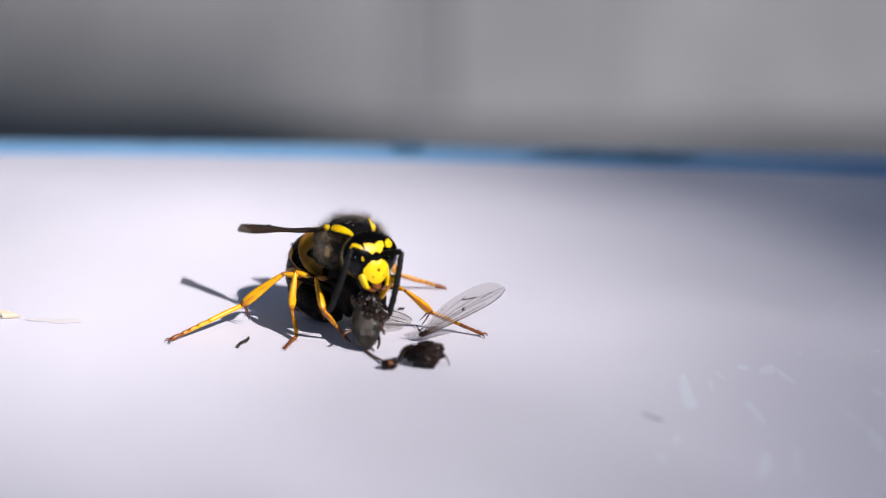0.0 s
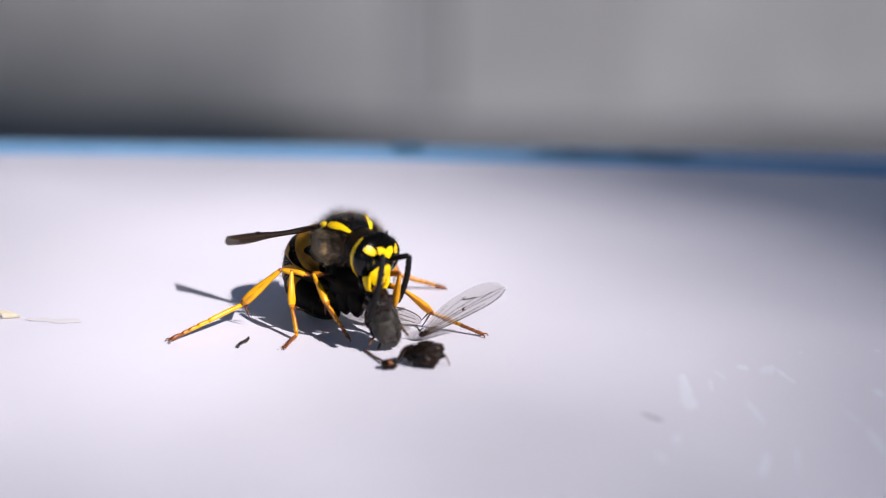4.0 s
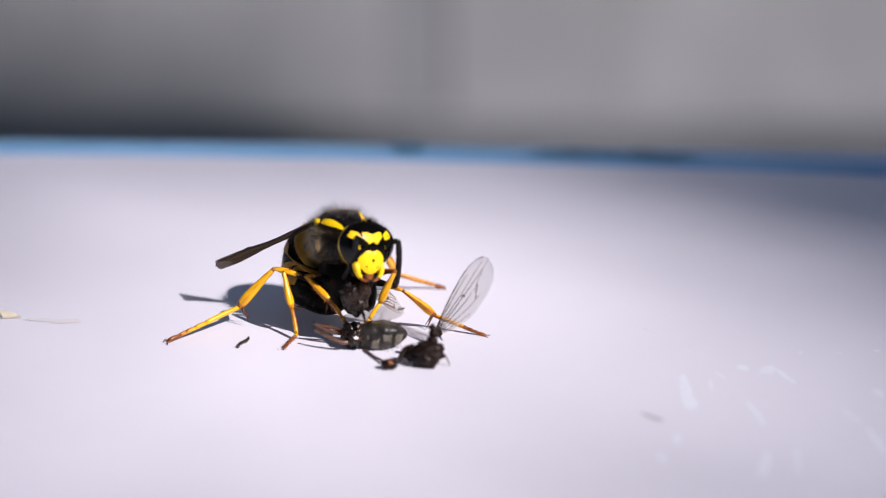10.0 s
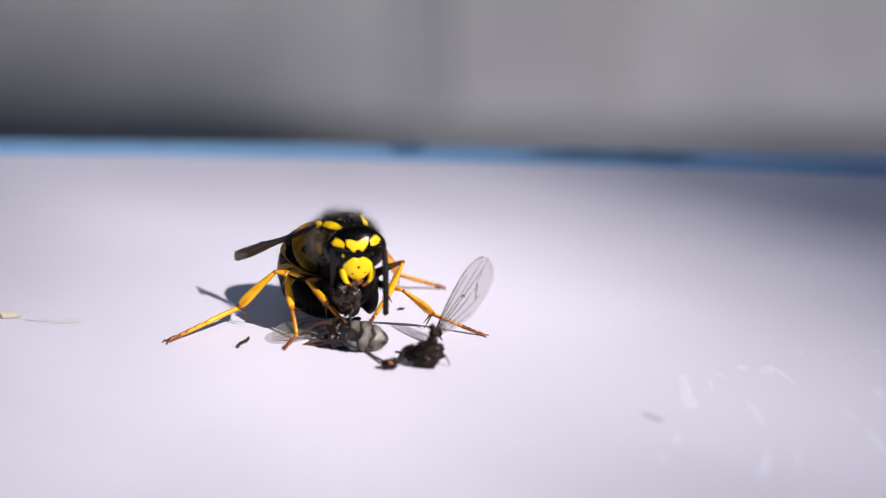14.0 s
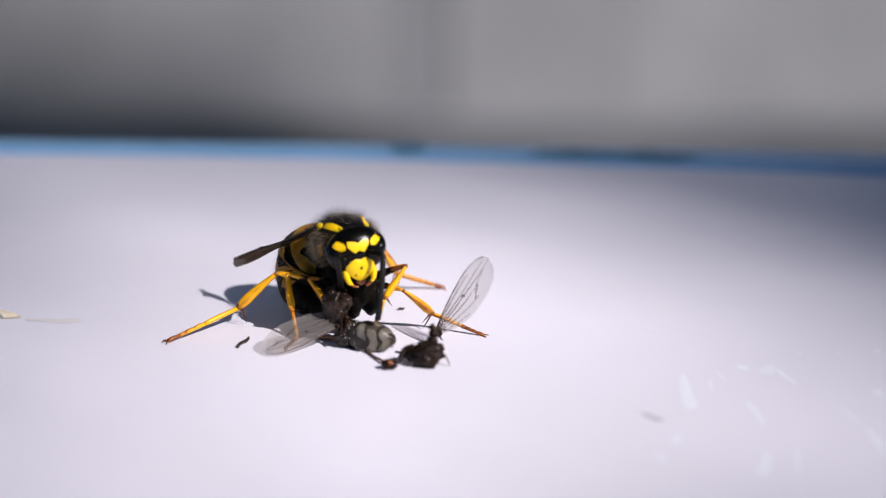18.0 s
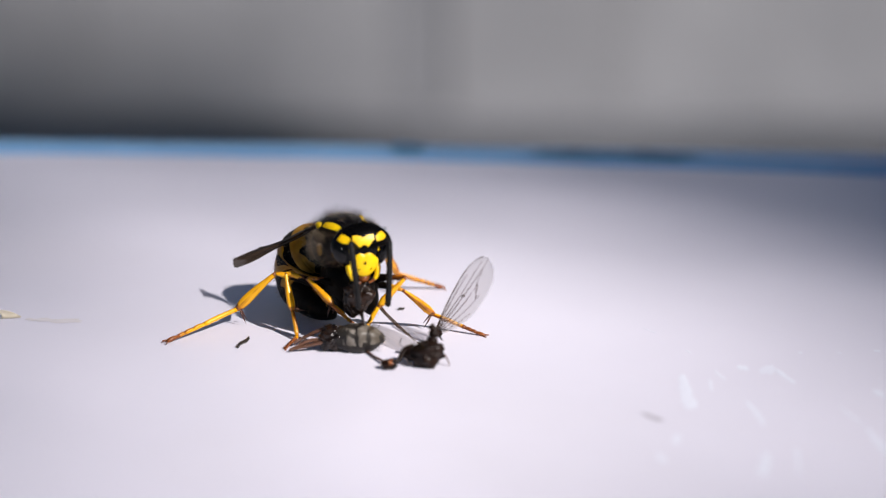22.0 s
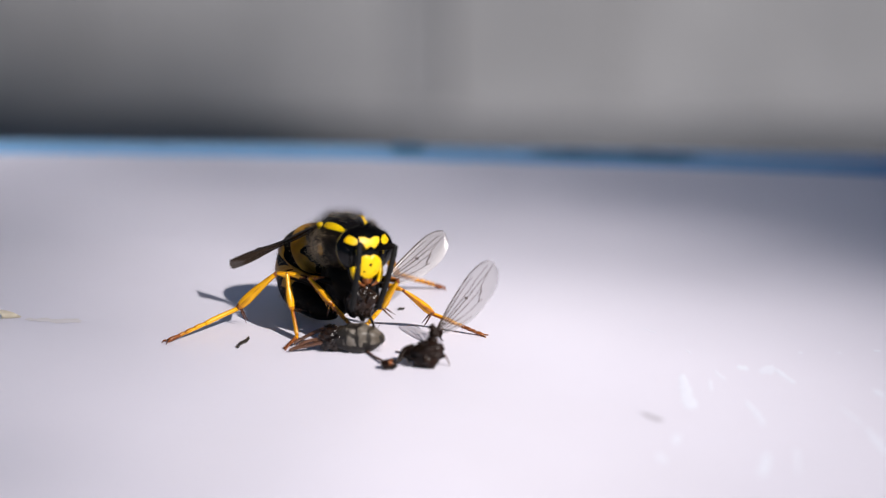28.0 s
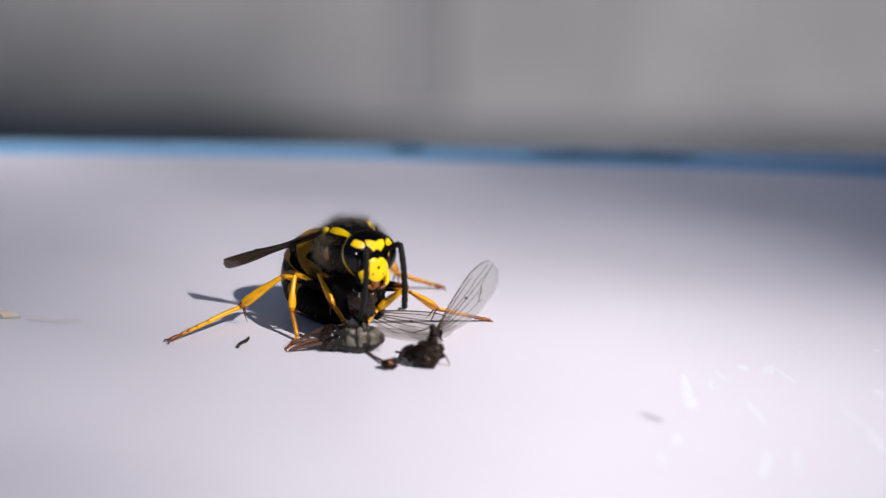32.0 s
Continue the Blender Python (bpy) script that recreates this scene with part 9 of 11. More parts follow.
    key(MOVING["hind_tibia_left"], [(0, -4.223, 6.273, 4.282, -3.4, 44.7, 66.8), (0.5, -4.226, 6.345, 4.26, -3.6, 45.1, 66.2), (1, -4.226, 6.354, 4.257, -3.3, 45.1, 66.1), (1.5, -4.224, 6.299, 4.274, -2.8, 44.8, 66.6), (2, -4.223, 6.273, 4.282, -3.4, 44.7, 66.8), (2.5, -4.227, 6.381, 4.249, -3.1, 45.3, 65.9), (3, -4.225, 6.326, 4.266, -3, 45, 66.4), (3.5, -4.224, 6.306, 4.272, -2.5, 44.9, 66.5), (4.2, -4.225, 6.32, 4.268, -2.3, 45, 66.4), (4.9, -4.225, 6.332, 4.264, -2.1, 45, 66.3), (5.5, -4.225, 6.341, 4.261, -2, 45.1, 66.2), (6, -4.225, 6.317, 4.269, -1.8, 44.9, 66.4), (6.5, -4.224, 6.292, 4.276, -1.6, 44.8, 66.6), (6.6, -4.223, 6.285, 4.279, -1, 44.8, 66.7), (7, -4.221, 6.227, 4.297, 1.6, 44.4, 67.1), (7.5, -4.22, 6.185, 4.309, 2.7, 44.2, 67.5), (8, -4.215, 6.028, 4.358, 3.7, 43.4, 68.6), (8.4, -4.214, 6.016, 4.362, 4.4, 43.4, 68.7), (8.5, -4.214, 6.013, 4.363, 4.6, 43.3, 68.7), (8.7, -4.215, 6.046, 4.353, 3.9, 43.5, 68.4), (9, -4.217, 6.093, 4.338, 2.9, 43.7, 68.1), (9.5, -4.218, 6.121, 4.329, 2.7, 43.9, 67.9), (10, -4.221, 6.211, 4.301, 1.3, 44.4, 67.3), (10.4, -4.224, 6.296, 4.275, -0.2, 44.8, 66.6), (10.5, -4.225, 6.315, 4.269, -0.6, 44.9, 66.4), (11, -4.22, 6.188, 4.309, 1.1, 44.2, 67.4), (11.5, -4.221, 6.216, 4.3, 0.5, 44.4, 67.2), (12, -4.221, 6.216, 4.3, 0.5, 44.4, 67.2), (12.5, -4.219, 6.157, 4.318, 0.9, 44.1, 67.7), (13, -4.221, 6.216, 4.3, 0.5, 44.4, 67.2), (13.5, -4.22, 6.189, 4.308, 0.7, 44.2, 67.4), (14, -4.22, 6.189, 4.308, 0.7, 44.2, 67.4), (14.5, -4.221, 6.216, 4.3, 0.5, 44.4, 67.2), (15.2, -4.219, 6.157, 4.318, 1.2, 44.1, 67.7), (15.9, -4.217, 6.091, 4.339, 1.9, 43.7, 68.1), (16.5, -4.215, 6.03, 4.358, 2.5, 43.4, 68.6), (17, -4.217, 6.096, 4.337, 1.7, 43.8, 68.1), (17.5, -4.218, 6.126, 4.328, 1.1, 43.9, 67.9), (18, -4.219, 6.156, 4.318, 0.5, 44.1, 67.7), (18.5, -4.217, 6.086, 4.34, 1, 43.7, 68.2), (19, -4.217, 6.086, 4.34, 1, 43.7, 68.2), (19.5, -4.218, 6.124, 4.329, 0.7, 43.9, 67.9), (20, -4.217, 6.096, 4.337, 1.7, 43.8, 68.1), (20.5, -4.216, 6.055, 4.35, 1.6, 43.5, 68.4), (21, -4.217, 6.096, 4.337, 1.7, 43.8, 68.1), (21.5, -4.218, 6.126, 4.328, 1.1, 43.9, 67.9), (22, -4.219, 6.157, 4.318, 0.9, 44.1, 67.7), (22.5, -4.219, 6.157, 4.318, 0.9, 44.1, 67.7), (23, -4.22, 6.187, 4.309, 0.3, 44.2, 67.4), (23.5, -4.221, 6.217, 4.3, 0.1, 44.4, 67.2), (24, -4.219, 6.156, 4.318, 0.5, 44.1, 67.7), (24.5, -4.219, 6.156, 4.318, 0.5, 44.1, 67.7), (25, -4.221, 6.213, 4.301, -0.2, 44.4, 67.2), (25.5, -4.22, 6.183, 4.31, -0, 44.2, 67.5), (26.2, -4.22, 6.183, 4.31, -0, 44.2, 67.5), (26.9, -4.22, 6.183, 4.31, -0, 44.2, 67.5), (27.5, -4.22, 6.183, 4.31, -0, 44.2, 67.5), (28, -4.22, 6.187, 4.309, 0.3, 44.2, 67.4), (28.5, -4.22, 6.187, 4.309, 0.3, 44.2, 67.4), (29, -4.22, 6.187, 4.309, 0.3, 44.2, 67.4), (29.5, -4.22, 6.183, 4.31, -0, 44.2, 67.5), (30, -4.219, 6.156, 4.318, 0.5, 44.1, 67.7), (30.5, -4.219, 6.151, 4.32, 0.2, 44, 67.7), (31, -4.219, 6.141, 4.323, -0.1, 44, 67.8), (31.5, -4.216, 6.059, 4.349, -0.8, 43.6, 68.4), (32, -4.219, 6.148, 4.321, -2.1, 44, 67.7)])
    key(MOVING["hind_foot_left"], [(0, -2.981, 9.168, 1.165, -0, 19.5, 9.4), (0.5, -2.963, 9.207, 1.121, -0, 18.9, 8.7), (1, -2.961, 9.212, 1.116, 0, 18.8, 8.6), (1.5, -2.975, 9.182, 1.15, 0, 19.3, 9.2), (2, -2.981, 9.168, 1.165, -0, 19.5, 9.4), (2.5, -2.954, 9.227, 1.099, -0, 18.6, 8.4), (3, -2.968, 9.197, 1.133, 0, 19.1, 8.9), (3.5, -2.973, 9.186, 1.145, 0, 19.3, 9.1), (4.2, -2.97, 9.194, 1.137, 0, 19.1, 9), (4.9, -2.967, 9.2, 1.129, -0, 19, 8.8), (5.5, -2.965, 9.205, 1.124, 0, 19, 8.8), (6, -2.97, 9.192, 1.138, 0, 19.2, 9), (6.5, -2.977, 9.178, 1.154, 0, 19.4, 9.2), (6.6, -2.978, 9.174, 1.158, 0, 19.4, 9.3), (7, -2.992, 9.142, 1.193, 0, 19.9, 9.9), (7.5, -3.002, 9.118, 1.218, -0, 20.3, 10.3), (8, -3.039, 9.025, 1.313, 0, 21.5, 11.9), (8.4, -3.041, 9.018, 1.32, 0, 21.6, 12), (8.5, -3.042, 9.015, 1.322, -0, 21.6, 12.1), (8.7, -3.034, 9.036, 1.302, 0, 21.4, 11.7), (9, -3.024, 9.064, 1.274, 0, 21, 11.2), (9.5, -3.017, 9.08, 1.257, 0, 20.8, 11), (10, -2.996, 9.133, 1.203, 0, 20.1, 10), (10.4, -2.976, 9.181, 1.151, -0, 19.3, 9.2), (10.5, -2.971, 9.191, 1.139, 0, 19.2, 9), (11, -3.002, 9.12, 1.217, -0, 20.2, 10.3), (11.5, -2.995, 9.136, 1.2, 0, 20, 10), (12, -2.995, 9.136, 1.2, 0, 20, 10), (12.5, -3.009, 9.102, 1.235, -0, 20.5, 10.6), (13, -2.995, 9.136, 1.2, 0, 20, 10), (13.5, -3.002, 9.12, 1.216, -0, 20.2, 10.3), (14, -3.002, 9.12, 1.216, -0, 20.2, 10.3), (14.5, -2.995, 9.136, 1.2, 0, 20, 10), (15.2, -3.009, 9.101, 1.236, 0, 20.5, 10.6), (15.9, -3.024, 9.063, 1.275, 0, 21, 11.3), (16.5, -3.038, 9.026, 1.311, 0, 21.5, 11.9), (17, -3.023, 9.066, 1.272, 0, 21, 11.2), (17.5, -3.016, 9.084, 1.254, 0, 20.7, 10.9), (18, -3.009, 9.101, 1.236, 0, 20.5, 10.6), (18.5, -3.025, 9.06, 1.278, -0, 21.1, 11.3), (19, -3.025, 9.06, 1.278, -0, 21.1, 11.3), (19.5, -3.017, 9.082, 1.256, 0, 20.8, 10.9), (20, -3.023, 9.066, 1.272, 0, 21, 11.2), (20.5, -3.033, 9.041, 1.297, 0, 21.3, 11.6), (21, -3.023, 9.066, 1.272, 0, 21, 11.2), (21.5, -3.016, 9.084, 1.254, 0, 20.7, 10.9), (22, -3.009, 9.102, 1.235, -0, 20.5, 10.6), (22.5, -3.009, 9.102, 1.235, -0, 20.5, 10.6), (23, -3.002, 9.119, 1.217, -0, 20.3, 10.3), (23.5, -2.995, 9.136, 1.199, 0, 20, 10), (24, -3.009, 9.101, 1.236, 0, 20.5, 10.6), (24.5, -3.009, 9.101, 1.236, 0, 20.5, 10.6), (25, -2.996, 9.134, 1.202, 0, 20, 10), (25.5, -3.003, 9.117, 1.22, -0, 20.3, 10.3), (26.2, -3.003, 9.117, 1.22, -0, 20.3, 10.3), (26.9, -3.003, 9.117, 1.22, -0, 20.3, 10.3), (27.5, -3.003, 9.117, 1.22, -0, 20.3, 10.3), (28, -3.002, 9.119, 1.217, -0, 20.3, 10.3), (28.5, -3.002, 9.119, 1.217, -0, 20.3, 10.3), (29, -3.002, 9.119, 1.217, -0, 20.3, 10.3), (29.5, -3.003, 9.117, 1.22, -0, 20.3, 10.3), (30, -3.009, 9.101, 1.236, 0, 20.5, 10.6), (30.5, -3.01, 9.098, 1.239, 0, 20.5, 10.6), (31, -3.013, 9.092, 1.245, -0, 20.6, 10.8), (31.5, -3.032, 9.044, 1.294, 0, 21.3, 11.6), (32, -3.011, 9.097, 1.241, -0, 20.6, 10.7)])
    key(MOVING["mid_femur_left"], [(0, -4.656, 2.34, 2.734, 0, -6.4, -40.8), (0.5, -4.707, 2.34, 2.904, 0, -2.9, -39.8), (1, -4.759, 2.34, 2.963, 0, -1.4, -38.5), (1.5, -4.761, 2.34, 2.849, -0, -3.6, -38.5), (2, -4.656, 2.34, 2.734, 0, -6.4, -41.5), (2.5, -4.814, 2.34, 3.074, 0, 1.1, -37.4), (3, -4.76, 2.34, 2.904, 0, -2.5, -39.1), (3.5, -4.816, 2.34, 2.904, 0, -2.1, -37.6), (4.2, -4.852, 2.34, 2.964, 0, -0.7, -36.8), (4.9, -4.888, 2.34, 3.023, 0, 0.7, -35.9), (5.5, -4.919, 2.34, 3.074, -0, 2, -35.1), (6, -4.92, 2.34, 3.019, 0, 0.9, -35.3), (6.5, -4.921, 2.34, 2.963, 0, -0.2, -35.5), (6.6, -4.996, 2.34, 3.019, 0, 1.6, -33), (7, -5.294, 2.34, 3.244, 0, 10.4, -18.7), (7.5, -5.402, 2.34, 3.302, 0, 16.3, -4.4), (8, -5.407, 2.34, 2.963, 0, 6.5, -14), (8.4, -5.493, 2.34, 3.052, -0, 11.9, -2.8), (8.5, -5.515, 2.34, 3.074, 0, 12.2, -2.9), (8.7, -5.45, 2.34, 3.052, 0, 10.1, -8.6), (9, -5.354, 2.34, 3.019, 0, 6.3, -18.4), (9.5, -5.353, 2.34, 3.074, 0, 7.4, -18), (10, -5.243, 2.34, 3.133, 0, 6.7, -23.9), (10.4, -5.112, 2.34, 3.177, 0, 5.9, -29.4), (10.5, -5.08, 2.34, 3.188, -0, 5.7, -30.7), (11, -5.191, 2.34, 3.019, 0, 3.6, -26.6), (11.5, -5.139, 2.34, 3.019, 0, 2.9, -28.8), (12, -5.139, 2.34, 3.019, 0, 2.9, -28.8), (12.5, -5.14, 2.34, 2.904, 0, 0.7, -28.9), (13, -5.139, 2.34, 3.019, -0, 2.9, -28.8), (13.5, -5.139, 2.34, 2.963, 0, 1.8, -28.9), (14, -5.139, 2.34, 2.963, 0, 1.8, -28.9), (14.5, -5.139, 2.34, 3.019, 0, 2.8, -28.8), (15.2, -5.177, 2.34, 2.94, 0, 1.7, -27.4), (15.9, -5.215, 2.34, 2.861, 0, 0.6, -25.9), (16.5, -5.248, 2.34, 2.794, 0, -0.3, -24.5), (17, -5.194, 2.34, 2.849, 0, 0.1, -26.7), (17.5, -5.141, 2.34, 2.849, -0, -0.5, -28.8), (18, -5.085, 2.34, 2.849, 0, -1.2, -30.9), (18.5, -5.086, 2.34, 2.734, -0, -3.3, -30.7), (19, -5.086, 2.34, 2.734, 0, -3.3, -30.7), (19.5, -5.086, 2.34, 2.794, 0, -2.2, -30.8), (20, -5.194, 2.34, 2.849, 0, -0, -26.7), (20.5, -5.143, 2.34, 2.734, -0, -2.8, -28.7), (21, -5.194, 2.34, 2.849, -0, -0, -26.7), (21.5, -5.141, 2.34, 2.849, 0, -0.7, -28.8), (22, -5.14, 2.34, 2.904, -0, 0.4, -28.9), (22.5, -5.14, 2.34, 2.904, 0, 0.3, -28.9), (23, -5.084, 2.34, 2.904, 0, -0.3, -31), (23.5, -5.083, 2.34, 2.963, 0, 0.8, -31), (24, -5.085, 2.34, 2.849, 0, -1.4, -30.9), (24.5, -5.085, 2.34, 2.849, 0, -1.4, -30.9), (25, -5.031, 2.34, 2.904, 0, -0.9, -32.8), (25.5, -5.032, 2.34, 2.849, 0, -1.9, -32.7), (26.2, -5.032, 2.34, 2.849, -0, -1.9, -32.7), (26.9, -5.032, 2.34, 2.849, -0, -2, -32.7), (27.5, -5.032, 2.34, 2.849, 0, -2, -32.7), (28, -5.084, 2.34, 2.904, 0, -0.4, -31), (28.5, -5.084, 2.34, 2.904, -0, -0.5, -31), (29, -5.084, 2.34, 2.904, 0, -0.5, -31), (29.5, -5.032, 2.34, 2.849, 0, -2.1, -32.7), (30, -5.085, 2.34, 2.849, 0, -1.5, -30.9), (30.5, -5.033, 2.34, 2.794, 0, -3.1, -32.6), (31, -4.981, 2.34, 2.734, 0, -4.7, -34.2), (31.5, -4.822, 2.34, 2.509, -0, -7.3, -32.1), (32, -4.711, 2.34, 2.568, 0, -4.2, -28.9)])
    key(MOVING["mid_tibia_left"], [(0, -2.41, 0.401, 3.068, 31.2, 43.2, 34.9), (0.5, -2.416, 0.43, 3.056, 31.5, 43.2, 34.2), (1, -2.423, 0.481, 3.037, 31, 43.2, 32.9), (1.5, -2.429, 0.483, 3.034, 30.5, 43.1, 32.8), (2, -2.433, 0.375, 3.068, 31.3, 42.8, 35.1), (2.5, -2.442, 0.527, 3.015, 30.6, 43, 31.6), (3, -2.446, 0.457, 3.037, 30.9, 42.8, 33.1), (3.5, -2.453, 0.518, 3.014, 30, 42.8, 31.7), (4.2, -2.462, 0.551, 3, 29.7, 42.7, 30.8), (4.9, -2.471, 0.588, 2.985, 29.3, 42.7, 29.9), (5.5, -2.479, 0.623, 2.971, 28.9, 42.6, 29), (6, -2.484, 0.613, 2.972, 28.8, 42.5, 29.1), (6.5, -2.49, 0.606, 2.972, 28.7, 42.4, 29.2), (6.6, -2.493, 0.712, 2.936, 27.2, 42.5, 26.6), (7, -2.513, 1.396, 2.705, 13.6, 41.5, 7.9), (7.5, -2.545, 2.119, 2.463, -4.6, 36.2, -13.3), (8, -2.529, 1.62, 2.625, 7.7, 40.1, 1.2), (8.4, -2.575, 2.195, 2.437, -6.3, 35.1, -15.2), (8.5, -2.6, 2.19, 2.444, -6.1, 34.9, -14.9), (8.7, -2.543, 1.902, 2.527, 0.8, 38, -7.1), (9, -2.536, 1.405, 2.693, 12.9, 41, 7.5), (9.5, -2.537, 1.425, 2.687, 12.5, 40.9, 7), (10, -2.531, 1.14, 2.784, 19.1, 41.8, 15.1), (10.4, -2.525, 0.881, 2.872, 24.5, 42.1, 22.1), (10.5, -2.524, 0.825, 2.891, 25.6, 42.1, 23.5), (11, -2.528, 1.004, 2.832, 21.7, 42, 18.8), (11.5, -2.525, 0.903, 2.866, 23.6, 42.1, 21.5), (12, -2.525, 0.903, 2.867, 23.6, 42.1, 21.5), (12.5, -2.525, 0.899, 2.869, 23.4, 42.1, 21.6), (13, -2.525, 0.903, 2.869, 23.6, 42.1, 21.5), (13.5, -2.525, 0.899, 2.871, 23.5, 42.1, 21.6), (14, -2.525, 0.899, 2.872, 23.5, 42.1, 21.6), (14.5, -2.525, 0.902, 2.872, 23.6, 42.2, 21.5), (15.2, -2.527, 0.966, 2.851, 22.2, 42.1, 19.8), (15.9, -2.528, 1.037, 2.829, 20.6, 42.1, 17.9), (16.5, -2.53, 1.103, 2.807, 19.1, 42, 16.1), (17, -2.527, 0.996, 2.844, 21.4, 42.2, 19), (17.5, -2.525, 0.9, 2.877, 23.2, 42.2, 21.6), (18, -2.523, 0.806, 2.91, 24.9, 42.3, 24), (18.5, -2.524, 0.817, 2.907, 24.3, 42.3, 23.7), (19, -2.524, 0.817, 2.908, 24.3, 42.3, 23.7), (19.5, -2.523, 0.811, 2.911, 24.6, 42.3, 23.9), (20, -2.527, 0.996, 2.849, 21.4, 42.2, 19), (20.5, -2.526, 0.91, 2.879, 22.7, 42.3, 21.3), (21, -2.527, 0.996, 2.851, 21.4, 42.3, 19), (21.5, -2.525, 0.9, 2.884, 23.2, 42.3, 21.6), (22, -2.525, 0.898, 2.885, 23.4, 42.4, 21.6), (22.5, -2.525, 0.898, 2.886, 23.4, 42.4, 21.6), (23, -2.523, 0.804, 2.919, 25.1, 42.4, 24), (23.5, -2.523, 0.803, 2.92, 25.3, 42.4, 24.1), (24, -2.523, 0.807, 2.92, 24.8, 42.4, 24), (24.5, -2.523, 0.807, 2.92, 24.8, 42.4, 24), (25, -2.521, 0.722, 2.95, 26.4, 42.4, 26.1), (25.5, -2.522, 0.726, 2.949, 26.2, 42.4, 26), (26.2, -2.522, 0.726, 2.95, 26.2, 42.4, 26), (26.9, -2.522, 0.726, 2.952, 26.2, 42.4, 26), (27.5, -2.522, 0.726, 2.953, 26.2, 42.5, 26), (28, -2.523, 0.804, 2.927, 25.1, 42.5, 24), (28.5, -2.523, 0.804, 2.928, 25.1, 42.5, 24), (29, -2.523, 0.804, 2.929, 25.1, 42.5, 24), (29.5, -2.522, 0.726, 2.956, 26.2, 42.5, 26), (30, -2.523, 0.807, 2.93, 24.8, 42.6, 24), (30.5, -2.522, 0.732, 2.956, 25.9, 42.5, 25.8), (31, -2.52, 0.666, 2.979, 26.8, 42.5, 27.4), (31.5, -2.312, 0.766, 2.89, 26, 39.8, 30.5), (32, -2.105, 0.9, 2.789, 27.6, 36.3, 39)])
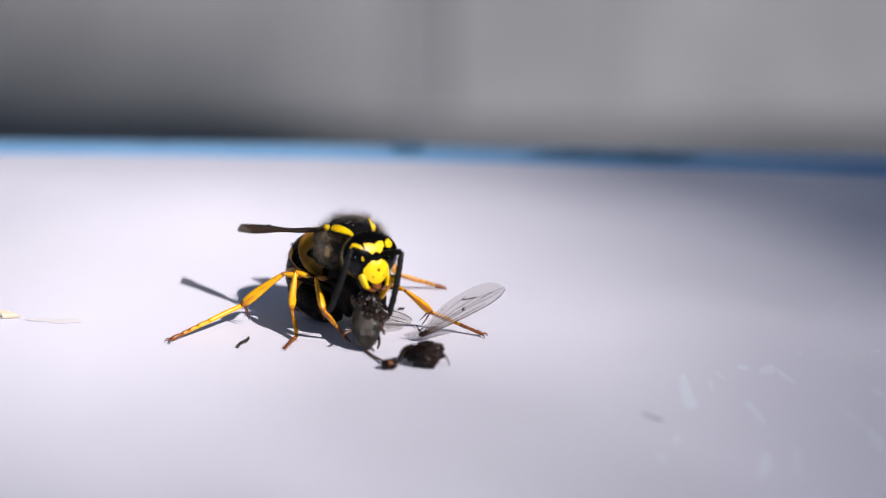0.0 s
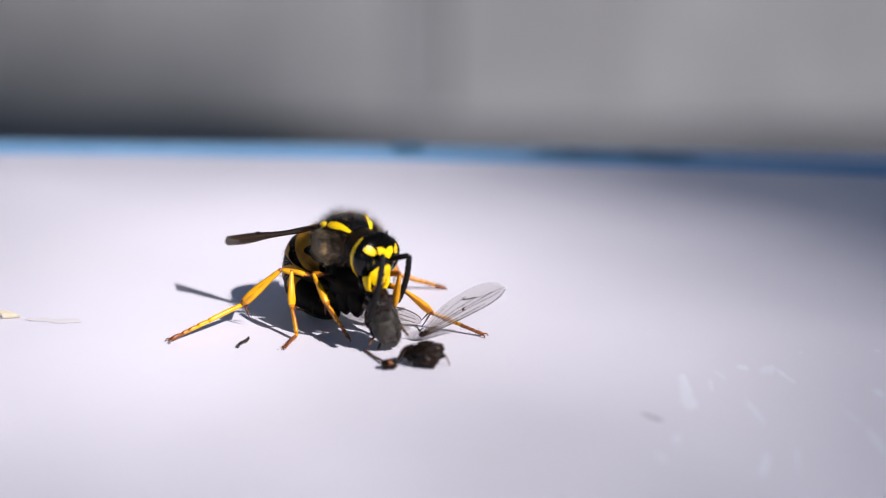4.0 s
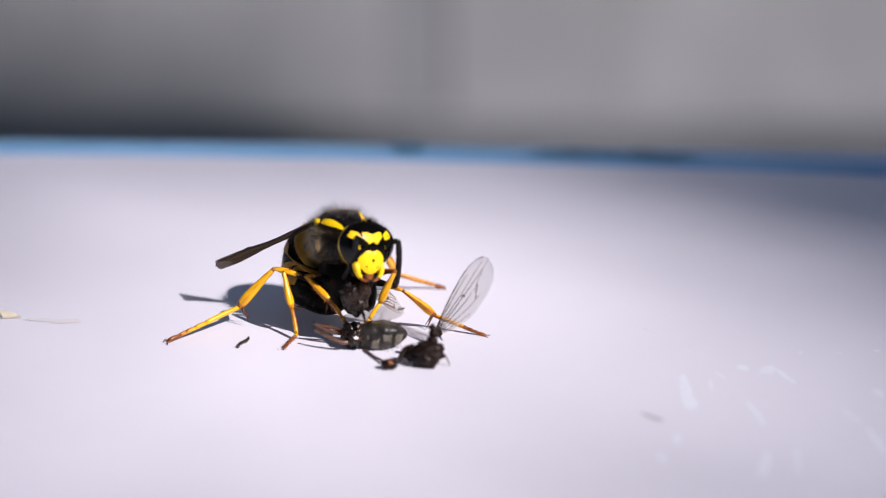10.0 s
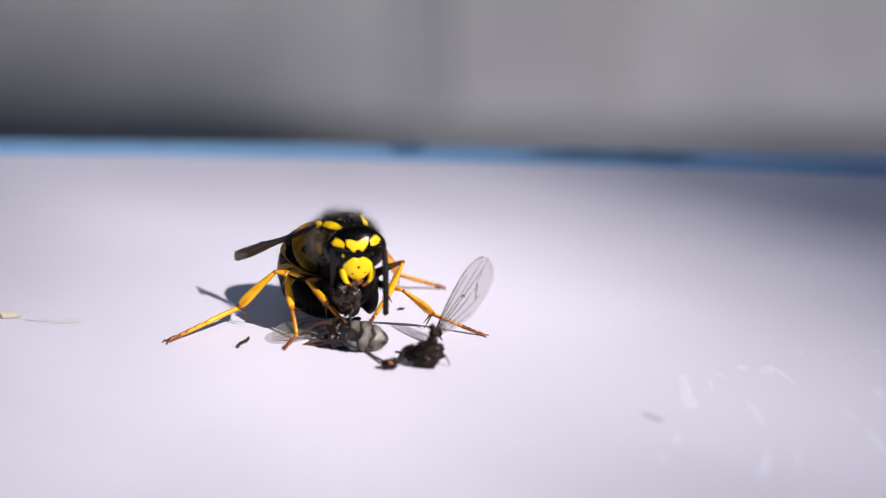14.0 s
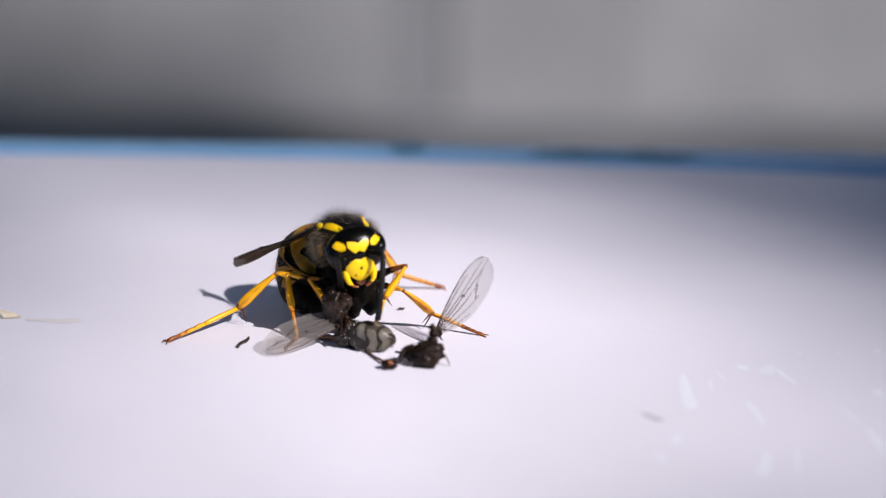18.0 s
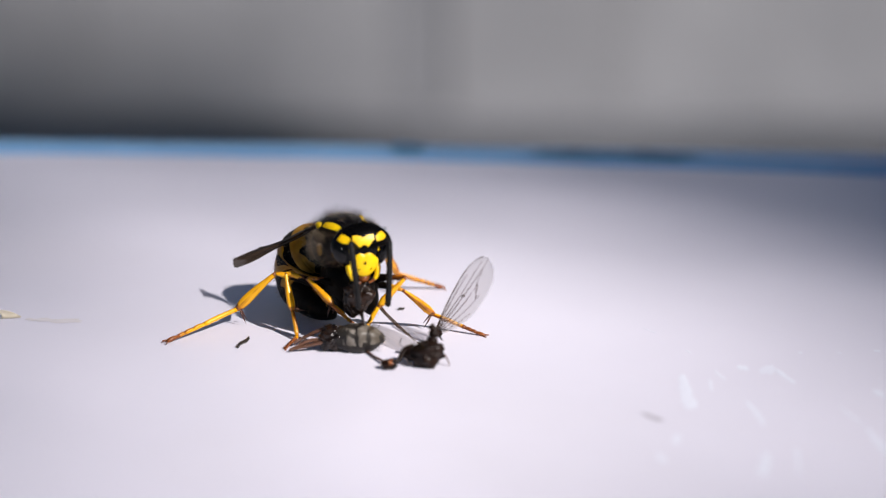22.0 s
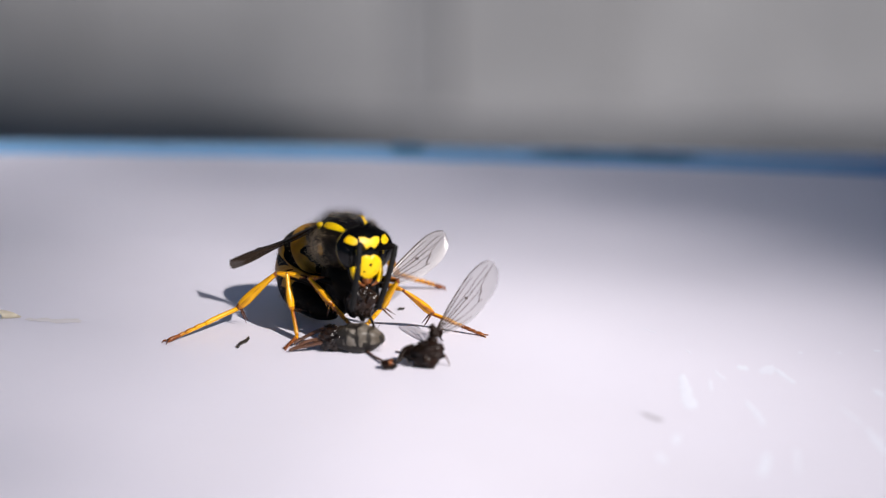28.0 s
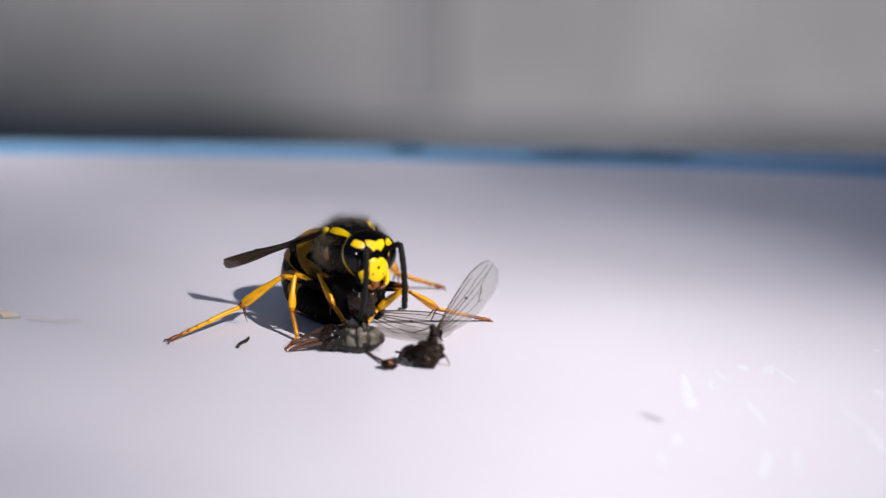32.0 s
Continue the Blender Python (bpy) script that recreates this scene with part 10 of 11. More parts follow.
    key(MOVING["mid_foot_left"], [(0, -0.73, 1.572, 1.146, 0, 16.4, -20.6), (0.5, -0.721, 1.58, 1.135, -0, 16.3, -20.8), (1, -0.705, 1.594, 1.115, 0, 16, -21.1), (1.5, -0.706, 1.594, 1.115, 0, 16, -21.1), (2, -0.745, 1.56, 1.162, -0, 16.6, -20.3), (2.5, -0.693, 1.605, 1.1, 0, 15.8, -21.3), (3, -0.72, 1.584, 1.13, -0, 16.2, -20.9), (3.5, -0.7, 1.6, 1.106, 0, 15.9, -21.2), (4.2, -0.691, 1.608, 1.095, 0, 15.7, -21.4), (4.9, -0.68, 1.616, 1.082, 0, 15.6, -21.6), (5.5, -0.669, 1.624, 1.07, -0, 15.4, -21.8), (6, -0.674, 1.621, 1.075, -0, 15.5, -21.7), (6.5, -0.679, 1.618, 1.08, 0, 15.5, -21.6), (6.6, -0.642, 1.641, 1.04, 0, 15, -22.2), (7, -0.429, 1.685, 0.845, -0, 12.9, -23.3), (7.5, -0.341, 1.599, 0.803, 0, 13.1, -20.9), (8, -0.383, 1.665, 0.815, -0, 13.6, -21.7), (8.4, -0.358, 1.594, 0.822, 0, 14.4, -20.3), (8.5, -0.375, 1.6, 0.835, 0, 14.7, -20.2), (8.7, -0.347, 1.629, 0.799, 0, 14.1, -21), (9, -0.434, 1.683, 0.852, -0, 14.6, -21.4), (9.5, -0.43, 1.682, 0.849, 0, 14.5, -21.5), (10, -0.509, 1.686, 0.913, 0, 15.3, -21), (10.4, -0.593, 1.665, 0.991, 0, 16.4, -20.1), (10.5, -0.612, 1.656, 1.01, -0, 16.6, -19.8), (11, -0.553, 1.678, 0.953, 0, 15.8, -20.6), (11.5, -0.586, 1.667, 0.984, 0, 16.3, -20.2), (12, -0.587, 1.667, 0.985, 0, 16.3, -20.3), (12.5, -0.589, 1.666, 0.987, 0, 16.3, -20.3), (13, -0.588, 1.667, 0.986, 0, 16.2, -20.3), (13.5, -0.589, 1.666, 0.987, 0, 16.2, -20.3), (14, -0.59, 1.666, 0.987, 0, 16.2, -20.4), (14.5, -0.589, 1.666, 0.987, 0, 16.2, -20.4), (15.2, -0.568, 1.673, 0.967, 0, 15.9, -20.7), (15.9, -0.546, 1.679, 0.946, -0, 15.6, -21), (16.5, -0.526, 1.683, 0.928, 0, 15.4, -21.3), (17, -0.56, 1.675, 0.959, 0, 15.8, -20.9), (17.5, -0.592, 1.665, 0.99, 0, 16.2, -20.5), (18, -0.624, 1.651, 1.022, 0, 16.6, -20.1), (18.5, -0.621, 1.653, 1.018, 0, 16.5, -20.2), (19, -0.621, 1.652, 1.019, -0, 16.5, -20.2), (19.5, -0.624, 1.651, 1.021, -0, 16.6, -20.2), (20, -0.562, 1.675, 0.961, 0, 15.8, -21.1), (20.5, -0.591, 1.665, 0.989, 0, 16.1, -20.7), (21, -0.563, 1.674, 0.962, 0, 15.7, -21.1), (21.5, -0.595, 1.664, 0.993, 0, 16.1, -20.8), (22, -0.596, 1.663, 0.994, 0, 16.1, -20.8), (22.5, -0.596, 1.663, 0.994, 0, 16.1, -20.8), (23, -0.629, 1.649, 1.026, 0, 16.6, -20.4), (23.5, -0.629, 1.649, 1.027, -0, 16.5, -20.4), (24, -0.629, 1.649, 1.026, 0, 16.5, -20.4), (24.5, -0.629, 1.649, 1.026, 0, 16.5, -20.5), (25, -0.658, 1.633, 1.057, 0, 16.9, -20), (25.5, -0.657, 1.634, 1.056, -0, 16.9, -20.1), (26.2, -0.658, 1.634, 1.056, 0, 16.9, -20.1), (26.9, -0.658, 1.634, 1.057, 0, 16.9, -20.1), (27.5, -0.659, 1.633, 1.057, 0, 16.9, -20.2), (28, -0.632, 1.647, 1.03, 0, 16.5, -20.6), (28.5, -0.633, 1.647, 1.03, -0, 16.5, -20.7), (29, -0.633, 1.647, 1.031, 0, 16.5, -20.7), (29.5, -0.66, 1.633, 1.059, 0, 16.8, -20.3), (30, -0.633, 1.647, 1.031, 0, 16.4, -20.7), (30.5, -0.659, 1.633, 1.057, 0, 16.8, -20.4), (31, -0.682, 1.619, 1.082, -0, 17.1, -20), (31.5, -0.454, 1.863, 1.093, 0, 18.7, -6.6), (32, -0.347, 2.324, 1.125, 0, 17.8, 16.2)])
    key(MOVING["front_femur_left"], [(0, -4.295, 1.314, 3.21, 0, -23.2, -59.4), (0.5, -4.345, 1.314, 3.38, -0, -23.8, -57.2), (1, -4.397, 1.314, 3.439, 0, -26.2, -54.2), (1.5, -4.399, 1.314, 3.325, 0, -26.9, -49.3), (2, -4.295, 1.314, 3.21, 0, -27.9, -47), (2.5, -4.452, 1.314, 3.55, -0, -20.2, -48.9), (3, -4.398, 1.314, 3.38, 0, -22.4, -52.8), (3.5, -4.455, 1.314, 3.38, 0, -22.5, -50.3), (4.2, -4.491, 1.314, 3.439, 0, -21.7, -48.1), (4.9, -4.527, 1.314, 3.499, 0, -20.9, -45.8), (5.5, -4.558, 1.314, 3.55, 0, -20.2, -43.8), (6, -4.559, 1.314, 3.494, 0, -21.5, -42.1), (6.5, -4.56, 1.314, 3.439, -0, -20.3, -44.5), (6.6, -4.634, 1.314, 3.495, 0, -18.5, -43.5), (7, -4.932, 1.314, 3.719, 0, -10.9, -38.5), (7.5, -5.041, 1.314, 3.778, 0, -21.1, -38.5), (8, -5.046, 1.314, 3.439, 0, -38.6, -33.1), (8.4, -5.132, 1.314, 3.528, 0, -37.2, -35.4), (8.5, -5.153, 1.314, 3.55, -0, -33.7, -36.7), (8.7, -5.089, 1.314, 3.528, -0, -28.5, -40.7), (9, -4.992, 1.314, 3.494, 0, -20.7, -44.9), (9.5, -4.991, 1.314, 3.55, 0, -20.1, -43.6), (10, -4.881, 1.314, 3.609, 0, -20, -45.3), (10.4, -4.751, 1.314, 3.653, 0, -26.9, -45.3), (10.5, -4.718, 1.314, 3.664, -0, -28.6, -45.2), (11, -4.83, 1.314, 3.494, -0, -39.3, -31.1), (11.5, -4.777, 1.314, 3.494, 0, -27.9, -35.3), (12, -4.777, 1.314, 3.494, 0, -16.1, -34.1), (12.5, -4.779, 1.314, 3.38, -0, -21.5, -33.2), (13, -4.777, 1.314, 3.494, 0, -23, -34.1), (13.5, -4.778, 1.314, 3.439, 0, -27.1, -29.1), (14, -4.778, 1.314, 3.439, 0, -30, -23.5), (14.5, -4.777, 1.314, 3.494, 0, -29, -24.8), (15.2, -4.815, 1.314, 3.416, 0, -29.5, -22.1), (15.9, -4.853, 1.314, 3.337, 0, -30, -19.2), (16.5, -4.886, 1.314, 3.269, 0, -30.3, -16.5), (17, -4.833, 1.314, 3.325, 0, -30, -20.5), (17.5, -4.78, 1.314, 3.325, 0, -28.3, -20.9), (18, -4.723, 1.314, 3.325, -0, -26.6, -21.4), (18.5, -4.725, 1.314, 3.21, 0, -27.4, -20.2), (19, -4.725, 1.314, 3.21, 0, -26.6, -21.3), (19.5, -4.724, 1.314, 3.269, 0, -24.4, -23.8), (20, -4.833, 1.314, 3.325, 0, -20.8, -21.6), (20.5, -4.781, 1.314, 3.21, -0, -20.7, -24.4), (21, -4.833, 1.314, 3.325, 0, -15.6, -25.5), (21.5, -4.78, 1.314, 3.325, -0, -15, -29.4), (22, -4.779, 1.314, 3.38, -0, -12.8, -31.6), (22.5, -4.779, 1.314, 3.38, 0, -12.5, -31.8), (23, -4.722, 1.314, 3.38, 0, -12.7, -33.7), (23.5, -4.722, 1.314, 3.439, 0, -9.5, -39), (24, -4.723, 1.314, 3.325, 0, -9.2, -43), (24.5, -4.723, 1.314, 3.325, 0, -9.3, -35.2), (25, -4.67, 1.314, 3.38, 0, -8.3, -28), (25.5, -4.67, 1.314, 3.325, 0, -10.4, -31.8), (26.2, -4.67, 1.314, 3.325, -0, -11.8, -36.8), (26.9, -4.67, 1.314, 3.325, 0, -12.9, -41.4), (27.5, -4.67, 1.314, 3.325, 0, -13.7, -45.1), (28, -4.722, 1.314, 3.38, -0, -13.1, -46.9), (28.5, -4.722, 1.314, 3.38, -0, -14, -43.4), (29, -4.722, 1.314, 3.38, 0, -14.8, -39.7), (29.5, -4.67, 1.314, 3.325, -0, -13.5, -41.1), (30, -4.723, 1.314, 3.325, 0, -10.5, -39.8), (30.5, -4.671, 1.314, 3.269, 0, -10.6, -38.7), (31, -4.619, 1.314, 3.21, 0, -10.7, -37.6), (31.5, -4.46, 1.314, 2.985, 0, -13.4, -39.7), (32, -4.35, 1.314, 3.044, 0, -10.7, -41.6)])
    key(MOVING["front_tibia_left"], [(0, -2.891, -1.059, 4.393, -24.7, 50.6, 142.8), (0.5, -2.857, -0.993, 4.589, -30, 54.2, 146.2), (1, -2.824, -0.869, 4.766, -36.1, 57.5, 152), (1.5, -2.655, -0.717, 4.68, -38, 58.1, 158.9), (2, -2.485, -0.624, 4.613, -38.4, 58.2, 163.5), (2.5, -2.602, -0.81, 4.583, -52.8, 62.5, 148.2), (3, -2.722, -0.897, 4.521, -60.8, 66.3, 132.5), (3.25, -2.702, -0.858, 4.524, -108.8, 68.2, 134.8), (3.5, -2.683, -0.819, 4.526, -161.2, 70.1, 132.2), (4.2, -2.628, -0.76, 4.549, 169, 74.3, 128.4), (4.9, -2.573, -0.695, 4.57, 158, 78.1, 123.1), (5.5, -2.525, -0.634, 4.586, 149.2, 81, 116.4), (6, -2.487, -0.558, 4.592, 141.8, 83.7, 109.2), (6.5, -2.554, -0.66, 4.48, 132.9, 81, 104.3), (6.6, -2.569, -0.644, 4.445, 133.4, 81.3, 104.8), (7, -2.627, -0.52, 4.289, 142.2, 83.7, 111.8), (7.5, -2.85, -0.429, 4.859, 150.8, 86.8, 116), (8, -3.082, 0.032, 5.31, -46.2, 83.2, -94.8), (8.4, -3.184, -0.069, 5.342, -60.6, 84.7, -110.1), (8.5, -3.153, -0.179, 5.214, -94.6, 85.2, -145.1), (8.7, -3.092, -0.407, 4.96, -140.3, 80.9, 163.1), (9, -3.002, -0.666, 4.554, -107, 69.1, 149.2), (9.5, -2.951, -0.63, 4.579, -85.7, 67.1, 153.5), (10, -2.898, -0.69, 4.635, -61, 63.9, 151.4), (10.4, -2.87, -0.59, 5.008, -64.6, 66.3, 160), (10.5, -2.863, -0.557, 5.099, -64.1, 66.8, 162.6), (11, -2.841, 0.114, 5.393, -45.1, 65.2, -155.5), (11.5, -2.612, -0.216, 4.899, -45, 59.9, -175.5), (12, -2.389, -0.301, 4.326, -35.8, 50.1, 180), (12.5, -2.442, -0.213, 4.479, -34.6, 51, -176.4), (13, -2.492, -0.236, 4.669, -35.1, 52.2, -177.6), (13.5, -2.444, 0.015, 4.806, -39.6, 56.1, -165.3), (14, -2.397, 0.277, 4.941, -41.8, 58.7, -146.3), (14.5, -2.395, 0.213, 4.949, -44.8, 60, -151.6), (15.2, -2.398, 0.33, 4.895, -42.4, 58.7, -149.4), (15.9, -2.4, 0.458, 4.837, -40.2, 57.4, -147.2), (16.5, -2.403, 0.578, 4.783, -38.4, 56.3, -145.4), (17, -2.4, 0.406, 4.827, -41.8, 58.7, -152.6), (17.5, -2.312, 0.37, 4.747, -38.8, 55.8, -154), (18, -2.225, 0.335, 4.667, -35.6, 52.4, -155.5), (18.5, -2.227, 0.393, 4.593, -34.3, 51.6, -153.2), (19, -2.226, 0.341, 4.555, -35.4, 52.2, -154.7), (19.5, -2.224, 0.209, 4.506, -37.6, 53.1, -159.2), (20, -2.226, 0.281, 4.392, -38.2, 51.6, -156.3), (20.5, -2.224, 0.155, 4.268, -35.7, 50, -162.5), (21, -2.224, 0.071, 4.131, -35.3, 47.9, -166.7), (21.5, -2.255, -0.11, 4.099, -34.8, 48.1, -173.5), (22, -2.288, -0.221, 4.045, -34.7, 47.6, -177.4), (22.5, -2.288, -0.228, 4.029, -33.3, 46.2, -177.6), (23, -2.287, -0.31, 4.037, -31.6, 45.1, 179.7), (23.5, -2.422, -0.548, 3.934, -29.6, 43.8, 170.2), (24, -2.558, -0.706, 3.804, -24.2, 40.9, 161.7), (24.5, -2.304, -0.393, 3.809, -29.5, 42.6, 175.7), (25, -2.049, -0.08, 3.815, -33.3, 42.5, -169.8), (25.5, -2.162, -0.24, 3.868, -34.8, 46.3, -176.9), (26.2, -2.32, -0.447, 3.937, -36.9, 50.7, 171.8), (26.9, -2.477, -0.621, 3.994, -37.2, 54, 160.4), (27.5, -2.613, -0.75, 4.037, -34.3, 55.9, 150.6), (28, -2.726, -0.82, 4.06, -31, 57.3, 144), (28.5, -2.608, -0.686, 4.107, -39.7, 55.5, 158.2), (29, -2.49, -0.537, 4.149, -38.7, 53, 169), (29.5, -2.472, -0.604, 4.025, -33.3, 49.1, 167.5), (30, -2.456, -0.574, 3.869, -30.8, 45.2, 169.8), (30.5, -2.371, -0.532, 3.819, -28.8, 42.3, 172.4), (31, -2.285, -0.487, 3.768, -27.2, 39.8, 174.6), (31.5, -2.215, -0.551, 3.68, -25.8, 39.6, 172.3), (32, -2.145, -0.643, 3.601, -26.1, 39.5, 168.9)])
    key(MOVING["front_foot_left"], [(0, -4.155, -0.1, 2.461, -0, 62.4, -123.8), (0.5, -4.073, -0.179, 2.562, 0, 69.8, -116.9), (1, -4.008, -0.238, 2.656, 0, 75.3, -101.8), (1.5, -3.887, -0.242, 2.557, 0, 75, -89), (2, -3.748, -0.25, 2.489, 0, 74.7, -78.7), (2.5, -3.583, -0.201, 2.366, 0, 71.1, -74.9), (3, -3.401, -0.155, 2.232, -0, 67.3, -73.9), (3.5, -3.253, -0.189, 2.175, -0, 68.7, -80.7), (4.2, -3.047, -0.23, 2.142, 0, 70.7, -92.7), (4.9, -2.854, -0.263, 2.123, 0, 71.9, -104.8), (5.5, -2.699, -0.285, 2.117, 0, 72.4, -113.9), (6, -2.577, -0.298, 2.107, 0, 72.3, -120), (6.5, -2.65, -0.282, 2.011, -0, 71.2, -110.4), (6.6, -2.666, -0.277, 1.974, 0, 70.5, -108.2), (7, -2.729, -0.267, 1.804, 0, 66.8, -99.8), (7.5, -2.912, -0.302, 2.362, 0, 71.7, -98.6), (8, -3.107, -0.264, 2.828, 0, 70.3, -93.5), (8.4, -3.263, -0.285, 2.853, -0, 63.1, -90.3), (8.5, -3.323, -0.298, 2.723, 0, 62.7, -119.9), (8.7, -3.471, -0.291, 2.492, 0, 54.4, -147.9), (9, -3.767, -0.21, 2.218, -0, 48.1, -156.5), (9.5, -3.823, -0.196, 2.276, -0, 48.5, -153.2), (10, -3.864, -0.163, 2.39, 0, 49.8, -148.4), (10.4, -3.815, -0.247, 2.72, 0, 56.2, -154), (10.5, -3.804, -0.262, 2.802, -0, 57.5, -155), (11, -3.795, -0.32, 3.123, 0, 62.7, -158), (11.5, -3.862, -0.314, 2.736, -0, 57.3, -158.1), (12, -3.994, -0.3, 2.409, 0, 53.9, -155.8), (12.5, -4.013, -0.312, 2.537, 0, 58.1, -158.7), (13, -4.023, -0.3, 2.693, 0, 60.9, -159.8), (13.5, -3.794, -0.338, 2.731, 0, 59.5, -163.9), (14, -3.479, -0.443, 2.806, 0, 56.9, -171.8), (14.5, -3.495, -0.38, 2.784, -0, 60.1, -166.7), (15.2, -3.516, -0.332, 2.759, 0, 65, -159.4), (15.9, -3.533, -0.272, 2.731, 0, 69.6, -146.7), (16.5, -3.545, -0.21, 2.704, 0, 72.3, -129.3), (17, -3.553, -0.194, 2.691, 0, 74.2, -113), (17.5, -3.575, -0.246, 2.679, 0, 72, -135.4), (18, -3.612, -0.298, 2.685, 0, 68.6, -150.4), (18.5, -3.612, -0.307, 2.633, 0, 65, -156.1), (19, -3.612, -0.315, 2.581, -0, 61.4, -160.2), (19.5, -3.627, -0.324, 2.507, 0, 58, -163.1), (20, -3.647, -0.344, 2.432, -0, 54.8, -165.9), (20.5, -3.756, -0.327, 2.352, -0, 55.7, -163.5), (21, -3.856, -0.315, 2.277, 0, 56.7, -161), (21.5, -3.915, -0.3, 2.239, 0, 57.2, -158.8), (22, -3.973, -0.297, 2.199, 0, 57.8, -157.3), (22.5, -4.017, -0.302, 2.224, 0, 59.4, -156.5), (23, -4.051, -0.299, 2.266, 0, 61, -155.5), (23.5, -4.2, -0.24, 2.203, -0, 63, -145.2), (24, -4.352, -0.115, 2.167, 0, 63, -127.6), (24.5, -4.139, -0.254, 2.117, 0, 59.1, -149.7), (25, -3.863, -0.407, 2.126, 0, 52.1, -167.6), (25.5, -3.888, -0.331, 2.062, 0, 50.3, -162.6), (26.2, -3.887, -0.221, 2.002, 0, 47.1, -156.5), (26.9, -3.863, -0.127, 1.973, 0, 44.1, -152.4), (27.5, -3.834, -0.063, 1.966, 0, 42, -150.3), (28, -3.818, -0.027, 1.955, 0, 40.6, -149.3), (28.5, -3.922, -0.162, 2.046, 0, 47.2, -153.2), (29, -3.965, -0.251, 2.151, 0, 51.9, -157.2), (29.5, -4.071, -0.25, 2.136, 0, 54.4, -154.5), (30, -4.19, -0.262, 2.096, 0, 57, -151.5), (30.5, -4.204, -0.288, 2.137, 0, 58.6, -153.1), (31, -4.199, -0.305, 2.169, 0, 59.1, -154.8), (31.5, -4.124, -0.293, 2.086, 0, 54.2, -156.6), (32, -4.039, -0.273, 2.011, 0, 48.9, -157.8)])
    key(WING_ONE, [(0, -1.184, -0.743, 0.55, -64.1, -32.6, -4.8), (8.1, -1.184, -0.743, 0.55, -64.1, -32.6, -4.8), (8.2, -1.1, -0.799, 0.585, -42.5, -28, -16.5), (8.3, -0.974, -0.883, 0.638, -18.5, -24, -18.8), (8.4, -0.891, -0.94, 0.672, -17, 3.4, 22.9), (8.5, -0.765, -1.024, 0.725, -18.5, 1.1, 27.4), (8.6, -0.597, -1.136, 0.795, 42, -20, -6.3), (8.7, -0.43, -1.249, 0.865, 62, -28.6, -4.5), (8.8, -0.346, -1.305, 0.9, 75, -43.2, 14.2), (9, -0.346, -1.305, 0.9, 75, -43.2, 14.2), (9.5, -0.346, -1.305, 0.9, 75, -58.1, -10.7), (16, -0.346, -1.305, 0.9, 75, -58.1, -10.7), (22.5, -0.346, -1.305, 0.9, 75, -58.1, -10.7), (23, -0.312, -1.305, 0.9, 75, -54.2, -11.6), (23.5, -0.346, -1.305, 0.9, 75, -58.1, -10.7), (24, -0.312, -1.305, 0.9, 75, -54.2, -11.6), (25, -0.312, -1.305, 0.9, 75, -54.2, -11.6), (32, -0.312, -1.305, 0.9, 75, -54.2, -11.6)])
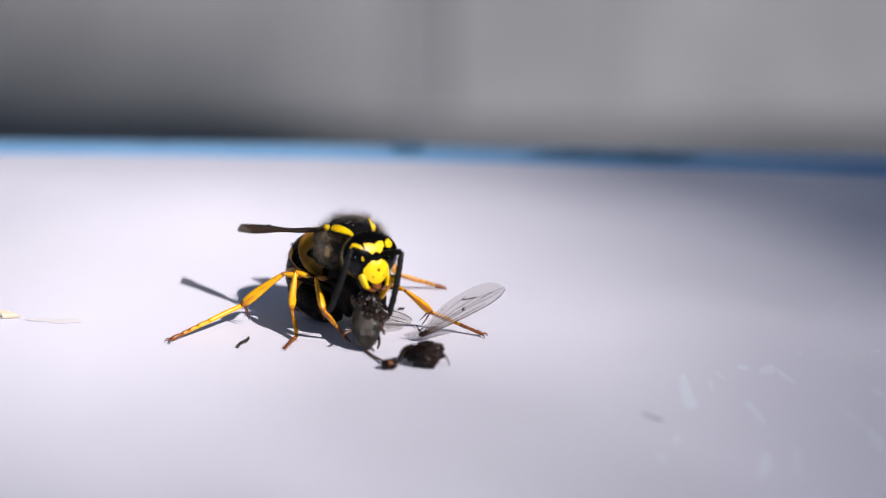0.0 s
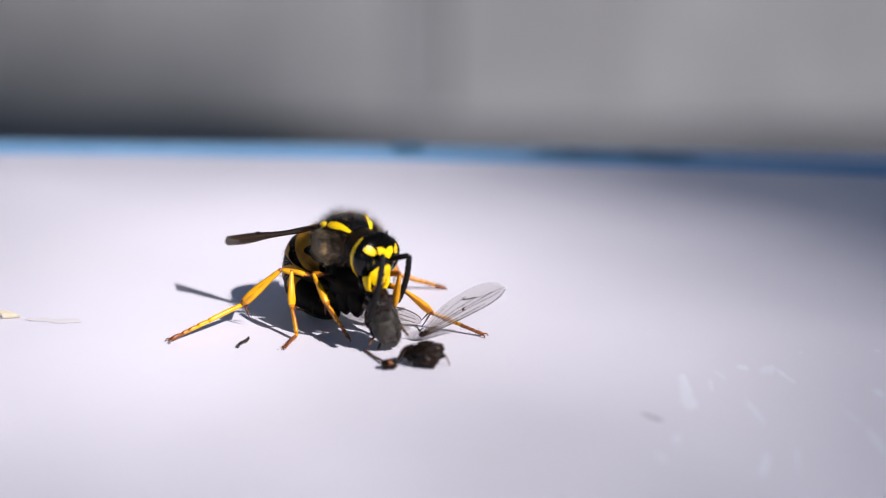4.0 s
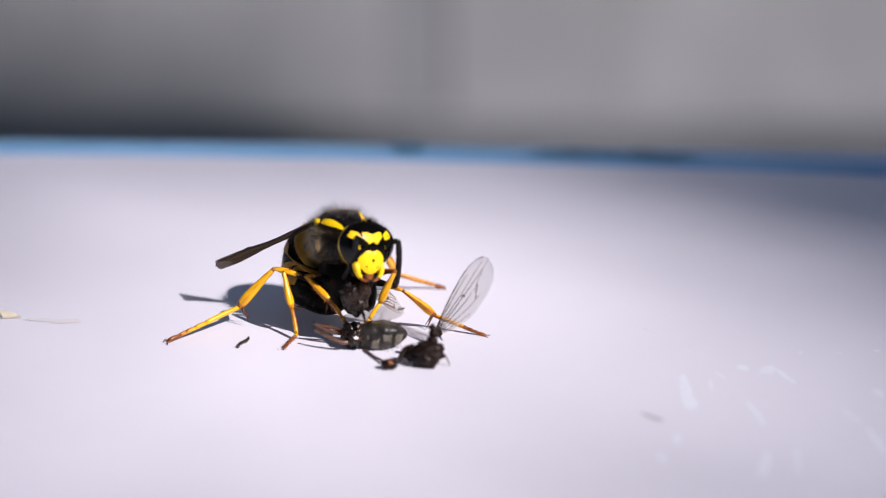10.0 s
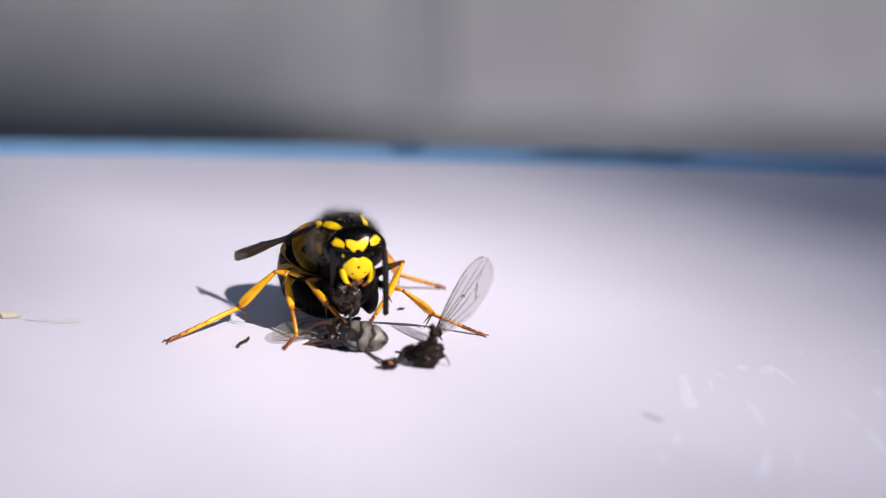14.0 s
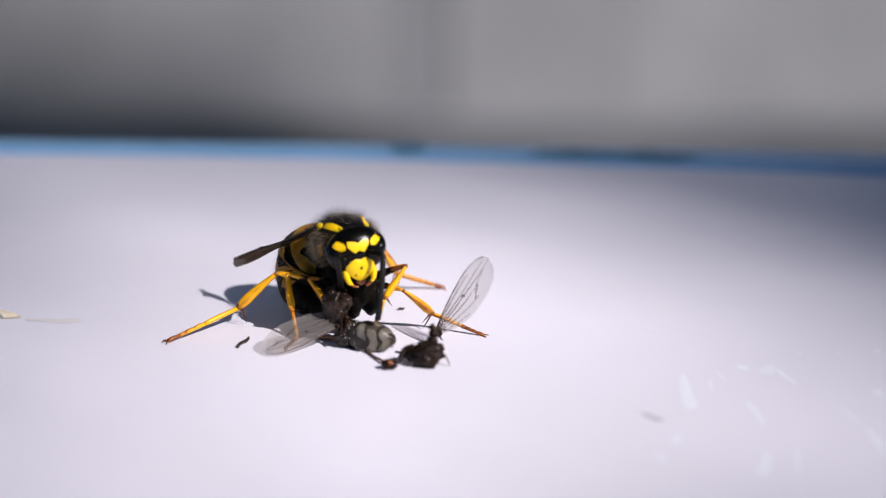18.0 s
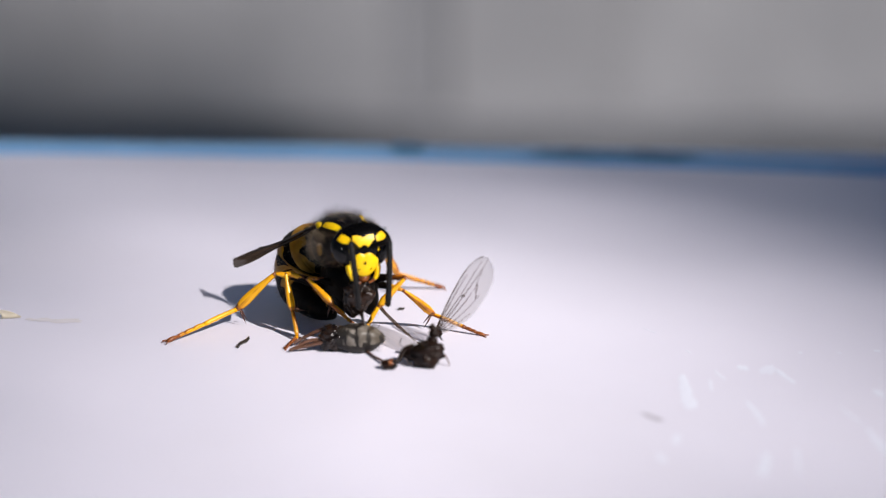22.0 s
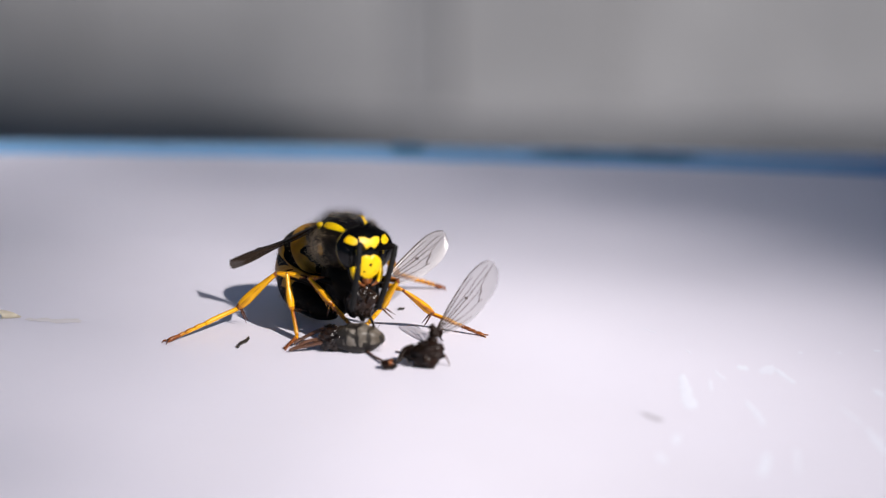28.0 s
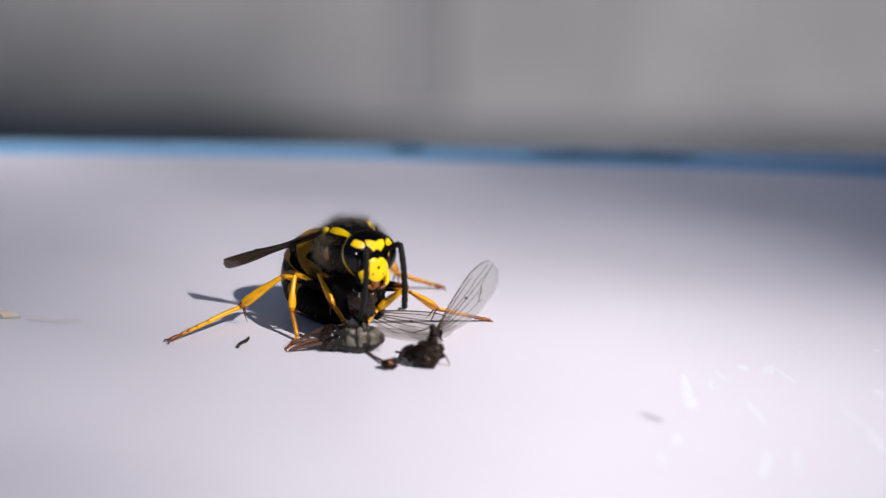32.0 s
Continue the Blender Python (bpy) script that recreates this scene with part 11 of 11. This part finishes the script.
    key(WING_THREE, [(0, -6.829, 4.741, 0.534, 14, 0.3, -34.8), (3, -6.233, 4.464, 0.63, 14, 1.3, -34), (6, -5.64, 4.468, 1.661, 30, 8.9, -39.3), (6.3, -4.178, 2.109, 1.05, -2.3, -1.5, 4.8), (6.6, -4.228, 2.057, 1.2, 30, -2.6, -53), (7.5, -4.334, 2.057, 1.2, 30, -0.9, -50.4), (8.3, -4.424, 2.639, 1.3, 30, -2, -47.9), (8.5, -4.241, 2.494, 1.35, 28.8, 1, -5.8), (8.7, -4.057, 2.349, 1.4, 30, 4, 36.4), (9, -4.223, 2.204, 2.2, 40, 5.9, 65.2), (9.6, -4.4, 2.204, 2.2, 40, 8.3, 69.2), (10.2, -4.49, -0.061, 2.966, 50.2, 27.4, 78), (10.3, -4.599, 2.693, 1.8, 49.6, 6.9, 110.7), (10.4, -4.598, 2.59, 1.6, 29.7, -4.6, 146.5), (10.5, -4.596, 2.486, 1.4, 6.9, -1.8, -176), (10.6, -4.55, 1.206, 1.607, -9.8, 13.3, -140.6), (11, -4.741, 1.419, 0.897, -14.9, 6.3, -156.4), (12, -5.114, 1.819, 0.606, -18, 3.5, -149.1), (13, -5.253, 1.742, 0.633, -18, 3.7, -149.3), (14, -5.406, 1.999, 0.543, -17, 2.8, -150.6), (14.5, -5.546, 1.98, 0.7, -28, 4.2, -149.2), (15.6, -5.822, 1.912, 1.1, -45, -3.8, -128.1), (16.5, -5.985, 1.768, 1.6, -60, 1.1, -130.3), (17, -5.875, 1.73, 1.8, -62, 7.5, -137.7), (17.5, -5.899, 2.123, 1.29, -50, 8.7, -144.6), (18, -5.626, -0.747, 1.732, -37.3, 14.5, -156.2), (18.5, -5.395, 1.876, 1, -50, -1.1, -120.5), (18.8, -4.906, 1.265, 1.4, -10, -5.5, -97.9), (19, -4.718, 0.977, 1.5, 20, -5.3, -77.8), (19.5, -4.392, 1.768, 1.6, 75, 1.8, -72.8), (20, -4.125, 2.314, 1.6, 126, 5.3, -66.7), (21, -4.242, 2.606, 1.5, 105, -2.6, -59.8), (22, -4.127, 2.332, 1.406, 135, 5.9, -62.9), (23, -3.701, 2.311, 1.3, 122, -1.6, -57.7), (23.5, -3.669, 2.42, 1.3, 75, -0.1, -57.3), (24, -3.639, 2.639, 1.3, 25, 1.5, -56.9), (24.6, -3.996, 2.639, 1.3, 30, -5.2, -54.5), (24.8, -3.846, 2.366, 1.3, 30.8, -7.4, -16.3), (25, -3.695, 2.094, 1.3, 30, -9.7, 22.1), (25.5, -3.727, 3.387, 1.8, 60, -23.5, 50.2), (26.5, -3.591, 5.06, 2, 50, 2.5, 48.7), (27.5, -3.381, 3.918, 2, 50, -5.5, 46.3), (28, -3.735, 3.855, 2.4, 62, -20.2, 46), (28.4, -3.709, 2.796, 2, 40, -2.4, 42), (28.7, -4.207, 1.48, 1.4, 40, -2.1, 8.9), (29, -4.388, 1.553, 1.3, 45, -0, -8.9), (30, -4.557, 1.408, 1.5, 55, -1.1, 10), (31, -4.548, 1.053, 1.25, 60, -0, -10.2), (31.5, -4.548, 1.053, 1.25, 60, 0.5, -15.4), (32, -4.669, 1.438, 1.116, 47, 1.1, -21)])
    key(MOVING["fly_abdomen"], [(0, -4.678, -1.504, 1.363, -180, 51.5, -90), (1, -4.42, -0.637, 1.38, -171.7, 52.5, -82.4), (2, -4.518, -0.541, 1.389, -176.9, 53.1, -87.1), (3, -3.464, -2.309, 1.601, -79.2, 70.4, 15.4), (5.5, -3.44, -1.951, 1.654, -35.8, 77.4, 56.3), (6, -4.031, -1.888, 1.578, 73.7, 67.9, 158.1), (6.15, -4, -1.2, 1.4, -137.6, 63.6, -26.6), (6.35, -3.8, -1.3, 0.95, -133.6, 21.8, -13.2), (6.6, -3.54, -1.364, 0.8, -143.1, -0, -1.7), (9.8, -3.54, -1.364, 0.8, -143.1, -0, -1.7), (10.1, -3.89, -1.563, 0.78, 150, 0, 5), (10.4, -4.376, -1.913, 0.78, 110, 0, -12), (10.8, -4.793, -1.913, 0.78, 60, 0, -14), (11, -4.828, -1.913, 0.78, 50, 0, -14), (14.5, -4.828, -1.913, 0.78, 50, 0, -14), (16.5, -4.411, -1.913, 0.78, 90, 0, -22), (18, -4.307, -1.913, 0.78, 90, 0, -22), (18.3, -4.514, -1.964, 0.78, 55, -1.9, -16), (18.6, -4.72, -2.014, 0.78, 20, 0, -10), (19, -5.067, -2.014, 0.78, 0, 0, -5), (32, -5.067, -2.014, 0.78, 0, 0, -5)])
    key(MOVING["prey_morsel"], [(0, -4.219, -1.251, 1.835, 0, 8.4, 12.7), (0.5, -4.192, -1.056, 1.767, 11, 9.6, 7.8), (1, -4.152, -1.181, 1.811, 8.9, 4.3, 0.6), (1.5, -4.114, -1.284, 1.847, -3.6, -4, -6.8), (2, -4.077, -1.347, 1.869, -11.9, -9.5, -12.2), (2.5, -4.053, -1.057, 1.767, -6.1, -8.6, -14), (3, -4.023, -0.913, 1.717, 6.9, -1.8, -11.7), (3.5, -3.987, -0.956, 1.732, 11.8, 6.2, -5.9), (4.2, -3.936, -1.023, 1.755, -2.8, 9.6, 4.6), (4.9, -3.886, -1.089, 1.778, -11.6, 0.9, 12.5), (5.5, -3.842, -1.142, 1.797, 1, -8, 13.7), (6, -3.807, -1.171, 1.807, 11.3, -9.8, 10.3), (6.5, -4.394, -1.05, 2.314, 8.2, -4.9, 3.8), (6.6, -4.512, -1.003, 2.408, 6, -3.4, 2.3), (7, -4.973, -1.106, 2.882, -4.6, 3.3, -3.8), (7.5, -4.867, -1.147, 2.942, -12, 9.3, -10.3), (8, -4.759, -1.236, 3.017, -5.2, 8.9, -13.7), (8.4, -4.674, -1.272, 3.066, 5.4, 4.2, -13.6), (8.5, -4.656, -1.227, 3.06, 7.7, 2.6, -13.1), (8.7, -4.617, -1.155, 3.053, 11, -0.8, -11.8), (9, -4.553, -1.199, 3.096, 11.5, -5.6, -8.7), (9.5, -4.931, -1.234, 3.108, 1.7, -9.9, -1.6), (10, -5.308, -1.265, 3.118, -10.2, -7.5, 5.9), (10.4, -5.422, -1.199, 3.052, -11.2, -1.7, 10.7), (10.5, -5.446, -1.293, 3.073, -10, 0, 11.7), (11, -5.591, -1.16, 2.973, 2, 7.5, 14), (11.5, -5.593, -1.167, 2.757, 11.6, 9.9, 12.2), (12, -5.595, -1.187, 2.545, 7.5, 5.6, 6.8), (12.5, -5.46, -1.079, 2.69, -5.5, -2.6, -0.6), (13, -5.322, -1.027, 2.855, -12, -9, -7.8), (13.5, -5.581, -0.995, 2.935, -4.3, -9.3, -12.7), (14, -5.839, -1.002, 3.029, 8.5, -3.3, -13.9), (14.5, -5.927, -1.049, 2.979, 11.2, 4.9, -11), (15.2, -6.048, -1.157, 2.924, -4.7, 9.9, -1.8), (15.9, -6.178, -1.106, 2.815, -10.8, 2.4, 8.4), (16.5, -6.288, -1.083, 2.728, 3, -7, 13.5), (17, -6.637, -1.036, 2.675, 11.8, -10, 13.5), (17.5, -6.569, -1.045, 2.587, 6.7, -6.2, 9.5), (18, -6.508, -0.924, 2.454, -6.4, 1.8, 2.7), (18.5, -5.81, -0.987, 2.658, -11.9, 8.6, -4.9), (19, -5.558, -1.142, 2.894, -3.3, 9.5, -11), (19.5, -5.438, -1.104, 2.936, 9.2, 4, -13.9), (20, -5.318, -1.076, 2.981, 10.8, -4.3, -12.7), (20.5, -5.291, -1.04, 2.969, -0.3, -9.6, -7.7), (21, -5.263, -1.018, 2.961, -11.1, -8.4, -0.5), (21.5, -5.231, -1.094, 2.987, -8.7, -1.5, 6.9), (22, -5.202, -1.096, 2.988, 3.9, 6.4, 12.3), (22.5, -5.173, -1.094, 2.987, 12, 10, 14), (23, -5.145, -1.077, 2.981, 5.8, 6.7, 11.6), (23.5, -5.106, -1.007, 2.93, -7.2, -1.1, 5.8), (24, -5.066, -0.925, 2.875, -11.7, -8.2, -1.8), (24.5, -5.021, -0.989, 2.869, -2.4, -9.7, -8.8), (25, -4.974, -1.078, 2.872, 9.8, -4.6, -13.2), (25.5, -4.962, -1.086, 2.844, 10.4, 3.6, -13.7), (26.2, -4.946, -1.116, 2.812, -6.5, 10, -7.9), (26.9, -4.929, -1.15, 2.781, -9.8, 3.8, 2.4), (27.5, -4.914, -1.179, 2.755, 4.9, -5.9, 10.4), (28, -4.901, -1.211, 2.735, 12, -10, 13.8), (28.5, -4.92, -1.189, 2.728, 4.9, -7.3, 13.1), (29, -4.938, -1.169, 2.721, -8, 0.3, 8.6), (29.5, -4.955, -1.178, 2.724, -11.4, 7.7, 1.5), (30, -4.971, -1.196, 2.73, -1.4, 9.9, -6), (30.5, -4.95, -1.294, 2.764, 10.3, 5.3, -11.7), (31, -4.928, -1.394, 2.798, 9.8, -2.9, -14), (31.5, -4.914, -1.329, 2.776, -2.3, -9.1, -12.1), (32, -4.897, -1.309, 2.769, -11.7, -9.1, -6.7)])
    # the fly's legs lie along its body until it is laid down
    for name, x, y, z, turn in (("front_fly_leg", -1.7, -0.3, -0.1, 150), ("middle_fly_leg", -1.7, -0.4, -0.2, 172), ("hind_fly_leg", -1.6, 0.3, 0.1, -160)):
        key(MOVING[name], [(0, x, y, z, 0, 0, turn), (6.0, x, y, z, 0, 0, turn), (6.2, x, y, z, 0, 0, turn * 0.6), (6.4, x, y, z, 0, 0, turn * 0.2), (6.6, x, y, z), (32, x, y, z)])
    key(MOVING["wing_stump"], [(0, 0.35, 0.35, 0.75, -20, -95, 0), (8.3, 0.35, 0.35, 0.75, -20, -95, 0), (8.6, 0.4, 0.35, 0.85, -10, -40, 0), (9, 0.5, 0.35, 1.15, -5, 0, 0), (32, 0.5, 0.35, 1.15, -5, 0, 0)])
    # the unseen shading leaves are shifted to carry the patch of sun across
    hub = SHADE_CROWN.location / MM
    key(SHADE_CROWN, [(t, hub.x + x, hub.y + y, hub.z) for t, x, y in ((0, -18, 12.5), (3, -15.5, 10), (6, -8, 5), (13, -4, 1.5), (19, 0.5, -4), (25, 3, -8), (28, 6, -12.5), (32, 11, -15.5))])


motions()
